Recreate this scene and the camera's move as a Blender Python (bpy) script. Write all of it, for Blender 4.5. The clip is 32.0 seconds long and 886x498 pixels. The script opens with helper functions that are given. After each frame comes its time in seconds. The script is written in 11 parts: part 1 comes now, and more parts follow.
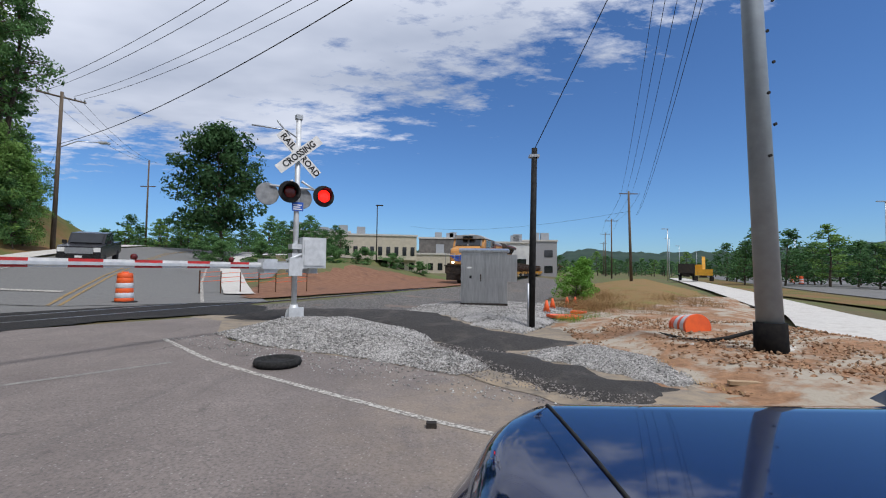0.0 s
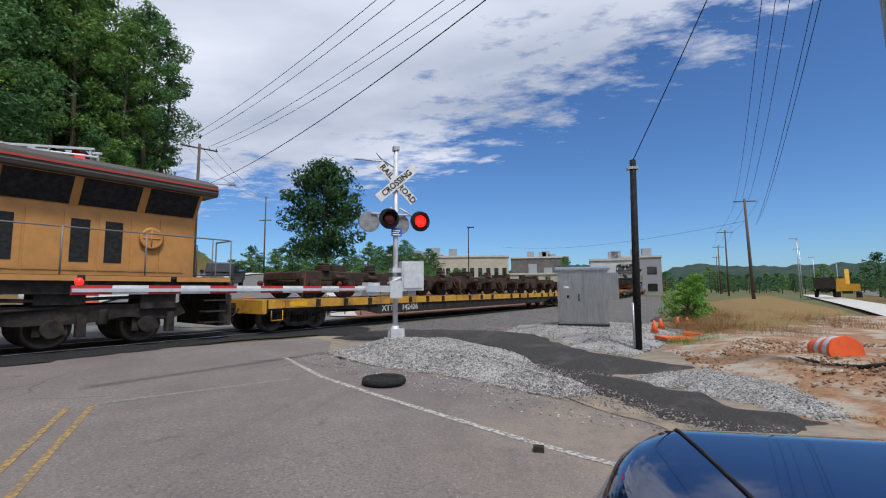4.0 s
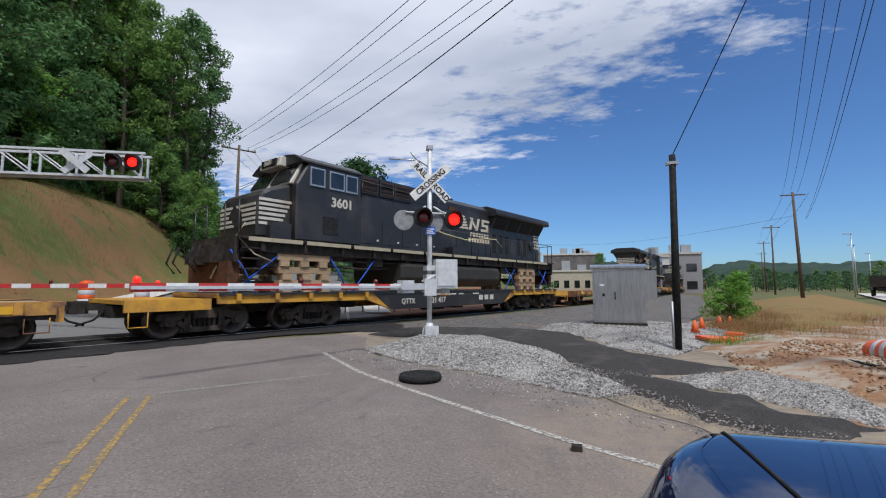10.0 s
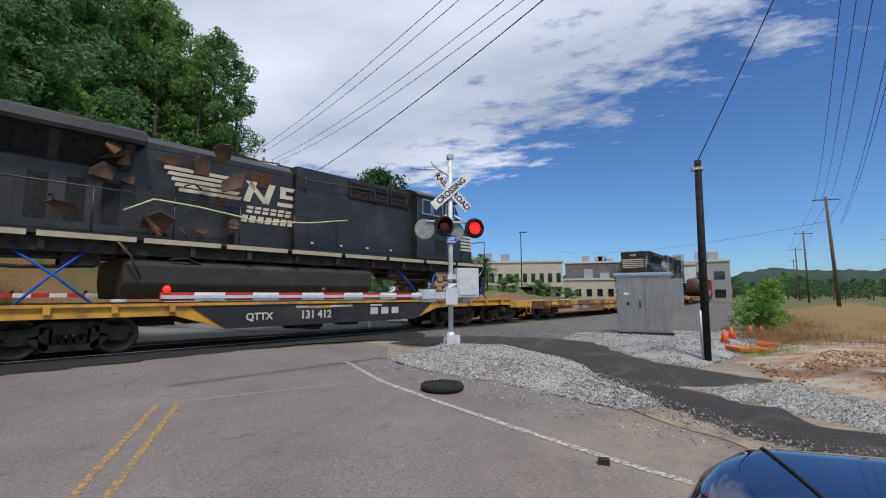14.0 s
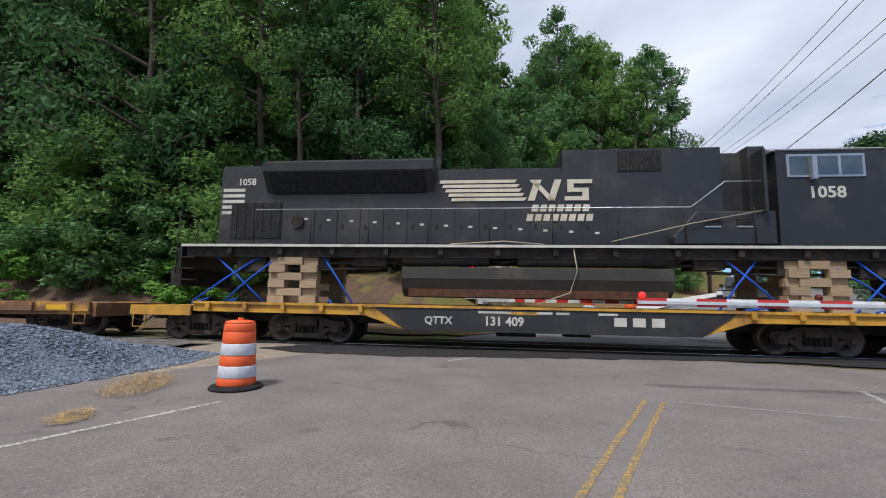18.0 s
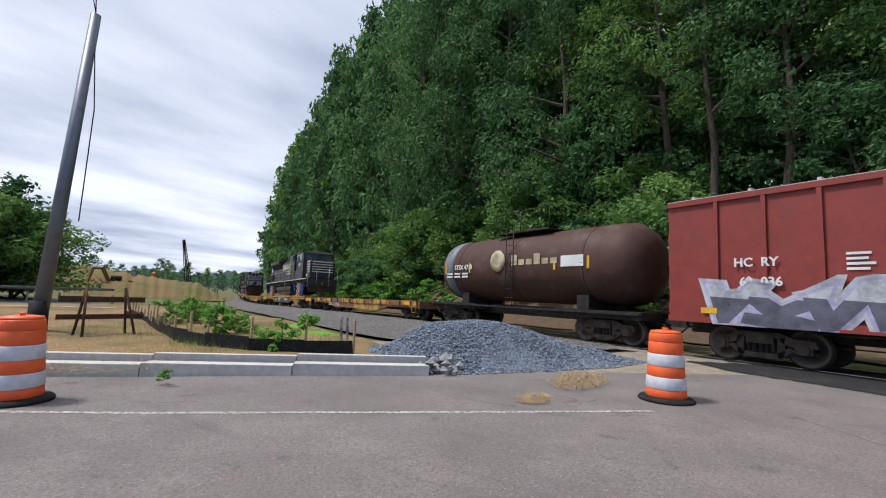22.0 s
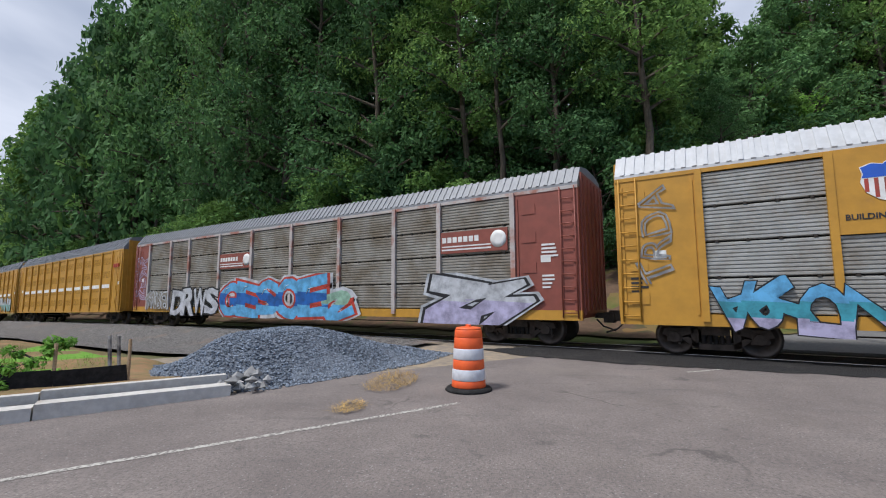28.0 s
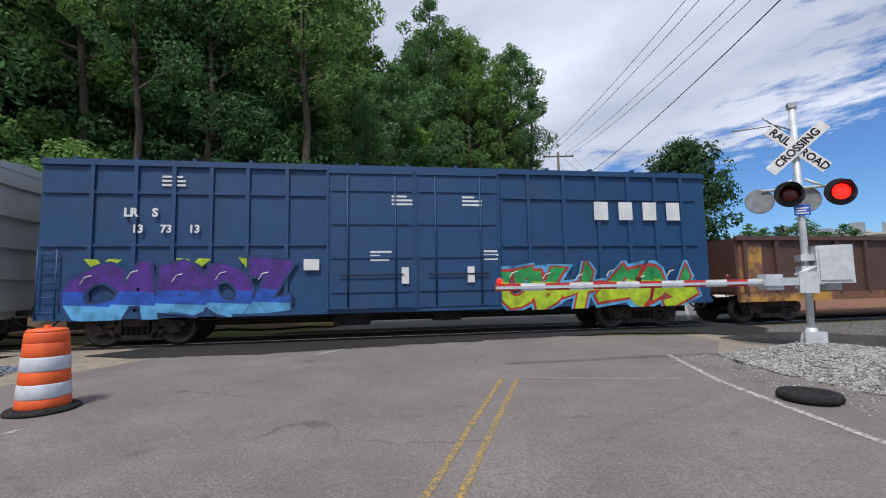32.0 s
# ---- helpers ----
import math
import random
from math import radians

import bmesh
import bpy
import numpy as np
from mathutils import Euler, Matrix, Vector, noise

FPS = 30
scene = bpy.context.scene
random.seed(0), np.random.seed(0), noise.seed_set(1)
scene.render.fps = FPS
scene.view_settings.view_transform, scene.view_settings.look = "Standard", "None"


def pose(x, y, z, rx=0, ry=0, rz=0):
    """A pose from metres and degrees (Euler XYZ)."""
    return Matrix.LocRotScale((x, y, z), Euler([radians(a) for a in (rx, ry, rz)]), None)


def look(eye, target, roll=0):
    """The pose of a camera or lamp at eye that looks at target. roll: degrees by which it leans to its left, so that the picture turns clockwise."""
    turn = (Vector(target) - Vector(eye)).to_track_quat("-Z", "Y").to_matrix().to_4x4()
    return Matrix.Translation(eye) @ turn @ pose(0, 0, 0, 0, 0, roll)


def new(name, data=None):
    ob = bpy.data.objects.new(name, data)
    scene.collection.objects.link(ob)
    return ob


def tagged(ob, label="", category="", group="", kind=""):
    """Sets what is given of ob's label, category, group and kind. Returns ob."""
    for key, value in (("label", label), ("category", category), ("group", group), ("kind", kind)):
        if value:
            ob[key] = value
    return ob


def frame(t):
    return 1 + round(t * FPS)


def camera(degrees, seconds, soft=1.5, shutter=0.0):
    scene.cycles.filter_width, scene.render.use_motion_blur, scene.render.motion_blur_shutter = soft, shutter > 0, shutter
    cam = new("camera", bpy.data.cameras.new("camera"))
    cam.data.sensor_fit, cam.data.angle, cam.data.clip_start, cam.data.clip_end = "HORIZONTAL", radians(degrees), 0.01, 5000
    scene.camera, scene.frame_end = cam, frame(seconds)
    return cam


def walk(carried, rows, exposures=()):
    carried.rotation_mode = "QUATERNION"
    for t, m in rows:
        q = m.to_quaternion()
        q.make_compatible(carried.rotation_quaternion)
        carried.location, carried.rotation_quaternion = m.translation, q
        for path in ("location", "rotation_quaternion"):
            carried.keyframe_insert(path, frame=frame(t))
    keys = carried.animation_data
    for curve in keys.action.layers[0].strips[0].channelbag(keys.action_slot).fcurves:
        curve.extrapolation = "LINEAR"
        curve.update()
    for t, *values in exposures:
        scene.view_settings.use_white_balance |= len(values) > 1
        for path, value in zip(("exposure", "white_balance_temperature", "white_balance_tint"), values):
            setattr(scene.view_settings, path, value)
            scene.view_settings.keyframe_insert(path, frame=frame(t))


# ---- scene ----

# The camera: held by hand beside the road, turning after the train. Seconds, yaw, pitch, roll, eye.
cam = camera(90.14, 32.0, soft=1.1)
PATH = [
    (0, 0.00, 2.56, 0.79, -0.002, 0.274, 1.578),
    (0.5, 0.64, 3.28, 0.76, -0.002, 0.270, 1.585),
    (1, 1.57, 3.95, 0.69, -0.007, 0.255, 1.588),
    (1.5, 4.79, 4.49, 0.53, -0.020, 0.227, 1.593),
    (2, 7.47, 4.80, 0.29, -0.034, 0.203, 1.596),
    (2.5, 8.99, 5.20, -0.36, -0.040, 0.197, 1.595),
    (3, 10.47, 5.41, -0.66, -0.044, 0.201, 1.589),
    (3.5, 10.97, 5.47, -0.58, -0.059, 0.202, 1.580),
    (4, 11.81, 5.22, -0.29, -0.080, 0.195, 1.574),
    (4.5, 12.99, 4.89, -0.13, -0.089, 0.183, 1.573),
    (6.5, 14.23, 4.63, 0.22, -0.094, 0.173, 1.573),
    (7, 14.09, 4.49, 0.33, -0.098, 0.166, 1.574),
    (7.5, 14.04, 4.49, 0.32, -0.099, 0.162, 1.575),
    (8, 14.08, 4.46, 0.29, -0.100, 0.159, 1.575),
    (8.5, 14.20, 4.44, 0.31, -0.105, 0.153, 1.578),
    (9, 14.32, 4.44, 0.28, -0.114, 0.136, 1.586),
    (9.5, 14.77, 4.50, 0.16, -0.121, 0.116, 1.593),
    (10, 15.87, 4.83, -0.09, -0.123, 0.107, 1.597),
    (10.5, 16.85, 4.99, -0.09, -0.128, 0.109, 1.596),
    (11, 17.52, 5.20, -0.09, -0.135, 0.115, 1.594),
    (11.5, 17.70, 5.25, 0.07, -0.136, 0.119, 1.592),
    (12, 17.67, 5.34, 0.24, -0.132, 0.119, 1.591),
    (12.5, 17.70, 5.54, 0.29, -0.130, 0.113, 1.591),
    (13, 17.86, 5.74, 0.07, -0.134, 0.108, 1.592),
    (13.5, 18.26, 5.86, -0.00, -0.139, 0.106, 1.598),
    (15.5, 19.12, 6.11, -0.73, -0.144, 0.099, 1.604),
    (16, 19.42, 6.00, -0.82, -0.154, 0.086, 1.608),
    (16.5, 20.51, 5.98, -0.88, -0.169, 0.057, 1.611),
    (17, 28.54, 6.07, -0.63, -0.172, 0.008, 1.607),
    (17.5, 48.72, 6.88, 0.69, -0.199, -0.114, 1.578),
    (18, 71.9, 6.76, 1.03, -0.258, -0.294, 1.541),
    (18.5, 88.55, 6.84, 0.83, -0.264, -0.368, 1.518),
    (19, 107.80, 6.79, 1.10, -0.260, -0.344, 1.512),
    (19.5, 121.71, 6.22, 2.06, -0.319, -0.341, 1.514),
    (20, 125.65, 6.01, 2.35, -0.380, -0.353, 1.514),
    (20.5, 124.40, 6.01, 2.33, -0.389, -0.361, 1.514),
    (21, 122.76, 6.12, 2.30, -0.359, -0.366, 1.520),
    (21.5, 122.58, 6.17, 2.57, -0.338, -0.371, 1.527),
    (22, 122.31, 6.25, 2.61, -0.327, -0.379, 1.533),
    (22.5, 121.90, 6.32, 2.59, -0.310, -0.389, 1.539),
    (23, 121.66, 6.40, 2.43, -0.308, -0.396, 1.542),
    (23.5, 121.69, 6.59, 2.20, -0.314, -0.402, 1.542),
    (24, 121.56, 6.80, 2.16, -0.306, -0.404, 1.545),
    (24.5, 121.71, 7.00, 2.15, -0.312, -0.423, 1.580),
    (26.5, 115.98, 6.74, 0.62, -0.346, -0.461, 1.642),
    (27, 111.13, 6.74, 0.15, -0.373, -0.485, 1.674),
    (27.5, 105.61, 6.58, 0.17, -0.382, -0.494, 1.680),
    (28, 98.06, 6.31, -0.10, -0.404, -0.476, 1.678),
    (28.5, 93.40, 6.08, 0.15, -0.412, -0.436, 1.667),
    (29, 88.93, 5.88, 0.46, -0.381, -0.413, 1.667),
    (29.5, 83.44, 5.23, 0.60, -0.350, -0.394, 1.673),
    (30, 78.46, 5.15, 0.34, -0.318, -0.344, 1.668),
    (30.5, 75.01, 5.14, 0.14, -0.297, -0.255, 1.654),
    (31, 69.60, 5.09, -0.14, -0.296, -0.149, 1.639),
    (31.5, 64.72, 5.29, -0.39, -0.282, -0.084, 1.628),
    (32, 55.95, 4.92, -1.14, -0.266, -0.086, 1.620),
]


def aim(yaw, pitch, roll, x, y, z):
    a, b = radians(yaw), radians(pitch)
    ahead = Vector((-math.sin(a) * math.cos(b), math.cos(a) * math.cos(b), math.sin(b)))
    return look((x, y, z), Vector((x, y, z)) + ahead * 10, roll)


walk(cam, [(t, aim(*row)) for t, *row in PATH], exposures=[(0, 0.0), (16.5, 0.0), (19, 0.3), (24, 0.25), (29, 0.15), (32, 0.1)])

# ---- light ----
SUN_EL, SUN_AZ = radians(60), radians(142)


def sky_world():
    w = bpy.data.worlds.new("sky")
    scene.world = w
    w.use_nodes = True
    nt = w.node_tree
    nt.nodes.clear()
    N = lambda kind, **kw: node(nt, kind, **kw)
    out = N("ShaderNodeOutputWorld")
    bg = N("ShaderNodeBackground")
    sky = N("ShaderNodeTexSky", sky_type="NISHITA", sun_disc=False, sun_elevation=SUN_EL, sun_rotation=SUN_AZ, air_density=1.0, dust_density=0.3, ozone_density=2.5)
    tc = N("ShaderNodeTexCoord")
    sep = N("ShaderNodeSeparateXYZ")
    nt.links.new(tc.outputs["Generated"], sep.inputs[0])

    def m(op, a, b=None, c=None, clamp=False):
        k = N("ShaderNodeMath", operation=op, use_clamp=clamp)
        for i, v in enumerate((a, b, c)):
            if v is None:
                continue
            if isinstance(v, (int, float)):
                k.inputs[i].default_value = v
            else:
                nt.links.new(v, k.inputs[i])
        return k.outputs[0]

    X, Y, Z = sep.outputs
    zz = m("ADD", m("MAXIMUM", Z, 0.0), 0.09)
    px, py = m("DIVIDE", X, zz), m("DIVIDE", Y, zz)
    com = N("ShaderNodeCombineXYZ")
    nt.links.new(px, com.inputs[0]), nt.links.new(py, com.inputs[1])
    # large cover: thick towards the west, thinning to clear blue in the east
    big = N("ShaderNodeTexNoise")
    big.inputs["Scale"].default_value, big.inputs["Detail"].default_value = 0.55, 3
    fine = N("ShaderNodeTexNoise")
    fine.inputs["Scale"].default_value, fine.inputs["Detail"].default_value, fine.inputs["Roughness"].default_value = 4.6, 10, 0.66
    stretch = N("ShaderNodeMapping")
    stretch.inputs["Scale"].default_value = (0.75, 1.25, 1)
    stretch.inputs["Rotation"].default_value = (0, 0, radians(-35))
    nt.links.new(com.outputs[0], stretch.inputs[0])
    nt.links.new(stretch.outputs[0], fine.inputs["Vector"]), nt.links.new(com.outputs[0], big.inputs["Vector"])
    # overcast west and south; its edge runs from the north-west horizon over to the right, clear blue beyond
    edge = m("SUBTRACT", m("SUBTRACT", 2.8, py), m("MULTIPLY", m("ADD", m("MAXIMUM", px, -0.8), 0.8), 0.95))
    edge = m("MINIMUM", edge, 1.3)
    cover = m("ADD", m("MULTIPLY", m("SUBTRACT", fine.outputs[0], 0.5), 3.6), m("MULTIPLY", m("SUBTRACT", big.outputs[0], 0.5), 1.2))
    mask = m("MULTIPLY", m("ADD", m("ADD", cover, m("MULTIPLY", edge, 1.1)), 0.15), 1.5, clamp=True)
    # grey undersides
    shade = N("ShaderNodeTexNoise")
    shade.inputs["Scale"].default_value, shade.inputs["Detail"].default_value = 0.8, 5
    nt.links.new(stretch.outputs[0], shade.inputs["Vector"])
    ramp = N("ShaderNodeValToRGB")
    ramp.color_ramp.elements[0].position, ramp.color_ramp.elements[0].color = 0.32, (3.0, 3.5, 4.65, 1)
    ramp.color_ramp.elements[1].position, ramp.color_ramp.elements[1].color = 0.64, (6.7, 7.1, 8.2, 1)
    nt.links.new(shade.outputs[0], ramp.inputs[0])
    mix = N("ShaderNodeMix", data_type="RGBA")
    nt.links.new(mask, mix.inputs[0])
    deep = N("ShaderNodeMix", data_type="RGBA", blend_type="MULTIPLY")
    deep.inputs[0].default_value = 1.0
    deep.inputs[7].default_value = (0.47, 0.7, 1.0, 1)
    nt.links.new(sky.outputs[0], deep.inputs[6])
    nt.links.new(deep.outputs[2], mix.inputs[6]), nt.links.new(ramp.outputs[0], mix.inputs[7])
    nt.links.new(mix.outputs[2], bg.inputs[0])
    bg.inputs[1].default_value = 0.12
    nt.links.new(bg.outputs[0], out.inputs[0])


def node(nt, kind, **kw):
    k = nt.nodes.new(kind)
    for name, value in kw.items():
        if name == "operation":
            k.operation = value
        elif name == "use_clamp":
            k.use_clamp = value
        elif name == "data_type":
            k.data_type = value
        elif name == "blend_type":
            k.blend_type = value
        elif name == "sky_type":
            k.sky_type = value
        elif name == "sun_disc":
            k.sun_disc = value
        elif name == "sun_elevation":
            k.sun_elevation = value
        elif name == "sun_rotation":
            k.sun_rotation = value
        elif name == "air_density":
            k.air_density = value
        elif name == "dust_density":
            k.dust_density = value
        elif name == "ozone_density":
            k.ozone_density = value
        elif name == "feature":
            k.feature = value
    return k


sky_world()
sun = new("sun", bpy.data.lights.new("sun", "SUN"))
sun.data.energy, sun.data.angle, sun.data.color = 3.0, radians(9), (1.0, 0.98, 0.975)
sun.matrix_basis = look((0, 0, 50), Vector((0, 0, 50)) - Vector((math.sin(SUN_AZ) * math.cos(SUN_EL), math.cos(SUN_AZ) * math.cos(SUN_EL), math.sin(SUN_EL))))

# ---- materials ----


def mat(name, a, b=None, rough=0.7, metal=0.0, scale=6.0, detail=4.0, bump=0.0, bscale=None, low=0.35, high=0.65, third=None, tscale=0.6, tlow=0.55, thigh=0.7, rnd=0.0, stretch=(1, 1, 1), coat=0.0, spec=None, emit=None, estr=0.0, vor=False, island=0.0, trans=0.0):
    """A surface in two tones mixed by noise, a third in larger stains, relief, and a spread from object to object."""
    ma = bpy.data.materials.new(name)
    ma.use_nodes = True
    nt = ma.node_tree
    bs = nt.nodes["Principled BSDF"]
    L = nt.links.new
    tc = node(nt, "ShaderNodeTexCoord")
    mp = node(nt, "ShaderNodeMapping")
    mp.inputs["Scale"].default_value = stretch
    L(tc.outputs["Object"], mp.inputs[0])
    b = b or tuple(c * 0.75 for c in a)
    nz = node(nt, "ShaderNodeTexNoise")
    nz.inputs["Scale"].default_value, nz.inputs["Detail"].default_value, nz.inputs["Roughness"].default_value = scale, detail, 0.6
    L(mp.outputs[0], nz.inputs["Vector"])
    fac = nz.outputs[0]
    if vor:
        vo = node(nt, "ShaderNodeTexVoronoi")
        vo.inputs["Scale"].default_value = scale
        L(mp.outputs[0], vo.inputs["Vector"])
        sp = node(nt, "ShaderNodeSeparateXYZ")
        L(vo.outputs["Color"], sp.inputs[0])
        fac = sp.outputs[0]
    rp = node(nt, "ShaderNodeValToRGB")
    rp.color_ramp.elements[0].position, rp.color_ramp.elements[0].color = low, (*a, 1)
    rp.color_ramp.elements[1].position, rp.color_ramp.elements[1].color = high, (*b, 1)
    L(fac, rp.inputs[0])
    col = rp.outputs[0]
    if third:
        n2 = node(nt, "ShaderNodeTexNoise")
        n2.inputs["Scale"].default_value, n2.inputs["Detail"].default_value, n2.inputs["Roughness"].default_value = tscale, 6, 0.65
        L(mp.outputs[0], n2.inputs["Vector"])
        r2 = node(nt, "ShaderNodeMapRange")
        r2.inputs[1].default_value, r2.inputs[2].default_value = tlow, thigh
        L(n2.outputs[0], r2.inputs[0])
        mx = node(nt, "ShaderNodeMix", data_type="RGBA")
        L(r2.outputs[0], mx.inputs[0]), L(col, mx.inputs[6])
        mx.inputs[7].default_value = (*third, 1)
        col = mx.outputs[2]
    if rnd or island:
        if island:
            ge = node(nt, "ShaderNodeNewGeometry")
            src, amount = ge.outputs["Random Per Island"], island
        else:
            oi = node(nt, "ShaderNodeObjectInfo")
            src, amount = oi.outputs["Random"], rnd
        r3 = node(nt, "ShaderNodeMapRange")
        r3.inputs[3].default_value, r3.inputs[4].default_value = 1 - amount, 1 + amount
        L(src, r3.inputs[0])
        hs = node(nt, "ShaderNodeHueSaturation")
        L(col, hs.inputs["Color"]), L(r3.outputs[0], hs.inputs["Value"])
        col = hs.outputs[0]
    L(col, bs.inputs["Base Color"])
    spec = spec if spec is not None else (0.5 if rough < 0.6 or metal > 0.3 else 0.18)
    bs.inputs["Roughness"].default_value, bs.inputs["Metallic"].default_value = rough, metal
    bs.inputs["Specular IOR Level"].default_value, bs.inputs["Coat Weight"].default_value = spec, coat
    if trans:
        bs.inputs["Transmission Weight"].default_value = trans
    if emit:
        bs.inputs["Emission Color"].default_value, bs.inputs["Emission Strength"].default_value = (*emit, 1), estr
    if bump:
        bz = node(nt, "ShaderNodeTexNoise")
        bz.inputs["Scale"].default_value, bz.inputs["Detail"].default_value = bscale or scale * 4, 5
        L(mp.outputs[0], bz.inputs["Vector"])
        bp = node(nt, "ShaderNodeBump")
        bp.inputs["Strength"].default_value, bp.inputs["Distance"].default_value = bump, 0.02
        L(bz.outputs[0], bp.inputs["Height"]), L(bp.outputs[0], bs.inputs["Normal"])
    return ma




def old_asphalt():
    """Grey chip-sealed road: pale chips, mottling, dark drips, fine cracks, and a tan dusting at the corner."""
    ma = bpy.data.materials.new("old asphalt")
    ma.use_nodes = True
    nt = ma.node_tree
    bs = nt.nodes["Principled BSDF"]
    L = nt.links.new
    tc = node(nt, "ShaderNodeTexCoord").outputs["Object"]

    def noise(scale, detail=4, rough=0.6, vec=None):
        k = node(nt, "ShaderNodeTexNoise")
        k.inputs["Scale"].default_value, k.inputs["Detail"].default_value, k.inputs["Roughness"].default_value = scale, detail, rough
        L(vec or tc, k.inputs["Vector"])
        return k.outputs[0]

    def span(src, a, b, lo=0.0, hi=1.0):
        k = node(nt, "ShaderNodeMapRange")
        for i, v in enumerate((a, b, lo, hi)):
            k.inputs[i + 1].default_value = v
        L(src, k.inputs[0])
        return k.outputs[0]

    def times(a, b):
        k = node(nt, "ShaderNodeMath", operation="MULTIPLY")
        L(a, k.inputs[0]), L(b, k.inputs[1])
        return k.outputs[0]

    def blend(fac, a, b):
        k = node(nt, "ShaderNodeMix", data_type="RGBA")
        L(fac, k.inputs[0])
        for i, v in ((6, a), (7, b)):
            if isinstance(v, tuple):
                k.inputs[i].default_value = (*v, 1)
            else:
                L(v, k.inputs[i])
        return k.outputs[2]

    col = blend(span(noise(0.7, 8, 0.65), 0.35, 0.68), (0.153, 0.128, 0.118), (0.233, 0.198, 0.18))
    col = blend(span(noise(34, 3), 0.42, 0.66, 0, 0.7), col, (0.1, 0.089, 0.084))
    vo = node(nt, "ShaderNodeTexVoronoi")
    vo.inputs["Scale"].default_value = 38
    L(tc, vo.inputs["Vector"])
    sp = node(nt, "ShaderNodeSeparateXYZ")
    L(vo.outputs["Color"], sp.inputs[0])
    col = blend(times(span(sp.outputs[0], 0.8, 0.9), span(vo.outputs["Distance"], 0.42, 0.25, 0, 0.5)), col, (0.36, 0.34, 0.32))
    col = blend(times(span(sp.outputs[1], 0.74, 0.84), span(vo.outputs["Distance"], 0.45, 0.3, 0, 0.6)), col, (0.08, 0.073, 0.07))
    # drips and scuffs
    col = blend(span(noise(1.7, 5, 0.55), 0.66, 0.72, 0, 0.55), col, (0.06, 0.055, 0.052))
    mp = node(nt, "ShaderNodeMapping")
    mp.inputs["Rotation"].default_value, mp.inputs["Scale"].default_value = (0, 0, radians(-38)), (3.2, 0.35, 1)
    L(tc, mp.inputs[0])
    col = blend(span(noise(0.9, 5, 0.6, mp.outputs[0]), 0.58, 0.72, 0, 0.4), col, (0.09, 0.083, 0.08))
    # cracks
    mx = node(nt, "ShaderNodeMix", data_type="VECTOR")
    mx.inputs[0].default_value = 0.3
    wob = node(nt, "ShaderNodeTexNoise")
    wob.inputs["Scale"].default_value, wob.inputs["Detail"].default_value = 1.8, 6
    L(tc, wob.inputs["Vector"]), L(tc, mx.inputs[4]), L(wob.outputs["Color"], mx.inputs[5])
    cr = node(nt, "ShaderNodeTexVoronoi", feature="DISTANCE_TO_EDGE")
    cr.inputs["Scale"].default_value = 0.42
    L(mx.outputs[1], cr.inputs["Vector"])
    col = blend(times(span(cr.outputs[0], 0.007, 0.002), span(noise(0.33, 2), 0.54, 0.6, 0, 0.5)), col, (0.045, 0.04, 0.038))
    # tan dusting
    ds = node(nt, "ShaderNodeVectorMath")
    ds.operation = "DISTANCE"
    ds.inputs[1].default_value = (1.7, 5.2, 0)
    L(tc, ds.inputs[0])
    col = blend(times(span(ds.outputs["Value"], 3.4, 0.6), span(noise(1.3, 7, 0.7), 0.36, 0.6, 0, 0.75)), col, (0.3, 0.235, 0.165))
    col = blend(span(noise(0.23, 6, 0.65), 0.55, 0.75, 0, 0.5), col, (0.19, 0.163, 0.137))
    L(col, bs.inputs["Base Color"])
    bs.inputs["Roughness"].default_value = 0.88
    bp = node(nt, "ShaderNodeBump")
    bp.inputs["Strength"].default_value, bp.inputs["Distance"].default_value = 0.6, 0.012
    L(noise(75, 4), bp.inputs["Height"]), L(bp.outputs[0], bs.inputs["Normal"])
    return ma


ASPHALT = old_asphalt()
ASPHALT_NEW = mat("fresh asphalt", (0.014, 0.014, 0.015), (0.045, 0.043, 0.042), 0.88, scale=70, bump=0.7, bscale=120, third=(0.05, 0.047, 0.044), tscale=1.2)
ASPHALT_FAR = mat("far asphalt", (0.14, 0.14, 0.14), (0.18, 0.178, 0.17), 0.9, scale=12)
LINE_WHITE = mat("worn white line paint", (0.47, 0.45, 0.41), (0.19, 0.175, 0.16), 0.85, scale=22, detail=6, low=0.42, high=0.58)
LINE_YELLOW = mat("worn yellow line paint", (0.45, 0.27, 0.06), (0.17, 0.145, 0.11), 0.85, scale=24, detail=6, low=0.36, high=0.56)
GRAVEL = mat("pale limestone gravel", (0.44, 0.425, 0.405), (0.17, 0.165, 0.16), 0.95, scale=42, vor=True, low=0.1, high=0.9, bump=1.0, bscale=40)
GRAVEL_BLUE = mat("blue grey stone", (0.17, 0.195, 0.23), (0.07, 0.08, 0.1), 0.95, scale=24, vor=True, low=0.1, high=0.9, bump=1.0, bscale=40)
BALLAST = mat("dusty track ballast", (0.2, 0.19, 0.18), (0.05, 0.046, 0.043), 0.95, scale=22, vor=True, low=0.1, high=0.9, bump=1.0, bscale=34, third=(0.2, 0.15, 0.12), tscale=0.4)
STONES = mat("pale loose stones", (0.38, 0.37, 0.355), (0.21, 0.205, 0.2), 0.95, scale=9, island=0.55)
STONES_BLUE = mat("blue grey loose stones", (0.2, 0.235, 0.28), (0.13, 0.15, 0.18), 0.95, scale=9, island=0.5)
STONES_BALLAST = mat("ballast stones", (0.27, 0.25, 0.24), (0.16, 0.145, 0.135), 0.95, scale=9, island=0.5)
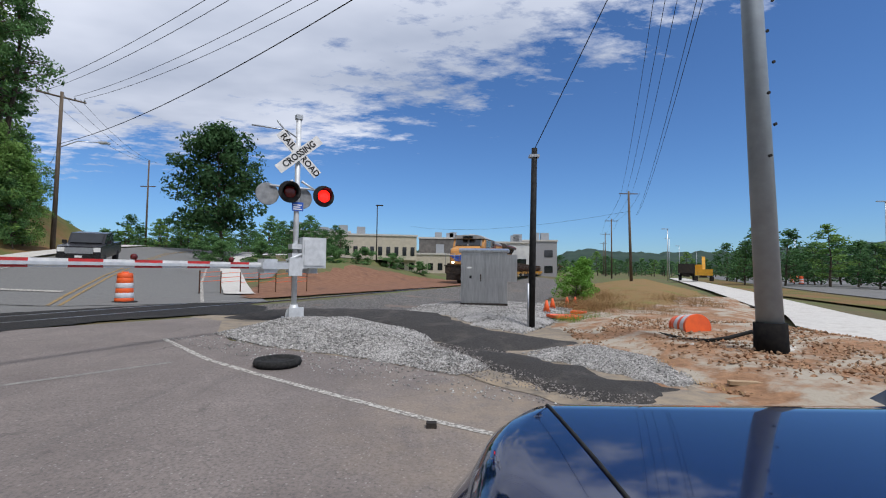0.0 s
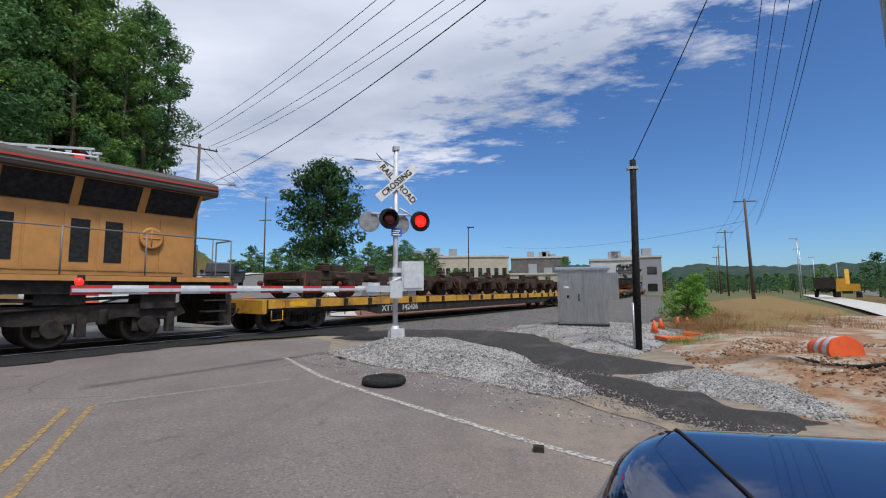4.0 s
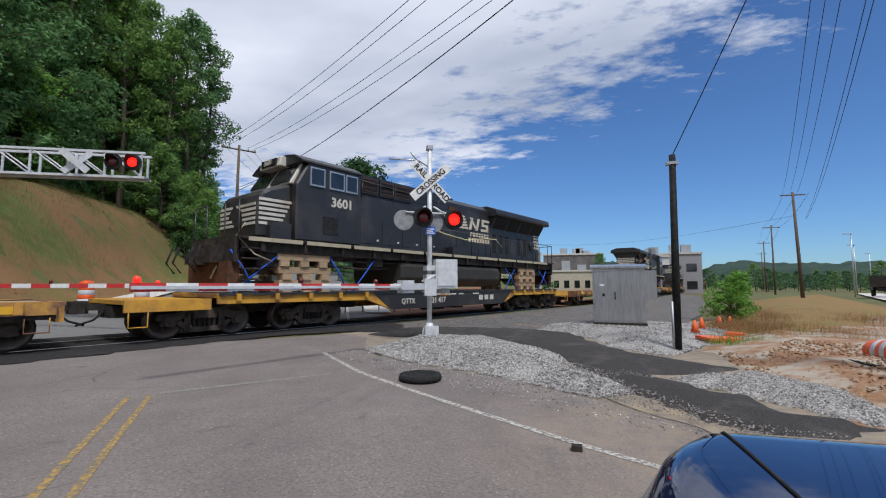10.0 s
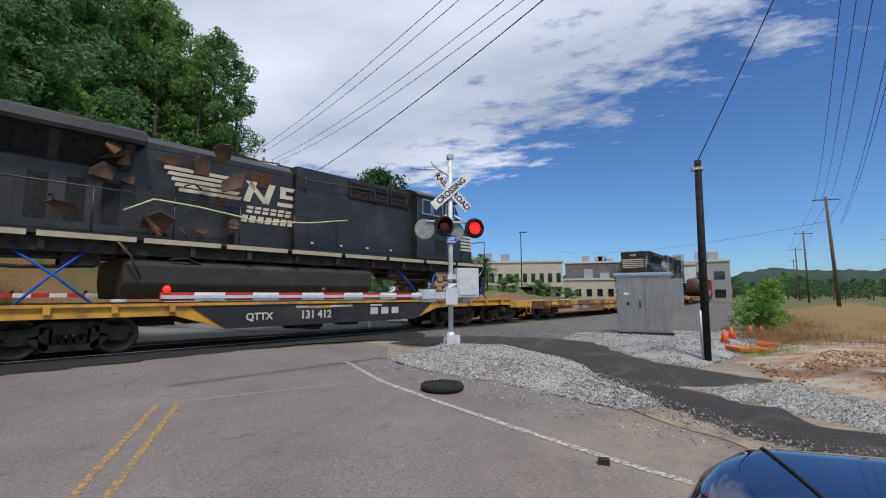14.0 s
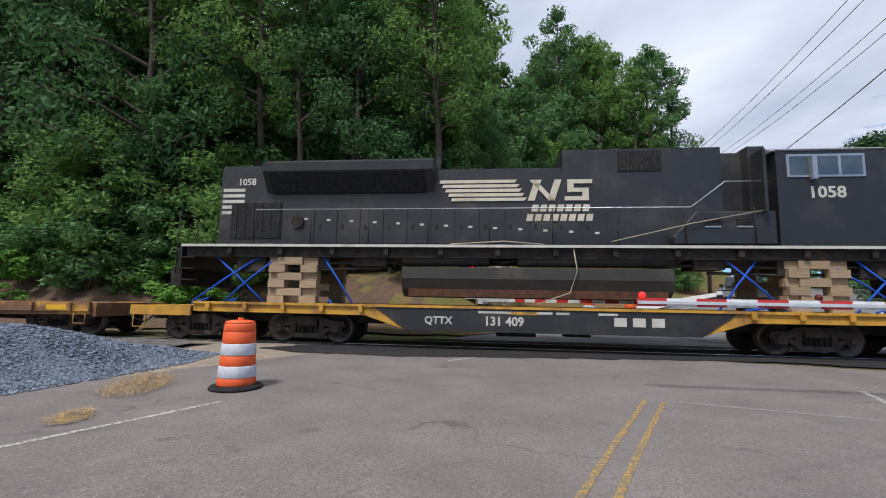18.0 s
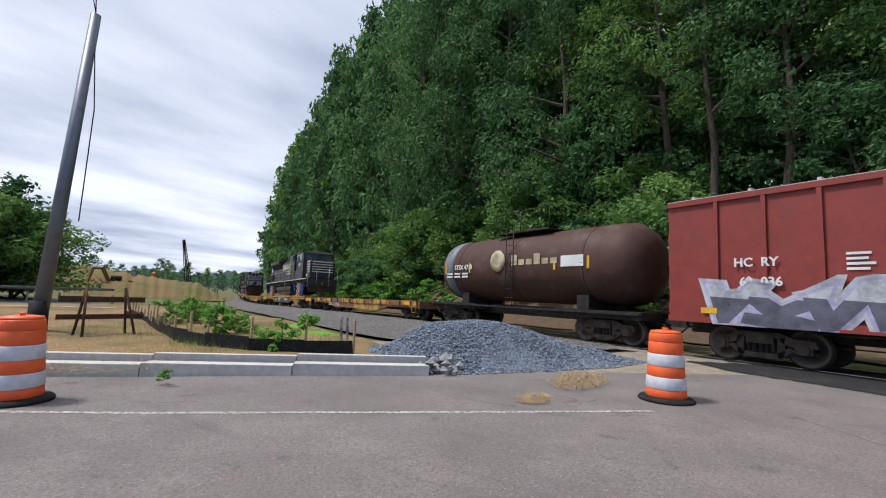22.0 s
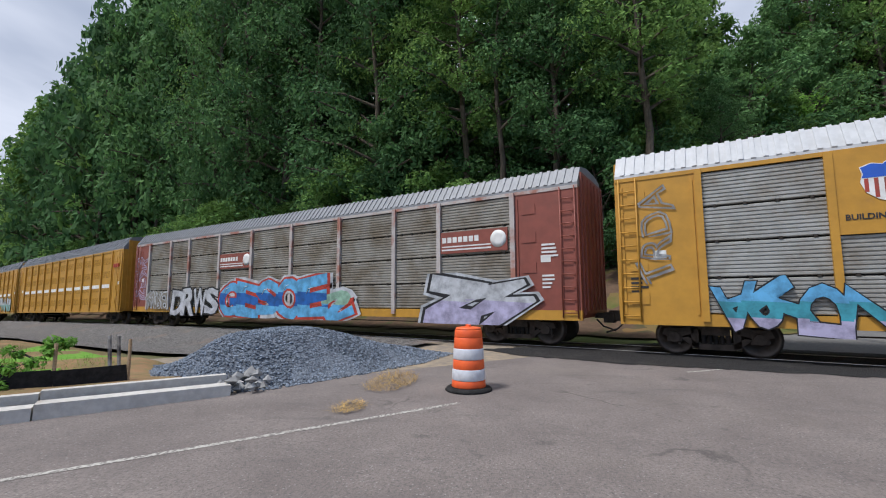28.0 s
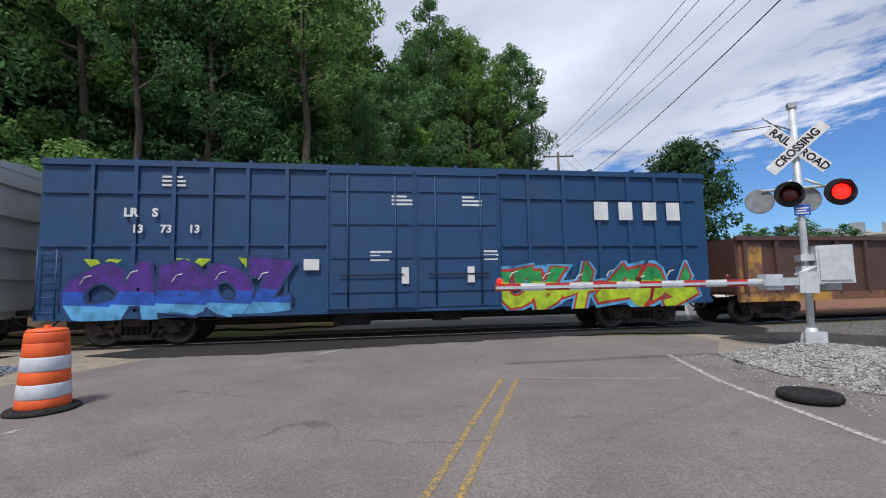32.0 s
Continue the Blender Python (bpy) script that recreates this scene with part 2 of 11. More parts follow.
DIRT = mat("orange clay dirt", (0.33, 0.19, 0.11), (0.21, 0.12, 0.07), 0.95, scale=6, detail=10, bump=1.0, bscale=16, third=(0.36, 0.32, 0.26), tscale=1.1, tlow=0.46, thigh=0.58)
DIRT_BANK = mat("brown graded earth", (0.17, 0.085, 0.052), (0.23, 0.125, 0.08), 0.95, scale=3, detail=8, bump=0.9, bscale=10, third=(0.12, 0.07, 0.05), tscale=0.5)
SANDY = mat("sandy dusty shoulder", (0.3, 0.245, 0.18), (0.2, 0.175, 0.145), 0.95, scale=4, detail=8, bump=0.6, bscale=30, third=(0.36, 0.28, 0.19), tscale=0.9)
GRASS = mat("mown slope grass", (0.08, 0.108, 0.028), (0.135, 0.125, 0.045), 0.95, scale=2.6, detail=10, bump=1.0, bscale=14, third=(0.2, 0.115, 0.055), tscale=0.2, tlow=0.4, thigh=0.62)
FIELD = mat("rough ground", (0.095, 0.088, 0.045), (0.145, 0.112, 0.064), 0.95, scale=2.2, detail=9, bump=0.8, bscale=12, third=(0.1, 0.14, 0.04), tscale=0.07, tlow=0.45, thigh=0.62)
CONCRETE = mat("pale concrete", (0.56, 0.54, 0.5), (0.45, 0.43, 0.4), 0.9, scale=8, detail=7, bump=0.2, third=(0.38, 0.35, 0.31), tscale=1.3)
WHITE_PAINT = mat("white paint", (0.78, 0.78, 0.77), (0.66, 0.66, 0.64), 0.6, scale=5, detail=6)
GALV = mat("galvanised steel", (0.48, 0.5, 0.52), (0.36, 0.38, 0.4), 0.42, 0.75, scale=16, detail=4, third=(0.55, 0.56, 0.56), tscale=3)
ALU = mat("brushed aluminium sheet", (0.56, 0.57, 0.58), (0.42, 0.43, 0.44), 0.3, 0.85, scale=3, detail=6, stretch=(5, 5, 0.6))
SILVER = mat("silver signal paint", (0.62, 0.64, 0.66), (0.5, 0.52, 0.54), 0.5, 0.25, scale=7)
BLACK = mat("matt black paint", (0.012, 0.012, 0.013), (0.03, 0.03, 0.03), 0.7, scale=10)
DARK = mat("dark grimy steel", (0.022, 0.02, 0.019), (0.055, 0.047, 0.041), 0.8, 0.2, scale=5, detail=7, third=(0.085, 0.062, 0.045), tscale=2.0)
RUST = mat("rusty steel", (0.12, 0.055, 0.03), (0.06, 0.034, 0.024), 0.9, 0.1, scale=6, detail=8, bump=0.4)
RAIL = mat("worn rail steel", (0.075, 0.052, 0.042), (0.12, 0.09, 0.075), 0.55, 0.6, scale=5)
RAIL_TOP = mat("polished rail head", (0.5, 0.5, 0.5), (0.35, 0.34, 0.33), 0.3, 1.0, scale=3)
TIE = mat("old oak sleeper", (0.075, 0.055, 0.043), (0.13, 0.1, 0.08), 0.95, scale=5, detail=8, stretch=(1, 6, 1), bump=0.6, rnd=0.3)
TIMBER = mat("rough sawn timber", (0.42, 0.31, 0.2), (0.3, 0.21, 0.13), 0.85, scale=7, stretch=(0.6, 5, 5), detail=6, rnd=0.15, bump=0.3)
WOODPOLE = mat("weathered pole", (0.16, 0.125, 0.095), (0.09, 0.07, 0.055), 0.95, scale=4, stretch=(6, 6, 0.4), detail=7, bump=0.4)
BARK = mat("grey brown bark", (0.13, 0.105, 0.08), (0.06, 0.05, 0.04), 0.95, scale=5, stretch=(3, 3, 0.5), detail=7, bump=0.8)
RUBBER = mat("black rubber", (0.012, 0.012, 0.012), (0.03, 0.03, 0.03), 0.85, scale=15)
GLASS_DARK = mat("dark window glass", (0.01, 0.012, 0.014), (0.02, 0.022, 0.025), 0.06, scale=2, spec=0.8)
RED_REFL = mat("red reflective sheet", (0.55, 0.03, 0.03), (0.4, 0.03, 0.03), 0.5, scale=8)
WHITE_REFL = mat("white reflective sheet", (0.75, 0.75, 0.74), (0.6, 0.6, 0.6), 0.5, scale=8)
ORANGE = mat("orange plastic", (0.85, 0.13, 0.025), (0.72, 0.1, 0.025), 0.5, scale=6, detail=5)
REFL_BAND = mat("grey white reflective band", (0.62, 0.63, 0.66), (0.5, 0.5, 0.53), 0.4, scale=8)
RED_LENS = mat("dim red lens", (0.12, 0.008, 0.008), (0.08, 0.006, 0.006), 0.2, scale=4)
RED_LIT = mat("lit red lens", (0.8, 0.02, 0.01), (0.7, 0.02, 0.01), 0.3, emit=(1.0, 0.012, 0.008), estr=2.2)
HEADLIGHT = mat("lit headlight", (0.9, 0.85, 0.7), (0.9, 0.85, 0.7), 0.3, emit=(1.0, 0.85, 0.55), estr=5.0)
BLUE_SIGN = mat("blue sign sheet", (0.02, 0.1, 0.5), (0.02, 0.09, 0.42), 0.5)

# ---- building helpers ----


def bx(bm, x0, x1, y0, y1, z0, z1, top=0.0):
    """A box; top draws its upper edge in by that much."""
    v = [bm.verts.new(c) for c in ((x0, y0, z0), (x1, y0, z0), (x1, y1, z0), (x0, y1, z0), (x0 + top, y0 + top, z1), (x1 - top, y0 + top, z1), (x1 - top, y1 - top, z1), (x0 + top, y1 - top, z1))]
    for f in ((0, 3, 2, 1), (4, 5, 6, 7), (0, 1, 5, 4), (1, 2, 6, 5), (2, 3, 7, 6), (3, 0, 4, 7)):
        bm.faces.new([v[i] for i in f])
    return v


def cyl(bm, p, q, r0, r1=None, n=12, caps=True):
    """A round bar or cone from p to q."""
    p, q, r1 = Vector(p), Vector(q), r0 if r1 is None else r1
    turn = (q - p).to_track_quat("Z", "Y").to_matrix()
    rings = []
    for c, r in ((p, r0), (q, r1)):
        rings.append([bm.verts.new(c + turn @ Vector((r * math.cos(2 * math.pi * i / n), r * math.sin(2 * math.pi * i / n), 0))) for i in range(n)])
    for i in range(n):
        f = bm.faces.new((rings[0][i], rings[0][(i + 1) % n], rings[1][(i + 1) % n], rings[1][i]))
        f.smooth = n > 6
    if caps:
        bm.faces.new(rings[0][::-1]), bm.faces.new(rings[1])


def tube(bm, pts, r, n=6):
    """One unbroken round bar through points."""
    pts = [Vector(p) for p in pts]
    rings = []
    for i, p in enumerate(pts):
        d = (pts[min(i + 1, len(pts) - 1)] - pts[max(i - 1, 0)]).normalized()
        side = d.cross(Vector((0, 0, 1)) if abs(d.z) < 0.9 else Vector((0, 1, 0))).normalized()
        up = side.cross(d)
        rings.append([bm.verts.new(p + (side * math.cos(2 * math.pi * k / n) + up * math.sin(2 * math.pi * k / n)) * r) for k in range(n)])
    for a, b in zip(rings[:-1], rings[1:]):
        for k in range(n):
            f = bm.faces.new((a[k], a[(k + 1) % n], b[(k + 1) % n], b[k]))
            f.smooth = n > 4
    bm.faces.new(rings[0][::-1]), bm.faces.new(rings[-1])


def prism(bm, pts, y0, y1):
    """A polygon in x and z drawn out along y."""
    a = [bm.verts.new((x, y0, z)) for x, z in pts]
    b = [bm.verts.new((x, y1, z)) for x, z in pts]
    bm.faces.new(a), bm.faces.new(b[::-1])
    for i in range(len(pts)):
        j = (i + 1) % len(pts)
        bm.faces.new((a[j], a[i], b[i], b[j]))


def prism_x(bm, pts, x0, x1):
    """A polygon in y and z drawn out along x."""
    a = [bm.verts.new((x0, y, z)) for y, z in pts]
    b = [bm.verts.new((x1, y, z)) for y, z in pts]
    bm.faces.new(a), bm.faces.new(b[::-1])
    for i in range(len(pts)):
        j = (i + 1) % len(pts)
        bm.faces.new((a[j], a[i], b[i], b[j]))


def lathe(bm, prof, n=20, axis="z", at=(0, 0, 0)):
    """A profile of (radius, height) turned round an axis."""
    at = Vector(at)
    rings = []
    for r, h in prof:
        ring = []
        for i in range(n):
            a = 2 * math.pi * i / n
            c = (r * math.cos(a), r * math.sin(a), h) if axis == "z" else (r * math.cos(a), h, r * math.sin(a)) if axis == "y" else (h, r * math.cos(a), r * math.sin(a))
            ring.append(bm.verts.new(at + Vector(c)))
        rings.append(ring)
    for a, b in zip(rings[:-1], rings[1:]):
        for i in range(n):
            f = bm.faces.new((a[i], a[(i + 1) % n], b[(i + 1) % n], b[i]))
            f.smooth = True
    bm.faces.new(rings[0][::-1]), bm.faces.new(rings[-1])


def finish(name, bm, material, bevel=0.0):
    if bevel:
        bmesh.ops.bevel(bm, geom=[e for e in bm.edges if len(e.link_faces) == 2 and e.calc_face_angle(0) > 0.6], offset=bevel, segments=1, affect="EDGES", clamp_overlap=True)
    bmesh.ops.recalc_face_normals(bm, faces=bm.faces)
    me = bpy.data.meshes.new(name)
    bm.to_mesh(me)
    bm.free()
    me.materials.append(material)
    return me


SPLIT = set("spare_bogie dangling_gear headlight notice_bar stencil_bar shield_bar end_sill traction_gear windscreen ditch_light nose_stripe tail_stripe steps sill platform_side motor_bracket leg rail brake_gear underframe number_panel white_stripe maker_block name_block shield_bar stencil_plate yellow_panel warning_panel roof_band door_frame concertina end_rail end_door panel_frame strap air_reservoir brake_rod underframe_pipes clamp_bar wiper board_line vent_pair mesh_strand hanging_cable cab_step underframe_gear horn lamp_pair conduit_arm loose_hose body_side".split())


def pieces(bm):
    """The loose pieces of a bmesh, each as a bmesh."""
    bm.verts.ensure_lookup_table()
    seen, out = set(), []
    for v in bm.verts:
        if v.index in seen:
            continue
        todo, isle = [v], []
        seen.add(v.index)
        while todo:
            w = todo.pop()
            isle.append(w)
            for e in w.link_edges:
                o = e.other_vert(w)
                if o.index not in seen:
                    seen.add(o.index)
                    todo.append(o)
        nb = bmesh.new()
        m = {w.index: nb.verts.new(w.co) for w in isle}
        for f in {f for w in isle for f in w.link_faces}:
            g = nb.faces.new([m[w.index] for w in f.verts])
            g.smooth = f.smooth
        out.append(nb)
    return out


def part(name, bm, material, parent, label="", bevel=0.0, at=None):
    """One mesh under a thing or a part; names in SPLIT become one mesh for each loose piece."""
    if name in SPLIT and isinstance(bm, bmesh.types.BMesh):
        bm.verts.index_update()
        for b in pieces(bm):
            ob = new(name, finish(name, b, material, bevel))
            ob.parent = parent
            if at is not None:
                ob.matrix_basis = at
            if label:
                ob["label"] = label
        bm.free()
        return ob
    ob = new(name, bm if isinstance(bm, bpy.types.Mesh) else finish(name, bm, material, bevel))
    ob.parent = parent
    if at is not None:
        ob.matrix_basis = at
    if label:
        ob["label"] = label
    return ob


def solid(name, bm, material, label, category, group="", kind="", bevel=0.0, at=None):
    """A thing that is one mesh."""
    ob = new(name, bm if isinstance(bm, bpy.types.Mesh) else finish(name, bm, material, bevel))
    if at is not None:
        ob.matrix_basis = at
    return tagged(ob, label, category, group, kind)


def thing(name, label, category, group="", at=None):
    ob = new(name)
    ob.empty_display_size = 0.3
    if at is not None:
        ob.matrix_basis = at
    return tagged(ob, label, category, group)


def boxes(*rows):
    bm = bmesh.new()
    for r in rows:
        bx(bm, *r)
    return bm


def bars(*rows, r=0.02, n=6):
    bm = bmesh.new()
    for pts in rows:
        tube(bm, pts, r, n)
    return bm


LETTERS = {}


def letters(text, size, material, parent, m, name="lettering", squeeze=1.0, depth=0.004, bold=0.0):
    """Raised writing in the built-in font, centred, facing its own z."""
    key = (text, size, squeeze, bold, material.name)
    if key not in LETTERS:
        cu = bpy.data.curves.new(name, "FONT")
        cu.body, cu.size, cu.extrude, cu.offset = text, size, depth, bold
        cu.align_x, cu.align_y, cu.resolution_u = "CENTER", "CENTER", 3
        tmp = bpy.data.objects.new(name, cu)
        me = bpy.data.meshes.new_from_object(tmp)
        bpy.data.objects.remove(tmp), bpy.data.curves.remove(cu)
        for v in me.vertices:
            v.co.x *= squeeze
        me.materials.clear()
        me.materials.append(material)
        LETTERS[key] = me
    ob = new(name, LETTERS[key])
    ob.parent, ob.matrix_basis = parent, m
    return ob


def near_side(x, z, y):
    """Upright on the side of a car that faces the road: reads along +x."""
    return pose(x, y, z, 90, 0, 0)


# ---- the lie of the land ----
H0 = 25.1
N0 = (math.cos(radians(H0)), -math.sin(radians(H0)))
RAIL_Z, NEAR_RAIL, GAUGE = 0.236, 13.27, 1.50


def smooth(a, b, v):
    t = np.clip((np.asarray(v, float) - a) / (b - a), 0, 1)
    return t * t * (3 - 2 * t)


WEST_S = (-460, -260, -120, -90, -60, -50, -40, -30, -20, -10, 0)
WEST_H = (22.0, 18.0, 7.3, 4.6, 2.1, 1.4, 0.55, -0.45, -1.35, -1.45, 0.0)


def fall(s):
    """How far the line has dropped on its way west."""
    return 1.1 * smooth(-14, -90, s)


def heading(s):
    s = np.asarray(s, float)
    west = np.interp(s, WEST_S, WEST_H)
    return H0 + np.where(s < 0, west, -0.127 * np.clip(s, 0, 70))


STEP = 0.25
TRACK_S = np.arange(-460, 460 + STEP / 2, STEP)
_h = np.radians(heading(TRACK_S))
_i0 = len(TRACK_S) // 2
TRACK_X = np.cumsum(np.sin(_h)) * STEP
TRACK_Y = np.cumsum(np.cos(_h)) * STEP
TRACK_X += -N0[0] * (NEAR_RAIL + GAUGE / 2) - TRACK_X[_i0]
TRACK_Y += -N0[1] * (NEAR_RAIL + GAUGE / 2) - TRACK_Y[_i0]


def on_track(s, side=0.0):
    """The plan place s metres along the track's middle (east positive), and that many metres towards the road's near side; with the heading."""
    h = np.radians(np.interp(s, TRACK_S, heading(TRACK_S)))
    x, y = np.interp(s, TRACK_S, TRACK_X), np.interp(s, TRACK_S, TRACK_Y)
    return x + np.cos(h) * side, y - np.sin(h) * side, h


def beside(x, y):
    """For places x, y: metres along the track, and metres from its middle towards the near side."""
    x, y = np.atleast_1d(np.asarray(x, float)), np.atleast_1d(np.asarray(y, float))
    S = TRACK_S[::8]
    X, Y = TRACK_X[::8], TRACK_Y[::8]
    s, q = np.empty(len(x)), np.empty(len(x))
    for i in range(0, len(x), 4000):
        d2 = (x[i:i + 4000, None] - X) ** 2 + (y[i:i + 4000, None] - Y) ** 2
        k = d2.argmin(1)
        h = np.radians(heading(S[k]))
        dx, dy = x[i:i + 4000] - X[k], y[i:i + 4000] - Y[k]
        s[i:i + 4000] = S[k] + dx * np.sin(h) + dy * np.cos(h)
        q[i:i + 4000] = dx * np.cos(h) - dy * np.sin(h)
    return s, q


# the far road's middle line, from the crossing up the hill
ROAD = np.array([(-4.6, 3.6), (-6.9, 6.2), (-11.3, 12.6), (-16.2, 21.5), (-21.0, 31.0), (-26.0, 42.0), (-29.5, 54.0), (-30.0, 74.0), (-24.0, 100.0), (-10.0, 130.0)])
_rl = np.r_[0, np.cumsum(np.hypot(*np.diff(ROAD, axis=0).T))]


def road_at(r):
    return np.interp(r, _rl, ROAD[:, 0]), np.interp(r, _rl, ROAD[:, 1])


def from_road(x, y):
    """Metres along the far road and to its left."""
    R = np.arange(0, _rl[-1], 1.0)
    X, Y = road_at(R)
    x, y = np.atleast_1d(np.asarray(x, float)), np.atleast_1d(np.asarray(y, float))
    r, l = np.empty(len(x)), np.empty(len(x))
    for i in range(0, len(x), 4000):
        d2 = (x[i:i + 4000, None] - X) ** 2 + (y[i:i + 4000, None] - Y) ** 2
        k = np.clip(d2.argmin(1), 1, len(R) - 2)
        tx, ty = X[k + 1] - X[k - 1], Y[k + 1] - Y[k - 1]
        ln = np.hypot(tx, ty)
        dx, dy = x[i:i + 4000] - X[k], y[i:i + 4000] - Y[k]
        r[i:i + 4000] = R[k] + (dx * tx + dy * ty) / ln
        l[i:i + 4000] = (-dx * ty + dy * tx) / ln * -1 * -1
    return r, l


def bumps(x, y, size):
    return np.sin(x / size * 1.3 + 1.7 * np.sin(y / size * 0.7)) * np.cos(y / size * 1.1 + 1.3 * np.sin(x / size * 0.9))


def land(x, y):
    """Height of the bare ground."""
    shape = np.shape(x)
    x, y = np.ravel(np.asarray(x, float)), np.ravel(np.asarray(y, float))
    s, q = beside(x, y)
    r, l = from_road(x, y)
    near = (RAIL_Z - 0.03) * np.clip(1 - (q - 1.5) / 12.5, 0, 1)
    # the sunken verge west of the road, the slight fall to the east
    near = near - 0.35 * smooth(-8, -16, s) * smooth(9, 5.5, q) * smooth(2.4, 4.5, q) + 0.03 * bumps(x, y, 2.5) * smooth(-9, -14, s)
    near = near - 0.25 * smooth(14, 24, s) * smooth(2.3, 5, q)
    w = -q - 2.6
    hill_road = 0.1 * np.clip(w, 0, 34) + 0.03 * np.clip(w - 34, 0, 60)
    road_like = smooth(10, 6.5, np.abs(l))
    # grass slope left of the road, wooded bank along the track
    left = (smooth(5.7, 13.2, l) * 6.9 + smooth(14, 60, l) * 7) * smooth(66, 44, r)
    bank = smooth(0.6, 7.5, w) * (2.6 + 1.2 * smooth(-4, -26, s)) + smooth(6, 40, w) * 9
    gate = smooth(-8, 5, s)
    leftside = hill_road * smooth(16, 4, l) + left * smooth(2.5, 9, w) * gate + bank * (1 - gate)
    leftside = np.maximum(leftside, hill_road * smooth(30, 6, l))
    rightside = np.maximum(smooth(2.0, 8.5, w) * 1.75, hill_road * smooth(-14, -6, l)) + 0.022 * np.clip(w - 9, 0, 120)
    rightside = rightside * smooth(70, 34, s) + 0.3 * smooth(40, 80, s)
    far = np.where(l > 0, leftside, rightside)
    far = far * (1 - road_like) + hill_road * road_like
    far = far * smooth(-0.2, 1.5, w) + RAIL_Z - 0.03
    z = np.where(q > 1.5, near, np.where(w > -0.2, far, RAIL_Z - 0.03))
    z = z + 0.05 * bumps(x, y, 1.7) * smooth(4, 9, w) * (1 - road_like)
    dist = np.hypot(x, y)
    z = (z - fall(s) * smooth(45, 8, np.abs(q))) * smooth(900, 250, dist)
    return z.reshape(shape)


def ground_sheet():
    g = np.r_[np.linspace(-1, 1, 2)]
    core = np.arange(-60, 60.01, 0.8)
    out = 60 * 1.12 ** np.arange(1, 34)
    ax = np.r_[-out[::-1], core, out]
    ay = np.r_[-out[::-1], np.arange(-60, 90.01, 0.8), 90 * 1.12 ** np.arange(1, 30)]
    X, Y = np.meshgrid(ax, ay)
    Z = land(X, Y) - 0.02
    s, q = beside(X.ravel(), Y.ravel())
    nx, ny = len(ax), len(ay)
    verts = np.stack([X.ravel(), Y.ravel(), Z.ravel()], 1)
    i = (np.arange(ny - 1)[:, None] * nx + np.arange(nx - 1)).ravel()
    faces = np.stack([i, i + 1, i + nx + 1, i + nx], 1)
    me = bpy.data.meshes.new("ground")
    me.from_pydata(verts.tolist(), [], faces.tolist())
    me.materials.append(FIELD)
    for p in me.polygons:
        p.use_smooth = True
    return tagged(new("ground", me), "rough grass and bare earth beside the railway", "ground", kind="structure")


def patch(name, poly, material, label, category, lift=0.01, cell=0.8, rise=None, kind="structure", ragged=0.0, seed=1):
    """A plan polygon laid on the land, cut into cells; rise(x, y, edge) lifts it, edge being the distance to its rim."""
    poly = [tuple(p) for p in poly]
    if ragged:
        rng = np.random.default_rng(seed)
        fine = []
        for a, b in zip(poly, poly[1:] + poly[:1]):
            k = max(2, int(math.dist(a, b) / (ragged * 3)))
            for i in range(k):
                t = i / k
                fine.append((a[0] + (b[0] - a[0]) * t + rng.normal(0, ragged), a[1] + (b[1] - a[1]) * t + rng.normal(0, ragged)))
        poly = fine
    bm = bmesh.new()
    f = bm.faces.new([bm.verts.new((x, y, 0)) for x, y in poly])
    bmesh.ops.triangulate(bm, faces=[f])
    P = np.array(poly)
    lo, hi = P.min(0), P.max(0)
    for k in (0, 1):
        for c in np.arange(lo[k] + cell, hi[k], cell):
            co, no = [0, 0, 0], [0, 0, 0]
            co[k], no[k] = c, 1
            bmesh.ops.bisect_plane(bm, geom=bm.verts[:] + bm.edges[:] + bm.faces[:], plane_co=co, plane_no=no)
    V = np.array([v.co[:2] for v in bm.verts])
    Z = land(V[:, 0], V[:, 1]) + lift
    if rise:
        A, B = P, np.roll(P, -1, 0)
        d = B - A
        ln = np.maximum((d ** 2).sum(1), 1e-9)
        t = np.clip(((V[:, None] - A) * d).sum(2) / ln, 0, 1)
        edge = np.hypot(*np.moveaxis(V[:, None] - A - t[..., None] * d, 2, 0)).min(1)
        Z = Z + rise(V[:, 0], V[:, 1], edge) - (lift + 0.04) * (edge < 0.03)
    for v, z in zip(bm.verts, Z):
        v.co.z = z
    for f in bm.faces:
        f.normal_update()
        f.smooth = True
        if f.normal.z < 0:
            f.normal_flip()
    me = bpy.data.meshes.new(name)
    bm.to_mesh(me)
    bm.free()
    me.materials.append(material)
    return tagged(new(name, me), label, category, kind=kind)


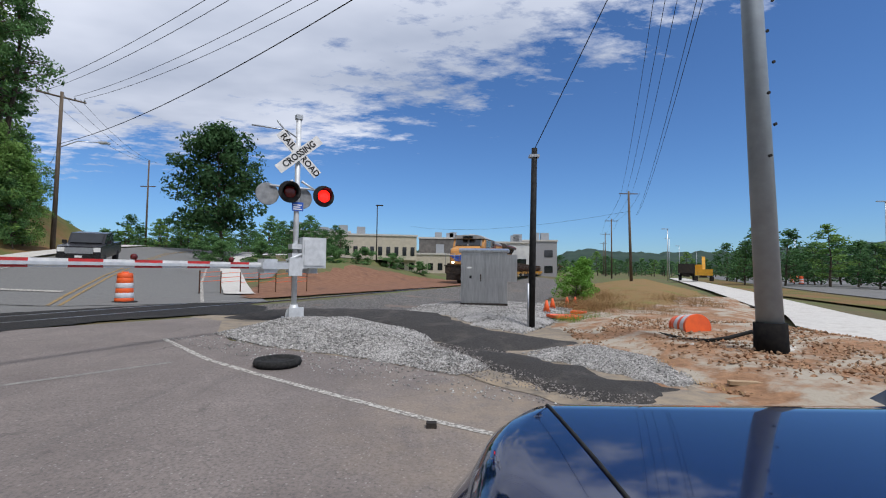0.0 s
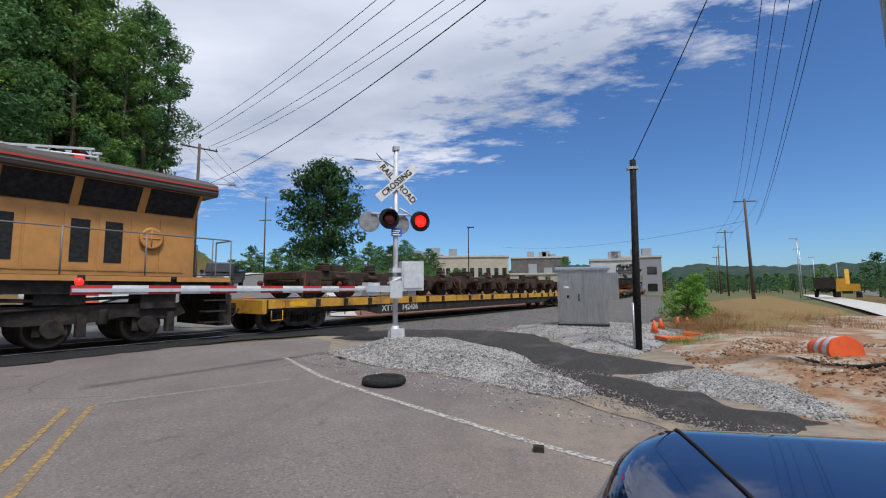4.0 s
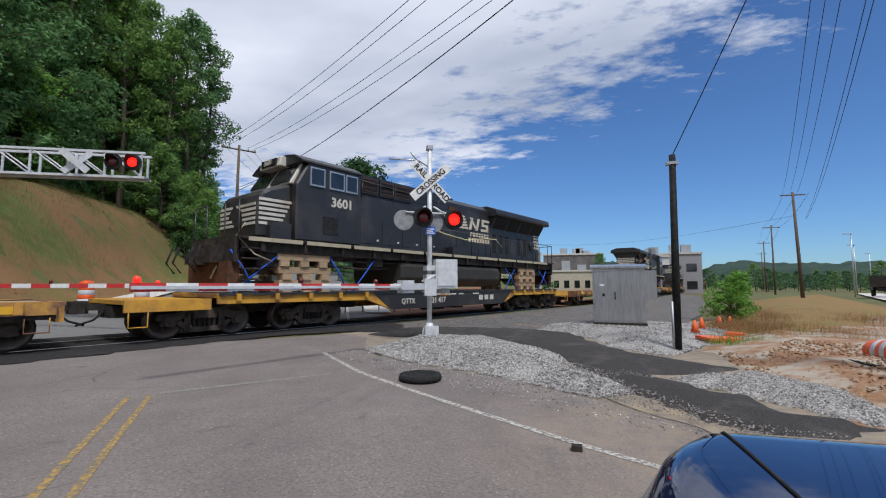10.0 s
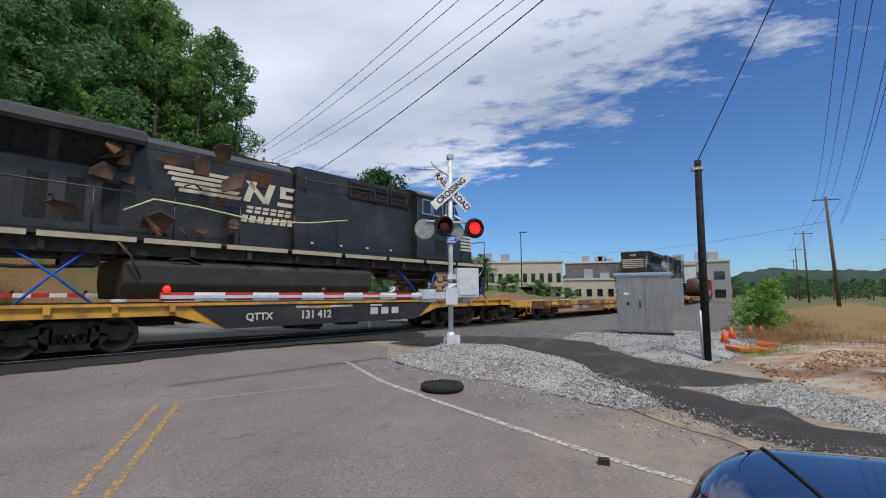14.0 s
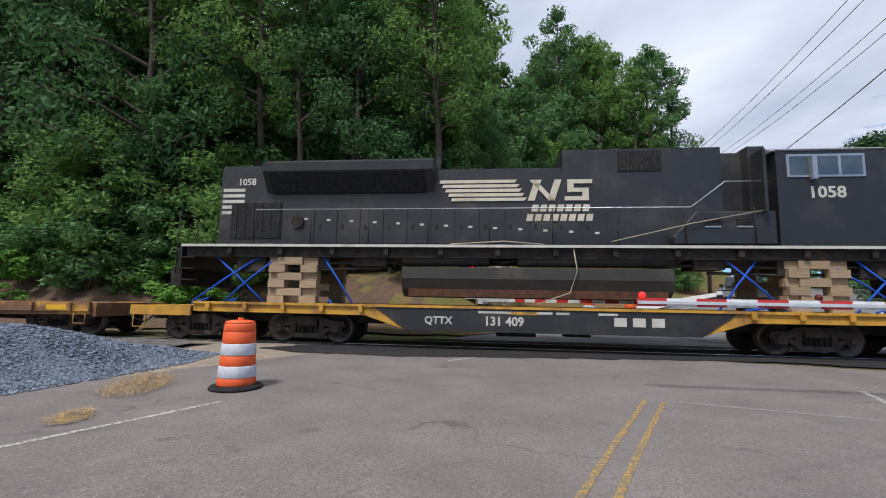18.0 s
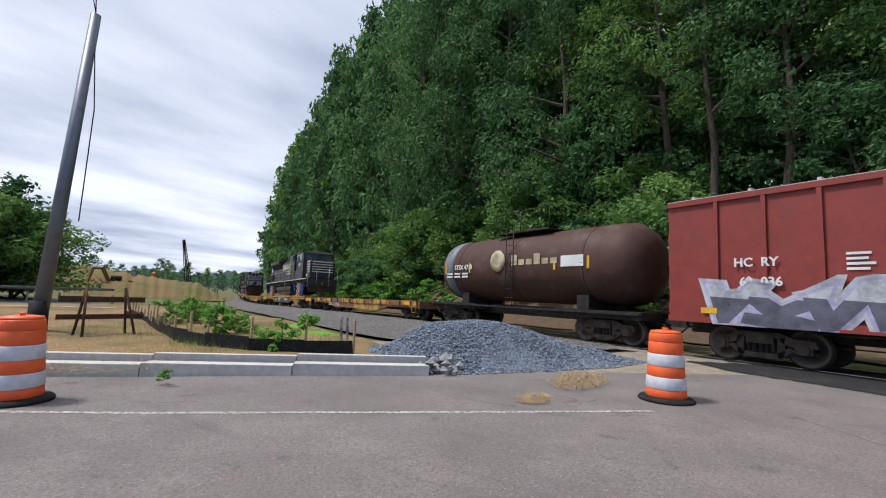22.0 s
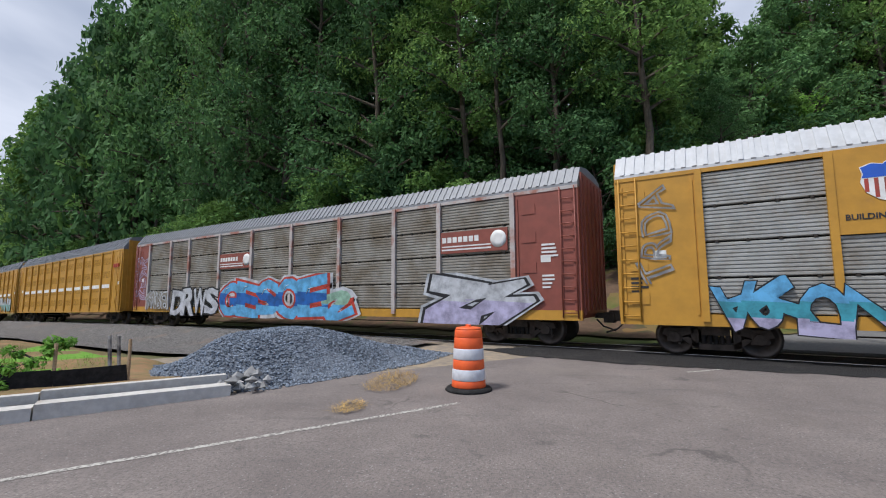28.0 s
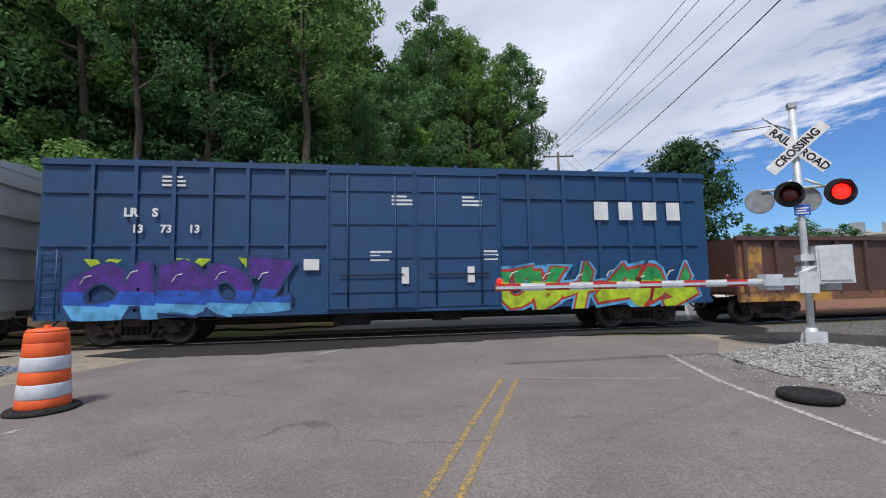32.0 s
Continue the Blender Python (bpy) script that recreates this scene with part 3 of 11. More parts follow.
def strip(name, line, width, material, label, category, lift=0.016, step=0.6, kind="structure", breaks=0.0):
    """A painted line or a ribbon along a plan line."""
    L = np.array(line, float)
    ln = np.r_[0, np.cumsum(np.hypot(*np.diff(L, axis=0).T))]
    k = max(2, int(ln[-1] / step))
    t = np.linspace(0, ln[-1], k + 1)
    x, y = np.interp(t, ln, L[:, 0]), np.interp(t, ln, L[:, 1])
    tx, ty = np.gradient(x), np.gradient(y)
    n = np.hypot(tx, ty)
    rows = []
    for side in (-0.5, -0.17, 0.17, 0.5):
        rows.append((x - ty / n * side * width, y + tx / n * side * width))
    verts, faces = [], []
    for a, b in rows:
        verts += list(zip(a, b, land(a, b) + lift))
    for j in range(3):
        for i in range(k):
            a = j * (k + 1) + i
            faces.append((a, a + 1, a + k + 2, a + k + 1))
    me = bpy.data.meshes.new(name)
    me.from_pydata([tuple(map(float, v)) for v in verts], [], faces)
    me.materials.append(material)
    bm = bmesh.new()
    bm.from_mesh(me)
    for f in bm.faces:
        f.normal_update()
        f.smooth = True
        if f.normal.z < 0:
            f.normal_flip()
    bm.to_mesh(me)
    bm.free()
    return tagged(new(name, me), label, category, kind=kind)


def rock_mesh(name, places, sizes, material, seed):
    """Loose stones as one mesh: knocked-about octahedra."""
    rng = np.random.default_rng(seed)
    base = np.array([(1, 0, 0), (-1, 0, 0), (0, 1, 0), (0, -1, 0), (0, 0, 1), (0, 0, -1)], float)
    tri = np.array([(0, 2, 4), (2, 1, 4), (1, 3, 4), (3, 0, 4), (2, 0, 5), (1, 2, 5), (3, 1, 5), (0, 3, 5)])
    n = len(places)
    v = base[None] * sizes[:, None, None] * rng.uniform(0.6, 1.25, (n, 6, 3)) + rng.normal(0, 0.16, (n, 6, 3)) * sizes[:, None, None]
    a = rng.uniform(0, 6.28, n)
    c, s = np.cos(a)[:, None], np.sin(a)[:, None]
    v = np.stack([v[..., 0] * c - v[..., 1] * s, v[..., 0] * s + v[..., 1] * c, v[..., 2] * 0.8], -1) + places[:, None]
    f = (tri[None] + 6 * np.arange(n)[:, None, None]).reshape(-1, 3)
    me = bpy.data.meshes.new(name)
    me.from_pydata(v.reshape(-1, 3).tolist(), [], f.tolist())
    me.materials.append(material)
    return me


def inside(poly, x, y):
    P = np.array(poly)
    c = np.zeros(len(x), bool)
    for (x0, y0), (x1, y1) in zip(P, np.roll(P, -1, 0)):
        hit = ((y0 > y) != (y1 > y)) & (x < (x1 - x0) * (y - y0) / (y1 - y0 + 1e-12) + x0)
        c ^= hit
    return c


def scatter(poly, count, seed):
    rng = np.random.default_rng(seed)
    P = np.array(poly)
    lo, hi = P.min(0), P.max(0)
    out = []
    got = 0
    while got < count:
        q = rng.uniform(lo, hi, (count * 3, 2))
        q = q[inside(poly, q[:, 0], q[:, 1])]
        out.append(q)
        got += len(q)
    return np.concatenate(out)[:count]


def rim(poly, x, y):
    A = np.array(poly)
    B = np.roll(A, -1, 0)
    d = B - A
    V = np.stack([x, y], 1)
    t = np.clip(((V[:, None] - A) * d).sum(2) / np.maximum((d ** 2).sum(1), 1e-9), 0, 1)
    return np.hypot(*np.moveaxis(V[:, None] - A - t[..., None] * d, 2, 0)).min(1)

# ---- ground, roads, track ----
ground_sheet()
NEAR_ROAD = [(-10.9, 4.6), (-9.4, 8.6), (-6.6, 12.1), (-5.6, 11.6), (-4.9, 10.0), (-4.1, 8.9), (-2.6, 8.1), (-1.2, 7.55), (0.4, 6.6), (1.7, 5.5), (3.4, 4.4), (6.5, 2.4), (14, -1.5), (40, -14), (34, -34), (6, -22), (-1.6, -10.9), (-7.6, -4.9), (-9.6, -3.1), (-12.2, 0.4), (-11.6, 2.4)]
patch("road", NEAR_ROAD, ASPHALT, "worn grey asphalt road running up to the level crossing", "road", lift=0.012, cell=0.7)
CROSS = [(-13.4, -1.2), (-12.3, -0.3), (-11.0, 2.15), (-9.8, 6.2), (-8.1, 11.0), (-6.9, 12.6), (-5.2, 13.1), (-5.9, 15.3), (-8.3, 17.2), (-11.0, 13.6), (-13.4, 9.2), (-15.6, 4.2)]
patch("crossing_strip", CROSS, ASPHALT_NEW, "fresh black asphalt laid between and beside the rails", "road", lift=0.02, cell=0.5, ragged=0.05)


def far_road():
    r = np.concatenate([np.arange(13.0, 60, 1.0), np.arange(60, _rl[-1] - 1, 3.0)])
    x, y = road_at(r)
    tx, ty = np.gradient(x), np.gradient(y)
    n = np.hypot(tx, ty)
    nx, ny = -ty / n, tx / n
    wide = 4.7 + 1.6 * smooth(28, 14, r)
    verts, faces = [], []
    for k in np.linspace(-1, 1, 7):
        a, b = x + nx * wide * k, y + ny * wide * k
        verts += list(zip(a, b, land(a, b) + 0.03))
    m = len(r)
    for j in range(6):
        for i in range(m - 1):
            a = j * m + i
            faces.append((a, a + m, a + m + 1, a + 1))
    me = bpy.data.meshes.new("far_road")
    me.from_pydata([tuple(map(float, v)) for v in verts], [], faces)
    bm = bmesh.new()
    bm.from_mesh(me)
    for f in bm.faces:
        f.normal_update()
        if f.normal.z < 0:
            f.normal_flip()
    bm.to_mesh(me)
    bm.free()
    me.materials.append(ASPHALT_FAR)
    tagged(new("road", me), "grey asphalt road climbing the hill past the crossing", "road", kind="structure")
    for k, w, m_, nm in ((-4.1, 0.12, LINE_WHITE, "white"), (4.1, 0.12, LINE_WHITE, "white"), (-0.14, 0.1, LINE_YELLOW, "yellow"), (0.14, 0.1, LINE_YELLOW, "yellow")):
        strip("road_line", list(zip(x + nx * k, y + ny * k)), w, m_, f"long {nm} line on the climbing road", "road line", lift=0.05, step=1.0)
    for side in (-1, 1):
        k = 5.6 * side
        strip("gutter", list(zip(x[4:] + nx[4:] * k, y[4:] + ny[4:] * k)), 1.3, CONCRETE, "pale concrete kerb strip along the climbing road", "kerb", lift=0.12, step=1.0)
    strip("stop_line", [(x[3] + nx[3] * 0.4, y[3] + ny[3] * 0.4), (x[3] + nx[3] * 5, y[3] + ny[3] * 5)], 0.4, LINE_WHITE, "white stop line before the far gate", "road line", lift=0.052)


far_road()
patch("road_apron", [(-15.4, 4.4), (-13.2, 9.2), (-10.8, 13.5), (-8.8, 16.6), (-10.6, 17.6), (-14.5, 18), (-18.2, 15.2), (-17.6, 11), (-17.0, 7.6)], ASPHALT_FAR, "grey asphalt apron between the crossing and the climbing road", "road", lift=0.016, cell=0.7)
patch("side_lot", [(-13.4, 26.0), (-11.0, 28.5), (-12.6, 38), (-16.5, 44), (-20.5, 45), (-21.0, 38), (-17.0, 28.5)], ASPHALT_FAR, "grey asphalt yard opening off the climbing road", "road", lift=0.04, cell=1.0)
# painted lines on the near road
for dx, dy in ((-0.095, -0.08), (0.095, 0.08)):
    strip("road_line", [(-5.72 + dx, 4.85 + dy), (-4.0 + dx, 2.82 + dy), (-3.2 + dx, 1.9 + dy), (-2.0 + dx, 0.4 + dy), (1.0 + dx, -3.2 + dy), (6 + dx, -9 + dy)], 0.07, LINE_YELLOW, "worn double yellow centre line", "road line")
EDGE = [(-5.35, 8.86), (-3.63, 7.21), (-2.27, 6.24), (-1.19, 5.52), (-0.11, 4.82), (0.65, 4.4), (2.0, 3.7), (6, 1.4)]
strip("road_line", EDGE, 0.095, LINE_WHITE, "worn white edge line curving round the corner", "road line", step=0.3)
strip("stop_line", [(-5.61, 5.04), (-4.05, 6.96)], 0.1, mat("faded paint", (0.26, 0.25, 0.235), (0.17, 0.16, 0.15), 0.9, scale=18), "almost worn away white stop line", "road line")
strip("road_line", [(0.9, -11.0), (-2.46, -6.92), (-4.5, -4.45), (-7.2, -1.2)], 0.085, LINE_WHITE, "worn white edge line along the kerb side", "road line")
strip("road_line", [(-10.1, 3.1), (-10.62, 4.2)], 0.09, LINE_WHITE, "short worn white line at the crossing", "road line")

# rails, sleepers, ballast


def track():
    s = np.r_[np.arange(-300, -60, 4.0), np.arange(-60, 60, 1.0), np.arange(60, 401, 5.0)]
    for side in (GAUGE / 2, -GAUGE / 2):
        me = []
        for prof, m_, nm in (([(-0.07, -0.17), (0.07, -0.17), (0.035, -0.02), (0.036, -0.006), (-0.036, -0.006), (-0.035, -0.02)], RAIL, "rail"), ([(-0.03, -0.012), (0.03, -0.012), (0.026, 0.0), (-0.026, 0.0)], RAIL_TOP, "rail_head")):
            verts, faces = [], []
            k = len(prof)
            for si in s:
                for off, z in prof:
                    x, y, h = on_track(si, side + off)
                    verts.append((float(x), float(y), RAIL_Z - float(fall(si)) + z))
            for i in range(len(s) - 1):
                for j in range(k):
                    a, b = i * k + j, i * k + (j + 1) % k
                    faces.append((a, b, b + k, a + k))
            mesh = bpy.data.meshes.new(nm)
            mesh.from_pydata(verts, [], faces)
            mesh.materials.append(m_)
            me.append(mesh)
        ob = tagged(new("rail", me[0]), "steel running rail, rust brown with a polished head", "rail", "rails of the track", kind="structure")
        part("rail_head", me[1], None, ob)
    # ballast bed
    verts, faces = [], []
    prof = [(-3.6, -0.42), (-1.9, -0.13), (-0.8, -0.12), (0.8, -0.12), (1.9, -0.13), (3.4, -0.45)]
    for si in s:
        for off, z in prof:
            x, y, h = on_track(si, off)
            verts.append((float(x), float(y), RAIL_Z - float(fall(si)) + z))
    k = len(prof)
    for i in range(len(s) - 1):
        for j in range(k - 1):
            a = i * k + j
            faces.append((a + 1, a, a + k, a + k + 1))
    me = bpy.data.meshes.new("ballast")
    me.from_pydata(verts, [], faces)
    me.materials.append(BALLAST)
    tagged(new("ballast_bed", me), "bed of dusty grey brown ballast under the track", "ballast", kind="structure")
    rng = np.random.default_rng(5)
    ss = np.r_[rng.uniform(10.5, 40, 5200), rng.uniform(-42, -8.5, 5200)]
    off = rng.uniform(0.9, 3.3, len(ss))
    off = np.where(rng.random(len(ss)) < 0.25, rng.uniform(-0.6, 0.6, len(ss)), off)
    x, y, h = on_track(ss, off)
    z = RAIL_Z - fall(ss) + np.interp(off, [p[0] for p in prof], [p[1] for p in prof])
    solid("ballast_stones", rock_mesh("ballast_stones", np.stack([x, y, z], 1), rng.uniform(0.025, 0.055, len(ss)), STONES_BALLAST, 3), None, "loose grey brown stones along the track", "ballast", kind="stuff")
    bm = boxes((-0.11, 0.11, -1.3, 1.3, -0.3, -0.105))
    tie = finish("sleeper", bm, TIE, 0.008)
    bed = tagged(new("sleepers"), "row of old oak sleepers under the rails", "sleepers", kind="structure")
    for si in np.r_[np.arange(10.2, 60, 0.56), np.arange(-60, -8.4, 0.56)]:
        x, y, h = on_track(si)
        part("sleeper", tie, None, bed, at=pose(float(x), float(y), RAIL_Z - float(fall(si)) + rng.normal(0, 0.006), 0, 0, 90 - math.degrees(float(h)) + rng.normal(0, 0.6)))


track()
# wide gravel shoulders of the track
along = lambda rows: [tuple(float(c) for c in on_track(a, b)[:2]) for a, b in rows]
patch("ballast_shoulder", along([(9.6, 1.7), (20, 1.7), (32, 1.7), (45, 1.7), (60, 1.7), (85, 1.7), (85, 5.5), (60, 6.5), (45, 8.0), (30, 9.0), (20, 9.5), (12, 6.5), (10.4, 3.5)]), BALLAST, "wide shoulder of grey ballast beside the track", "ballast", lift=0.012, cell=0.9, ragged=0.12)
patch("ballast_shoulder", along([(-8.6, 1.7), (-20, 1.7), (-35, 1.7), (-50, 1.7), (-70, 1.7), (-95, 1.7), (-95, 4.5), (-70, 5.6), (-45, 6.6), (-28, 7.4), (-18, 7.0), (-10, 5.0), (-8.9, 3.4)]), BALLAST, "wide shoulder of grey ballast beside the track", "ballast", lift=0.1, cell=0.9, ragged=0.12)
# gravel, tarmac path and dirt by the signal
patch("dusty_ground", [(-6.8, 12.3), (-5.6, 14.6), (-1, 17), (4, 24), (9, 27), (10, 14), (9, 4), (4, 4.0), (1.5, 5.4), (-3, 8), (-5.2, 10.2)], SANDY, "dusty grey tan ground round the crossing signal", "earth", lift=0.006, cell=0.8, ragged=0.1)
patch("dusty_ground", [(-8.6, -1.2), (-10.9, 4.0), (-13.6, 1.2), (-16.5, -5), (-15, -11), (-10, -10), (-7.2, -5.4)], SANDY, "dusty grey tan ground beside the crossing", "earth", lift=0.006, cell=0.8, ragged=0.1)
PILE = [(-4.75, 9.55), (-4.5, 11.2), (-3.4, 12.0), (-2.08, 12.0), (-0.9, 11.3), (-0.36, 10.16), (-0.1, 9.0), (0.5, 8.0), (1.0, 7.3), (0.2, 6.6), (-1.29, 7.6), (-3.3, 8.4)]
pile_rise = lambda x, y, e: 0.24 * smooth(0, 1.2, e) + 0.03 * bumps(x, y, 0.35) * smooth(0, 0.4, e)
TARPATH = [(-6.2, 12.2), (-5.4, 14.2), (-3.58, 15.2), (-1.12, 15.3), (0.2, 14.2), (0.95, 11.7), (1.9, 10.7), (3.1, 9.8), (2.2, 9.0), (1.31, 8.4), (2.6, 6.9), (3.3, 6.3), (2.3, 5.3), (1.6, 5.5), (0.5, 7.3), (-0.1, 8.4), (-0.6, 10.4), (-1.6, 12.0), (-3.0, 12.8), (-4.6, 12.0)]
TARMAC = mat("crumbling tarmac", (0.03, 0.029, 0.029), (0.075, 0.07, 0.067), 0.95, scale=55, detail=6, bump=1.0, bscale=70, third=(0.11, 0.1, 0.09), tscale=1.4, tlow=0.52, thigh=0.72)
patch("tarmac_path", TARPATH, TARMAC, "rough black tarmac ramp laid round the signal", "path", lift=0.03, cell=0.3, ragged=0.14, rise=lambda x, y, e: 0.12 * smooth(0, 0.9, e) + 0.02 * bumps(x, y, 0.5))
patch("dirt_verge", [(0.3, 6.7), (0.8, 7.2), (2.0, 6.2), (3.6, 6.3), (5.0, 4.2), (6.4, 2.7), (3.4, 4.1), (1.7, 5.2)], SANDY, "sandy dusty shoulder beside the road", "verge", lift=0.02, cell=0.4, ragged=0.07)
patch("clay_ground", [(2.3, 9.2), (3.3, 6.3), (2.4, 5.3), (5.2, 3.6), (12, 4.4), (9.4, 9.0), (9.2, 12.0), (12.0, 16.4), (20, 30), (9, 26), (4.6, 16), (2.9, 12.4), (3.0, 10.2)], DIRT, "churned orange clay with straw and rubble", "earth", lift=0.015, cell=0.5, ragged=0.12, rise=lambda x, y, e: 0.05 * bumps(x, y, 0.8) * smooth(0, 0.8, e) + 0.03 * bumps(x, y, 0.31) * smooth(0, 0.5, e) + 0.22 * smooth(3.2, 4.6, x) * smooth(0, 1.3, e) + 0.1 * smooth(5.5, 8.5, x))
CABPAD = [(-1.3, 15.4), (0.2, 14.2), (1.0, 11.7), (1.95, 10.75), (2.9, 12.4), (4.4, 15.5), (6.0, 20), (2.5, 21), (-0.6, 18.6)]
patch("gravel_pad", CABPAD, GRAVEL, "pale gravel pad round the signal cabinet", "gravel", lift=0.02, cell=0.4, ragged=0.1, rise=lambda x, y, e: 0.2 * smooth(0, 1.5, e) + 0.02 * bumps(x, y, 0.4) * smooth(0, 0.3, e))
LOWPAD = [(2.0, 8.9), (3.1, 9.6), (4.0, 8.3), (3.9, 6.6), (3.2, 6.25), (2.6, 6.95), (1.4, 8.35)]
patch("gravel_patch", LOWPAD, GRAVEL, "pale gravel beside the tarmac ramp", "gravel", lift=0.035, cell=0.3, ragged=0.08, rise=lambda x, y, e: 0.07 * smooth(0, 0.6, e))
patch("gravel_mound", PILE, GRAVEL, "low mound of pale gravel under the crossing signal", "gravel", lift=0.03, cell=0.3, ragged=0.08, rise=pile_rise)
ROADSIDE = [(5.4, 5.5), (5.2, 3.6), (7, 2.4), (12, 2), (12, 6.5), (8.4, 8.2), (6.8, 7.0)]
patch("gravel_verge", ROADSIDE, GRAVEL, "stony grey verge at the foot of the steel pole", "gravel", lift=0.06, cell=0.4, ragged=0.1, rise=lambda x, y, e: 0.2 * smooth(0, 1, e))


def strew(name, poly, count, lo, hi, material, lift, rise, label, seed):
    q = scatter(poly, count, seed)
    x, y = q[:, 0], q[:, 1]
    z = land(x, y) + lift + rise(x, y, rim(poly, x, y))
    size = np.random.default_rng(seed).uniform(lo, hi, count)
    solid(name, rock_mesh(name, np.stack([x, y, z + size * 0.2], 1), size, material, seed + 1), None, label, "gravel", kind="stuff")


strew("gravel_stones", PILE, 15000, 0.01, 0.026, STONES, 0.03, pile_rise, "loose pale stones on the gravel mound", 11)
strew("pad_stones", CABPAD, 9000, 0.012, 0.03, STONES, 0.02, lambda x, y, e: 0.2 * smooth(0, 1.5, e), "loose pale stones round the cabinet", 12)
strew("patch_stones", LOWPAD, 4500, 0.008, 0.02, STONES, 0.035, lambda x, y, e: 0.07 * smooth(0, 0.6, e), "loose pale stones by the ramp", 13)
strew("verge_stones", ROADSIDE, 3200, 0.012, 0.05, STONES, 0.06, lambda x, y, e: 0.2 * smooth(0, 1, e), "loose grey stones on the verge", 14)
strew("clay_clods", [(3.0, 9.6), (3.6, 6.2), (5.2, 3.9), (9.4, 6.5), (9.2, 12.0), (5.0, 15), (3.1, 12.0)], 4200, 0.008, 0.045, mat("clay clods", (0.24, 0.125, 0.07), (0.33, 0.23, 0.15), 0.95, scale=5, island=0.4), 0.03, lambda x, y, e: 0.22 * smooth(3.2, 4.6, x) * smooth(0, 1.3, e) + 0.1 * smooth(5.5, 8.5, x), "broken clods of orange clay", 15)
strew("tarmac_crumbs", [(-5.4, 8.9), (-4.6, 9.6), (-3.2, 8.3), (-1.2, 7.5), (0.4, 6.4), (1.8, 5.2), (0.0, 5.7), (-3.0, 7.3)], 700, 0.008, 0.022, STONES, 0.015, lambda x, y, e: 0 * x, "scattered grit along the road's edge", 16)
strew("spilled_stones", [(-0.6, 9.2), (0.9, 8.6), (1.6, 7.4), (2.6, 5.6), (1.9, 5.2), (0.4, 6.4), (-0.6, 7.4)], 2600, 0.006, 0.018, STONES_BALLAST, 0.1, lambda x, y, e: 0 * x - 0.03, "pale stones spilled over the tarmac ramp", 18)
# the blue grey stone heap west of the road
HEAP = [(-7.2, -5.6), (-7.9, -7.6), (-9.6, -8.8), (-12.2, -8.0), (-13.8, -5.8), (-13.7, -3.6), (-12.4, -1.9), (-10.8, -2.4), (-9.0, -3.6), (-7.8, -4.5)]
heap_rise = lambda x, y, e: 0.85 * smooth(0, 2.3, np.minimum(e, 2.3)) * (0.55 + 0.45 * smooth(3.2, 0.6, np.hypot(x + 9.9, y + 6.0))) + 0.04 * bumps(x, y, 0.5) * smooth(0, 0.4, e)
patch("gravel_heap", HEAP, GRAVEL_BLUE, "heap of blue grey crushed stone beside the road", "gravel heap", lift=0.02, cell=0.3, ragged=0.1, rise=heap_rise, kind="")
strew("heap_stones", HEAP, 15000, 0.016, 0.036, STONES_BLUE, 0.02, heap_rise, "loose blue grey stones on the heap", 17)
VERGE_W = [(-7.6, -5.2), (-2.0, -11.0), (6, -22), (-6, -40), (-20, -40), (-13.5, -14), (-10.5, -9)]
patch("verge", VERGE_W, mat("straw covered clay", (0.29, 0.165, 0.09), (0.21, 0.165, 0.08), 0.95, scale=3.5, detail=9, bump=1.0, bscale=20, third=(0.15, 0.115, 0.055), tscale=0.22, tlow=0.46, thigh=0.6), "straw covered orange clay behind the kerb", "earth", lift=0.03, cell=0.7, ragged=0.1, rise=lambda x, y, e: 0.12 * smooth(0, 0.5, e) + 0.05 * bumps(x, y, 1.3))
patch("green_patch", [(-8.4, -9.6), (-10.4, -10.2), (-12.2, -14.5), (-9.6, -13.0), (-7.6, -11.2)], mat("fresh sown grass", (0.1, 0.26, 0.03), (0.16, 0.3, 0.05), 0.95, scale=6, bump=0.8), "bright fresh grass beside the silt fence", "grass", lift=0.16, cell=0.6, ragged=0.2)
patch("slope_grass", [(-16.2, 5.6), (-16.9, 9.4), (-21.8, 18.6), (-26.7, 28.4), (-31.7, 39.6), (-35.6, 52.8), (-60, 62), (-75, 40), (-55, 14), (-34, 3), (-24, 0), (-18.5, 2.6)], GRASS, "mown green and rust brown grass slope above the road", "grass", lift=0.05, cell=1.2, ragged=0.25)
patch("earth_bank", [(-8.0, 18.4), (-6.6, 20.0), (0, 33), (6, 47), (0, 52), (-8, 41), (-10.6, 28), (-9.4, 21)], DIRT_BANK, "graded brown earth bank beside the track", "earth", lift=0.06, cell=0.9, ragged=0.2)
patch("bank_soil", along([(-3, -3.1), (-10, -3.1), (-30, -3.1), (-60, -3.1), (-95, -3.1), (-95, -17), (-60, -17), (-30, -17), (-10, -16), (-5, -13)]), mat("leaf litter soil", (0.09, 0.06, 0.042), (0.14, 0.09, 0.06), 0.95, scale=3, detail=8, bump=0.9, third=(0.06, 0.08, 0.03), tscale=0.7), "bare brown bank under the trees beside the track", "earth", lift=0.06, cell=1.2, ragged=0.25)


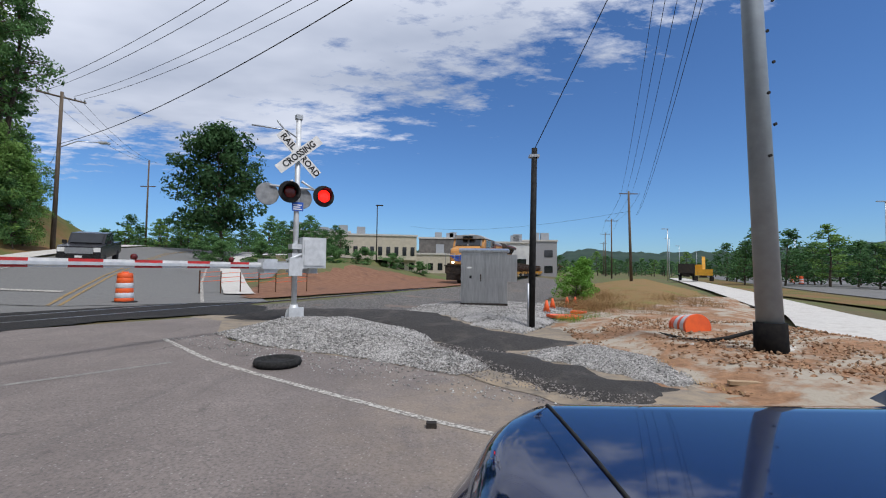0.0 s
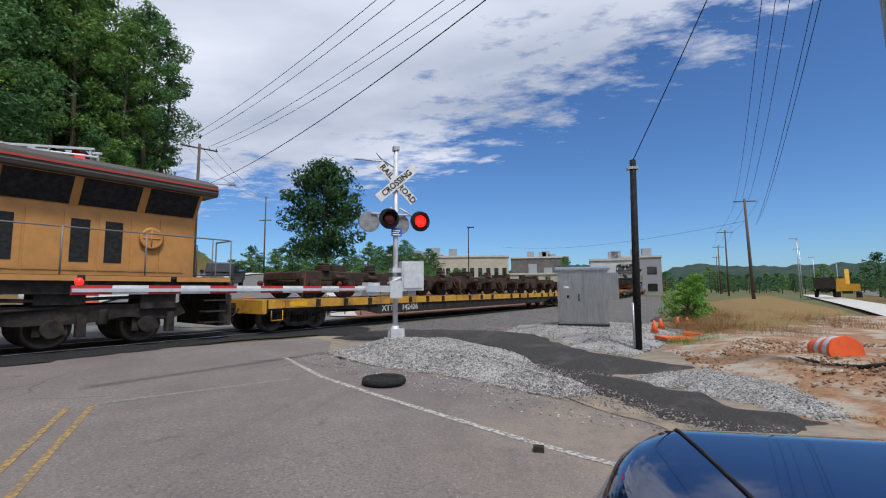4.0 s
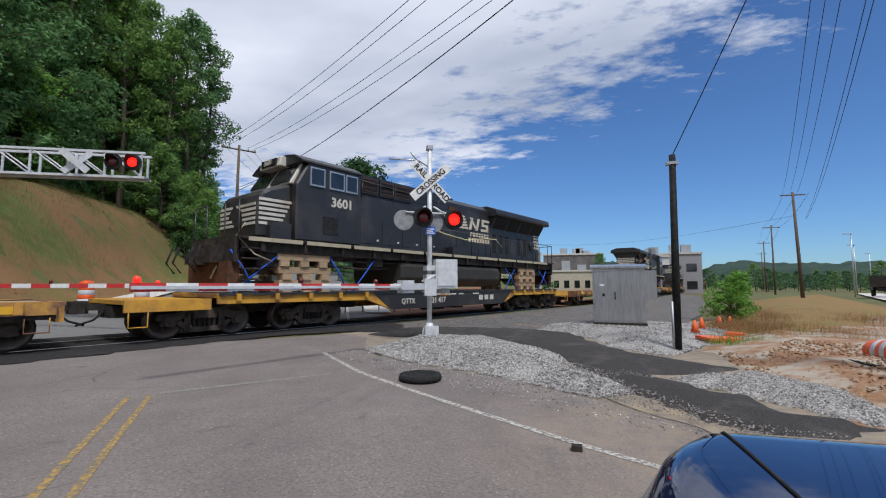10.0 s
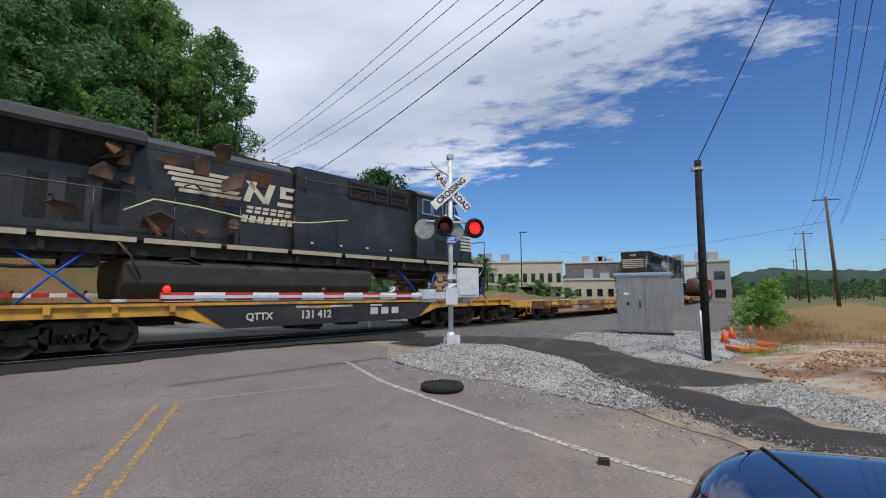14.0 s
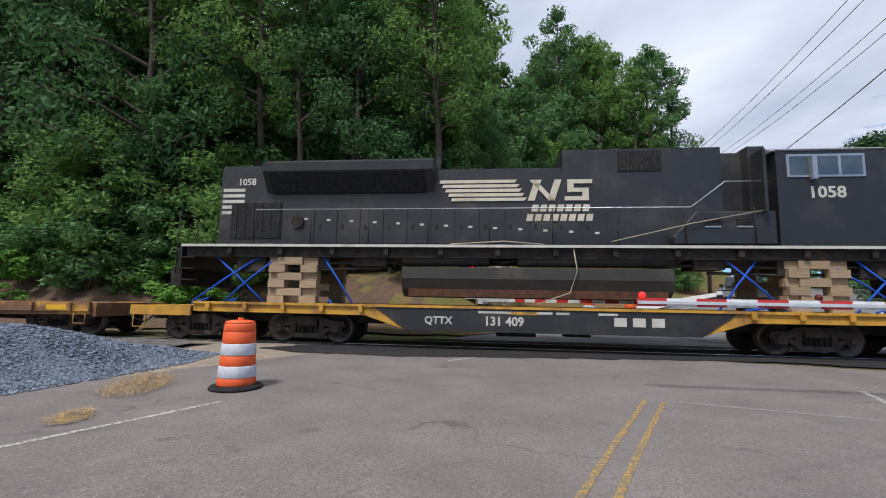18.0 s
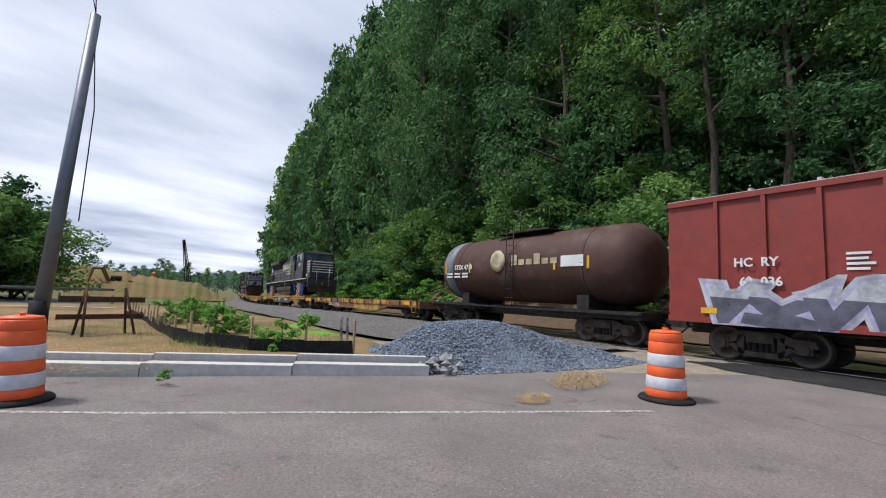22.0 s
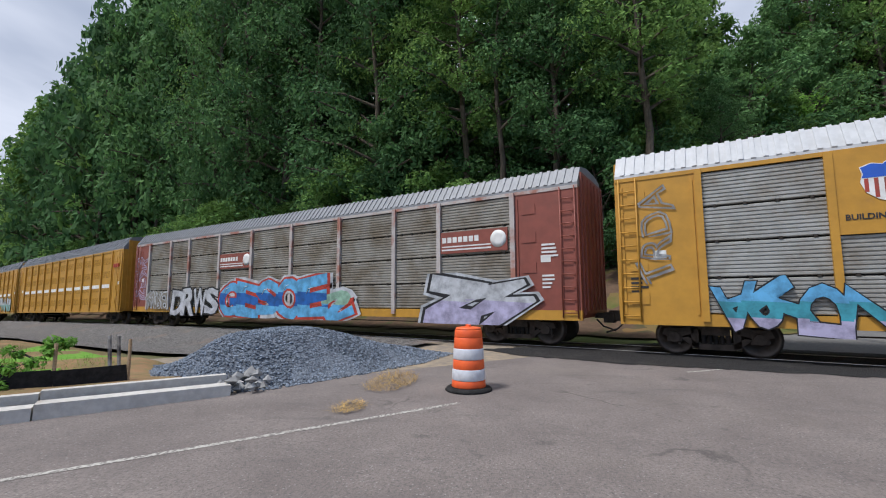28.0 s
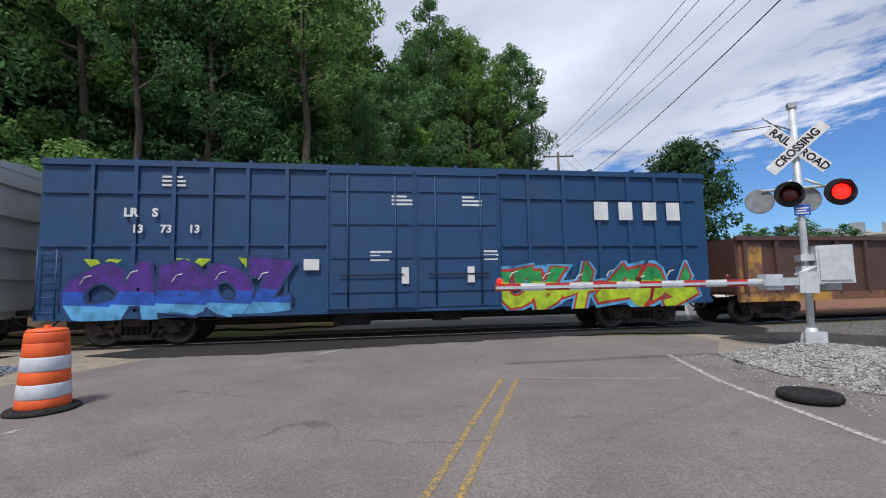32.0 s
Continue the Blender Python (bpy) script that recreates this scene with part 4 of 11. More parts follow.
def kerbs():
    """Double run of new kerb units at the side road's mouth."""
    line = np.array([(-7.35, -5.0), (-2.0, -10.9), (4.0, -19.0)])
    rng = np.random.default_rng(9)
    kerb = tagged(new("kerb"), "new pale concrete kerb and gutter, laid in lengths", "kerb", kind="structure")
    d = line[1] - line[0]
    ln = np.hypot(*d)
    u = d / ln
    n = np.array([-u[1], u[0]])
    if n[0] > 0:
        n = -n
    yaw = math.degrees(math.atan2(u[1], u[0]))
    for i, t in enumerate(np.arange(0, 15.0, 2.44)):
        p = line[0] + u * (t + 1.22)
        for j, (off, wid, h, lift) in enumerate(((0.12, 0.3, 0.2, 0.0), (0.52, 0.16, 0.3, 0.0))):
            bm = boxes((-1.21, 1.21, -wid / 2, wid / 2, -0.15, h))
            c = p + n * off
            part("kerb_stone", bm, CONCRETE, kerb, bevel=0.02, at=pose(c[0], c[1], float(land(c[0], c[1])) + lift, 0, 0, yaw + rng.normal(0, 0.25)))
    # broken end
    q = line[0] + n * 0.35 - u * 0.25
    m_ = rock_mesh("rubble", np.array([[q[0] + random.Random(i).uniform(-0.45, 0.3), q[1] + random.Random(i + 50).uniform(-0.3, 0.35), 0.1 + random.Random(i + 90).uniform(0, 0.22)] for i in range(26)]), np.array([0.06 + 0.09 * random.Random(i + 7).random() for i in range(26)]), mat("grey concrete lumps", (0.34, 0.34, 0.33), (0.24, 0.24, 0.24), 0.95, scale=6, island=0.3), 4)
    solid("concrete_rubble", m_, None, "broken lump of concrete at the kerb's end", "rubble")


kerbs()


def east_walk():
    """The new pavement and main road running off to the east."""
    patch("pavement", [(8.6, 8.95), (9.4, 12.1), (12.7, 16.7), (24, 40), (60, 118), (64, 117), (28, 41), (17, 19), (14.2, 14.3), (20, 8), (18, 3), (10, 6.5)], CONCRETE, "new white concrete pavement curving round the corner", "pavement", lift=0.2, cell=2.0)
    patch("road", [(22, 8), (36, 41), (72, 116), (150, 260), (260, 260), (110, 90), (60, 20), (40, -10)], ASPHALT_FAR, "wide grey main road under construction", "road", lift=0.05, cell=8)
    patch("road_verge", [(28.3, 41), (64.2, 117), (70, 115), (34, 40.5), (21.5, 10), (19, 12)], GRASS, "strip of green and straw verge beside the pavement", "verge", lift=0.1, cell=4)
    patch("dry_grass_bed", [(3.6, 13.0), (6.6, 13.2), (11.4, 18), (24, 42), (50, 110), (20, 60), (9, 30), (5.4, 19)], mat("dry seeding grass", (0.24, 0.14, 0.065), (0.19, 0.14, 0.055), 0.95, scale=2, detail=8, bump=1.0, third=(0.13, 0.16, 0.04), tscale=0.4), "swell of dry brown seeding grass", "grass", lift=0.03, cell=1.0, ragged=0.15, rise=lambda x, y, e: 0.5 * smooth(0, 3, e))


east_walk()

# ---- the train: x along the track (east), the road's side at -y, z from the rail's head ----
TRAIN = []
WHEELS = []
PAINT = {}


def paint(name, c, rough=0.55, dirt=(0.1, 0.08, 0.06), dlow=0.55, dhigh=0.8, dscale=0.9, metal=0.0, bump=0.0):
    if name not in PAINT:
        PAINT[name] = mat(name, c, tuple(k * 0.82 for k in c), rough, metal, scale=3.0, detail=6, third=dirt, tscale=dscale, tlow=dlow, thigh=dhigh, bump=bump)
    return PAINT[name]


UPYEL = paint("faded armour yellow", (0.53, 0.25, 0.068), dirt=(0.31, 0.165, 0.073))
UPGREY = paint("harbour grey", (0.2, 0.2, 0.2), dirt=(0.08, 0.075, 0.07))
UPRED = paint("thin red band", (0.42, 0.05, 0.03))
NSBLACK = paint("sooty black paint", (0.024, 0.024, 0.026), 0.42, dirt=(0.075, 0.065, 0.057), dlow=0.5, dhigh=0.85)
NSWHITE = paint("dirty white stripe", (0.58, 0.55, 0.48), dirt=(0.22, 0.18, 0.14))
NSGOLD = paint("dusty cream edge", (0.42, 0.37, 0.26), dirt=(0.24, 0.17, 0.1))
TTYEL = paint("flat car yellow", (0.62, 0.32, 0.035), dirt=(0.2, 0.09, 0.045), dlow=0.48, dhigh=0.7, dscale=1.3)
TTRUST = paint("rusted flat car", (0.2, 0.095, 0.05), dirt=(0.5, 0.26, 0.05), dlow=0.5, dhigh=0.6, dscale=0.8)
RACKYEL = paint("rack yellow", (0.5, 0.255, 0.03), dirt=(0.3, 0.15, 0.045), dlow=0.58, dhigh=0.85)
RACKHOLE = mat("perforated rack sheet", (0.2, 0.105, 0.025), (0.46, 0.235, 0.03), 0.6, scale=60, vor=True, low=0.3, high=0.5)
RACKROOF = paint("zinc roof sheet", (0.22, 0.23, 0.245), 0.5, dirt=(0.2, 0.19, 0.18), metal=0.3)
RACKGREY = paint("zinc side sheet", (0.4, 0.4, 0.38), 0.55, dirt=(0.2, 0.165, 0.12), dlow=0.45, dhigh=0.75, metal=0.3)
RACKBROWN = paint("grimy zinc sheet", (0.33, 0.315, 0.28), 0.6, dirt=(0.16, 0.125, 0.085), dlow=0.42, dhigh=0.7, metal=0.25)
CRRED = paint("oxide red", (0.24, 0.065, 0.045), dirt=(0.17, 0.06, 0.045))
BOXRED = paint("boxcar red", (0.245, 0.034, 0.025), dirt=(0.16, 0.04, 0.03))
BOXWHITE = mat("reefer white", (0.56, 0.545, 0.51), (0.49, 0.475, 0.44), 0.55, scale=2.2, detail=7, third=(0.5, 0.44, 0.36), tscale=1.4, tlow=0.6, thigh=0.85, stretch=(2.2, 1, 0.22))
BOXBLUE = paint("boxcar blue", (0.012, 0.06, 0.155), dirt=(0.024, 0.055, 0.105), dlow=0.5)
TANKBROWN = paint("tank brown", (0.085, 0.045, 0.035), 0.6, dirt=(0.13, 0.1, 0.09))
GONBROWN = paint("gondola brown", (0.1, 0.05, 0.038), dirt=(0.17, 0.08, 0.04))
STRAPBLUE = mat("blue ratchet strap", (0.02, 0.1, 0.5), (0.02, 0.08, 0.4), 0.7)
LOADRUST = mat("oily rusty castings", (0.045, 0.034, 0.028), (0.09, 0.06, 0.045), 0.8, 0.3, scale=4, detail=8, bump=0.5)

BOGIEBROWN = mat("dusty cast steel", (0.06, 0.048, 0.04), (0.12, 0.092, 0.074), 0.85, 0.1, scale=5, detail=8, third=(0.035, 0.03, 0.027), tscale=2.0)


def wheel_mesh():
    bm = bmesh.new()
    for y in (-0.75, 0.75):
        o = 1 if y > 0 else -1
        lathe(bm, [(0.10, -0.09 * o), (0.12, 0.02 * o), (0.34, 0.03 * o), (0.38, 0.07 * o), (0.455, 0.07 * o), (0.455, -0.06 * o), (0.485, -0.075 * o), (0.485, -0.1 * o), (0.36, -0.06 * o), (0.2, -0.05 * o)], 20, "y", (0, y, 0))
        for i in range(3):
            a = i * 2.1
            bx(bm, 0.2 * math.cos(a) - 0.03, 0.2 * math.cos(a) + 0.03, y + 0.02 * o, y + 0.045 * o, 0.2 * math.sin(a) - 0.03, 0.2 * math.sin(a) + 0.03)
    cyl(bm, (0, -1.0, 0), (0, 1.0, 0), 0.085, n=10)
    return finish("wheelset", bm, mat("worn wheel steel", (0.09, 0.07, 0.058), (0.15, 0.115, 0.095), 0.5, 0.6, scale=4))


def bogie_mesh(base):
    bm = bmesh.new()
    for o in (-1, 1):
        y0, y1 = sorted((0.9 * o, 1.06 * o))
        b = base / 2
        prism(bm, [(-b - 0.28, 0.5), (-b - 0.22, 0.66), (-b + 0.16, 0.68), (-0.42, 0.8), (0.42, 0.8), (b - 0.16, 0.68), (b + 0.22, 0.66), (b + 0.28, 0.5), (b - 0.14, 0.46), (0.46, 0.56), (0.42, 0.66), (-0.42, 0.66), (-0.46, 0.56), (-b + 0.14, 0.46)], y0, y1)
        prism(bm, [(-b + 0.12, 0.44), (-b + 0.3, 0.46), (-0.34, 0.3), (0.34, 0.3), (b - 0.3, 0.46), (b - 0.12, 0.44), (0.4, 0.17), (-0.4, 0.17)], y0, y1)
        bx(bm, -0.52, -0.36, y0, y1, 0.2, 0.7), bx(bm, 0.36, 0.52, y0, y1, 0.2, 0.7)
        for k in (-b, b):
            cyl(bm, (k, 0.98 * o, 0.46), (k, 1.16 * o, 0.46), 0.13, n=12)
            bx(bm, k - 0.17, k + 0.17, min(0.92 * o, 1.08 * o), max(0.92 * o, 1.08 * o), 0.34, 0.6)
    bx(bm, -0.3, 0.3, -1.1, 1.1, 0.52, 0.78)
    return finish("bogie", bm, BOGIEBROWN)


def spring_mesh():
    bm = bmesh.new()
    for o in (-1, 1):
        for k in (-0.26, -0.13, 0, 0.13, 0.26):
            lathe(bm, [(0.045 + 0.02 * (i % 2), 0.3 + i * 0.024) for i in range(10)], 8, "z", (k, 1.0 * o, 0))
    return finish("spring_nest", bm, DARK)


WHEEL, BOGIE, BOGIE3, SPRING = wheel_mesh(), bogie_mesh(1.78), bogie_mesh(1.78), spring_mesh()


def bogie(car, x):
    b = part("bogie", BOGIE, None, car, "dark cast steel bogie", at=pose(x, 0, 0))
    part("spring_nest", SPRING, None, b)
    for k in (-0.89, 0.89):
        WHEELS.append((part("wheelset", WHEEL, None, b, at=pose(k, 0, 0.455)), car, x + k))


def bogie_six(car, x):
    """A locomotive's six-wheel bogie."""
    bm = bmesh.new()
    for o in (-1, 1):
        y0, y1 = sorted((1.02 * o, 1.2 * o))
        prism(bm, [(-2.75, 0.75), (-2.6, 1.02), (2.6, 1.02), (2.75, 0.75), (2.4, 0.62), (1.35, 0.72), (0.6, 0.6), (-0.6, 0.6), (-1.35, 0.72), (-2.4, 0.62)], y0, y1)
        for k in (-1.85, 0, 1.85):
            cyl(bm, (k, 1.04 * o, 0.52), (k, 1.3 * o, 0.52), 0.2, n=14)
            bx(bm, k - 0.3, k + 0.3, min(1.0 * o, 1.14 * o), max(1.0 * o, 1.14 * o), 0.36, 0.7)
            bx(bm, k + 0.42, k + 0.6, min(1.1 * o, 1.28 * o), max(1.1 * o, 1.28 * o), 0.3, 0.8)
        for k in (-0.92, 0.92):
            lathe(bm, [(0.1 + 0.025 * (i % 2), 0.55 + i * 0.04) for i in range(10)], 8, "z", (k, 1.16 * o, 0))
    bx(bm, -2.5, 2.5, -0.9, 0.9, 0.6, 0.95)
    b = part("bogie", bm, DARK, car, "dusty six-wheel bogie", at=pose(x, 0, 0))
    for k in (-1.85, 0, 1.85):
        WHEELS.append((part("wheelset", WHEEL, None, b, at=pose(k, 0, 0.5)), car, x + k))


def couplers(car, x0, x1, z=0.86):
    for x, o in ((x0, -1), (x1, 1)):
        bm = boxes((min(x, x + 0.55 * o), max(x, x + 0.55 * o), -0.09, 0.09, z - 0.08, z + 0.08), (min(x + 0.42 * o, x + 0.72 * o), max(x + 0.42 * o, x + 0.72 * o), -0.17, 0.17, z - 0.15, z + 0.15))
        part("coupler", bm, DARK, car, bevel=0.03)
        part("air_hose", bars([(x + 0.1 * o, -0.35, z - 0.1), (x + 0.3 * o, -0.38, z - 0.3), (x + 0.62 * o, -0.3, z - 0.42)], r=0.028), RUBBER, car)


def car_thing(name, label, u0, u1, wheelbase, category="railway wagon"):
    ob = thing(name, label, category, "cars of the train")
    TRAIN.append((ob, (u0 + u1) / 2, wheelbase))
    return ob, (u1 - u0) / 2


def flat_car(u0, u1, label, main, lower, number, deck_z=1.02, stripe=True):
    car, hl = car_thing("flat_car", label, u0, u1, u1 - u0 - 4.2)
    a = hl - 0.55
    part("deck", boxes((-a, a, -1.42, 1.42, deck_z - 0.1, deck_z)), TIMBER if main is TTRUST else TTRUST, car, "worn brown deck", bevel=0.01)
    for o in (-1, 1):
        y0, y1 = sorted((1.42 * o, 1.56 * o))
        bm = bmesh.new()
        prism(bm, [(-a, deck_z + 0.02), (a, deck_z + 0.02), (a, deck_z - 0.34), (a - 3.6, deck_z - 0.36), (a - 5.0, deck_z - 0.62), (-a + 5.0, deck_z - 0.62), (-a + 3.6, deck_z - 0.36), (-a, deck_z - 0.34)], y0, y1)
        part("side_sill", bm, lower, car, "deep steel side sill")
        part("sill_flange", boxes((-a, a, min(1.5 * o, 1.62 * o), max(1.5 * o, 1.62 * o), deck_z - 0.24, deck_z + 0.035)), main, car, bevel=0.01)
    k = int(2 * a / 1.22)
    for i in range(k):
        x = -a + 0.6 + i * (2 * a - 1.2) / (k - 1)
        part("stake_pocket", boxes((x - 0.07, x + 0.07, -1.7, -1.615, deck_z - 0.22, deck_z + 0.02)), lower if i % 4 else main, car)
    part("end_sill", boxes((-a - 0.14, -a, -1.5, 1.5, deck_z - 0.4, deck_z + 0.02), (a, a + 0.14, -1.5, 1.5, deck_z - 0.4, deck_z + 0.02)), main, car, bevel=0.015)
    part("centre_sill", boxes((-a, a, -0.3, 0.3, 0.62, deck_z - 0.1)), DARK, car)
    for x in (-a, a):
        o = 1 if x > 0 else -1
        part("step", bars([(x - 0.1 * o, -1.6, deck_z - 0.3), (x - 0.1 * o, -1.6, 0.42), (x - 0.5 * o, -1.6, 0.42), (x - 0.5 * o, -1.6, deck_z - 0.3)], r=0.018), main, car)
        part("brake_rod", bars([(x - 2 * o, -0.9, 0.5), (x - 6 * o, -0.7, 0.55)], r=0.02), DARK, car)
    part("brake_cylinder", boxes((-1.6, -0.7, -1.15, -0.75, 0.42, 0.74)), DARK, car, bevel=0.06)
    part("warning_panel", boxes((a - 1.4, a - 0.5, -1.635, -1.622, deck_z - 0.2, deck_z - 0.05), (-a + 0.5, -a + 1.4, -1.635, -1.622, deck_z - 0.2, deck_z - 0.05)), paint("reflector yellow", (0.75, 0.42, 0.02)), car)
    if number:
        x = -a * 0.72 + 1.75
        if main is TTYEL:
            part("name_panel", boxes((x - 0.7, x + 2.15, -1.57, -1.558, deck_z - 0.6, deck_z - 0.245)), NSBLACK, car, "black panel behind the figures")
        letters(number[0], 0.32, NSWHITE, car, near_side(x, deck_z - 0.42, -1.575), squeeze=1.15, bold=0.01)
        letters(number[1], 0.32, NSWHITE, car, near_side(x + 1.3, deck_z - 0.42, -1.575), squeeze=1.15, bold=0.01)
    couplers(car, -a - 0.1, a + 0.1)
    for x in (-hl + 2.1, hl - 2.1):
        bogie(car, x)
    return car


def heavy_flat(u0, u1, number, dark_top=False):
    """Eight-axle flat on span bolsters, dipping in its middle."""
    car, hl = car_thing("heavy_flat_car", "yellow eight-axle flat car with a deep dark middle sill", u0, u1, u1 - u0 - 6)
    a = hl - 0.5
    m_ = a - 2.1
    part("deck", boxes((-m_, m_, -1.5, 1.5, 1.06, 1.16)), TTRUST, car, "worn brown deck")
    for o in (-1, 1):
        y0, y1 = sorted((1.48 * o, 1.6 * o))
        bm = bmesh.new()
        prism(bm, [(-m_, 1.18), (m_, 1.18), (m_, 0.9), (m_ - 5.2, 0.88), (m_ - 6.4, 0.5), (-m_ + 6.4, 0.5), (-m_ + 5.2, 0.88), (-m_, 0.9)], y0, y1)
        part("side_sill", bm, TTYEL, car)
        part("sill_flange", boxes((-m_, m_, min(1.58 * o, 1.66 * o), max(1.58 * o, 1.66 * o), 1.12, 1.19)), NSBLACK if dark_top else TTYEL, car)
    bm = bmesh.new()
    prism(bm, [(-m_ + 5.5, 1.115), (m_ - 5.5, 1.115), (m_ - 6.4, 0.49), (-m_ + 6.4, 0.49)], -1.625, -1.603)
    bmesh.ops.recalc_face_normals(bm, faces=bm.faces[:])
    part("name_panel", bm, NSBLACK, car, "black middle sill with worn white figures")
    letters(number[0], 0.28, NSWHITE, car, near_side(-m_ + 7.3, 0.78, -1.63), bold=0.006)
    letters(number[1][:3] + " " + number[1][3:], 0.33, NSWHITE, car, near_side(-m_ + 9.1, 0.78, -1.63), bold=0.009)
    for x, w_ in ((-m_ + 8.4, 0.9), (-m_ + 9.6, 0.8), (0.2, 0.34), (1.3, 0.5)):
        part("stencil_bar", boxes((x, x + w_, -1.632, -1.627, 1.0, 1.06)), NSWHITE, car)
    for i in range(3):
        part("name_block", boxes((m_ - 8.6 + 0.48 * i, m_ - 8.28 + 0.48 * i, -1.632, -1.627, 0.72, 0.95)), NSWHITE, car)
    part("yellow_bar", boxes((-1.1, -0.3, -1.632, -1.627, 0.98, 1.06)), TTYEL, car)
    for x in [k for k in np.arange(-m_ + 0.5, m_, 1.15) if abs(k) > m_ - 5.4]:
        part("stake_pocket", boxes((x - 0.06, x + 0.06, -1.72, -1.66, 0.98, 1.17)), TTYEL, car)
    for o in (-1, 1):
        e0, e1 = sorted((o * m_ + o * 0.15, o * a))
        part("end_platform", boxes((e0, e1, -1.45, 1.45, 0.94, 1.04)), TTYEL, car, bevel=0.01)
        part("platform_side", boxes((e0, e1, -1.52, -1.44, 0.76, 1.05), (e0, e1, 1.44, 1.52, 0.76, 1.05)), TTYEL, car)
        part("span_bolster", boxes((min(o * a, o * (a - 7.6)), max(o * a, o * (a - 7.6)), -0.55, 0.55, 0.6, 0.9)), DARK, car)
        for x in (2.0, 5.4):
            bogie(car, o * (hl - x - 0.5))
        part("step", bars([(o * (a - 0.1), -1.5, 0.8), (o * (a - 0.1), -1.5, 0.4), (o * (a - 0.5), -1.5, 0.4), (o * (a - 0.5), -1.5, 0.8)], r=0.02), TTYEL, car)
    part("underframe_gear", boxes((-1.4, -0.3, -1.2, -0.7, 0.36, 0.6), (0.5, 1.2, -1.1, -0.6, 0.38, 0.62)), DARK, car, bevel=0.04)
    couplers(car, -a, a)
    return car


def shield(car, x, z, w, h, y):
    """Round-bellied shield: blue head with two humps, red and white bars below."""
    edge = [(0.0, -0.5), (0.22, -0.42), (0.42, -0.24), (0.5, 0.0), (0.46, 0.2), (0.5, 0.36), (0.3, 0.44), (0.12, 0.4), (0.0, 0.5)]
    rim_ = edge + [(-a, b) for a, b in edge[-2:0:-1]]
    bm = bmesh.new()
    prism(bm, [(x + a * w, z + b * h) for a, b in rim_], y - 0.012, y)
    bmesh.ops.recalc_face_normals(bm, faces=bm.faces[:])
    sh = part("shield", bm, WHITE_PAINT, car, "white shield with red bars and a blue head")
    for i in range(6):
        k = -0.4 + i * 0.16
        low = float(np.interp(abs(k), [0, 0.22, 0.42, 0.5], [-0.46, -0.39, -0.22, 0.0]))
        part("shield_bar", boxes((x + (k - 0.035) * w, x + (k + 0.035) * w, y - 0.016, y - 0.0125, z + low * h, z + 0.08 * h)), UPRED, sh)
    bm = bmesh.new()
    head = [(a, b) for a, b in edge if b > 0.1]
    prism(bm, [(x + a * 0.96 * w, z + b * 0.96 * h) for a, b in [(-0.49, 0.1), (0.49, 0.1)] + head + [(-a, b) for a, b in head[-2::-1]]], y - 0.017, y - 0.0125)
    bmesh.ops.recalc_face_normals(bm, faces=bm.faces[:])
    part("shield_head", bm, BLUE_SIGN, sh)
    return sh


def slab(car, name, pts, x0, x1, m_, label="", bevel=0.0):
    """A section across the car, drawn out from x0 to x1."""
    bm = bmesh.new()
    prism_x(bm, pts, min(x0, x1), max(x0, x1))
    bmesh.ops.recalc_face_normals(bm, faces=bm.faces[:])
    return part(name, bm, m_, car, label, bevel)


def horse_emblem(car, x, lift, y, cream, mane=1.95):
    """Mane stripes, three slanted emblem letters as bars, and two rows of letter blocks; reads towards +x."""
    for j in range(5):
        x0, x1 = x + 0.03 * (4 - j) * 3, x + mane - 0.07 * j
        bm = bmesh.new()
        z0 = lift + 1.36 + 0.135 * j
        prism(bm, [(x0, z0), (x1, z0), (x1 + 0.08, z0 + 0.095), (x0 + 0.03, z0 + 0.095)], y - 0.006, y - 0.001)
        part("mane_stripe", bm, cream, car)
    x += mane - 1.95
    for k0, w0, sl, lean in ((2.15, 0.2, 0.1, 0), (2.38, 0.18, -0.28, 0), (2.72, 0.2, 0.1, 0)):
        bm = bmesh.new()
        prism(bm, [(x + k0 - sl, lift + 1.36), (x + k0 - sl + w0, lift + 1.36), (x + k0 + sl + w0, lift + 1.98), (x + k0 + sl, lift + 1.98)], y - 0.007, y - 0.001)
        bmesh.ops.recalc_face_normals(bm, faces=bm.faces[:])
        part("emblem_bar", bm, cream, car)
    for z0, a0, a1 in ((1.36, 3.1, 3.7), (1.61, 3.2, 3.78), (1.86, 3.22, 3.88)):
        part("emblem_bar", boxes((x + a0, x + a1, y - 0.007, y - 0.001, lift + z0, lift + z0 + 0.12)), cream, car)
    part("emblem_bar", boxes((x + 3.18, x + 3.36, y - 0.008, y - 0.002, lift + 1.61, lift + 1.98)), cream, car)
    part("emblem_bar", boxes((x + 3.6, x + 3.78, y - 0.008, y - 0.002, lift + 1.36, lift + 1.72)), cream, car)
    for z0, n, a0 in ((1.04, 7, 2.15), (0.76, 8, 2.0)):
        for i in range(n):
            bm = bmesh.new()
            q = x + a0 + 0.24 * i
            prism(bm, [(q, lift + z0), (q + 0.18, lift + z0), (q + 0.22, lift + z0 + 0.2), (q + 0.04, lift + z0 + 0.2)], y - 0.006, y - 0.001)
            part("name_block", bm, cream, car)


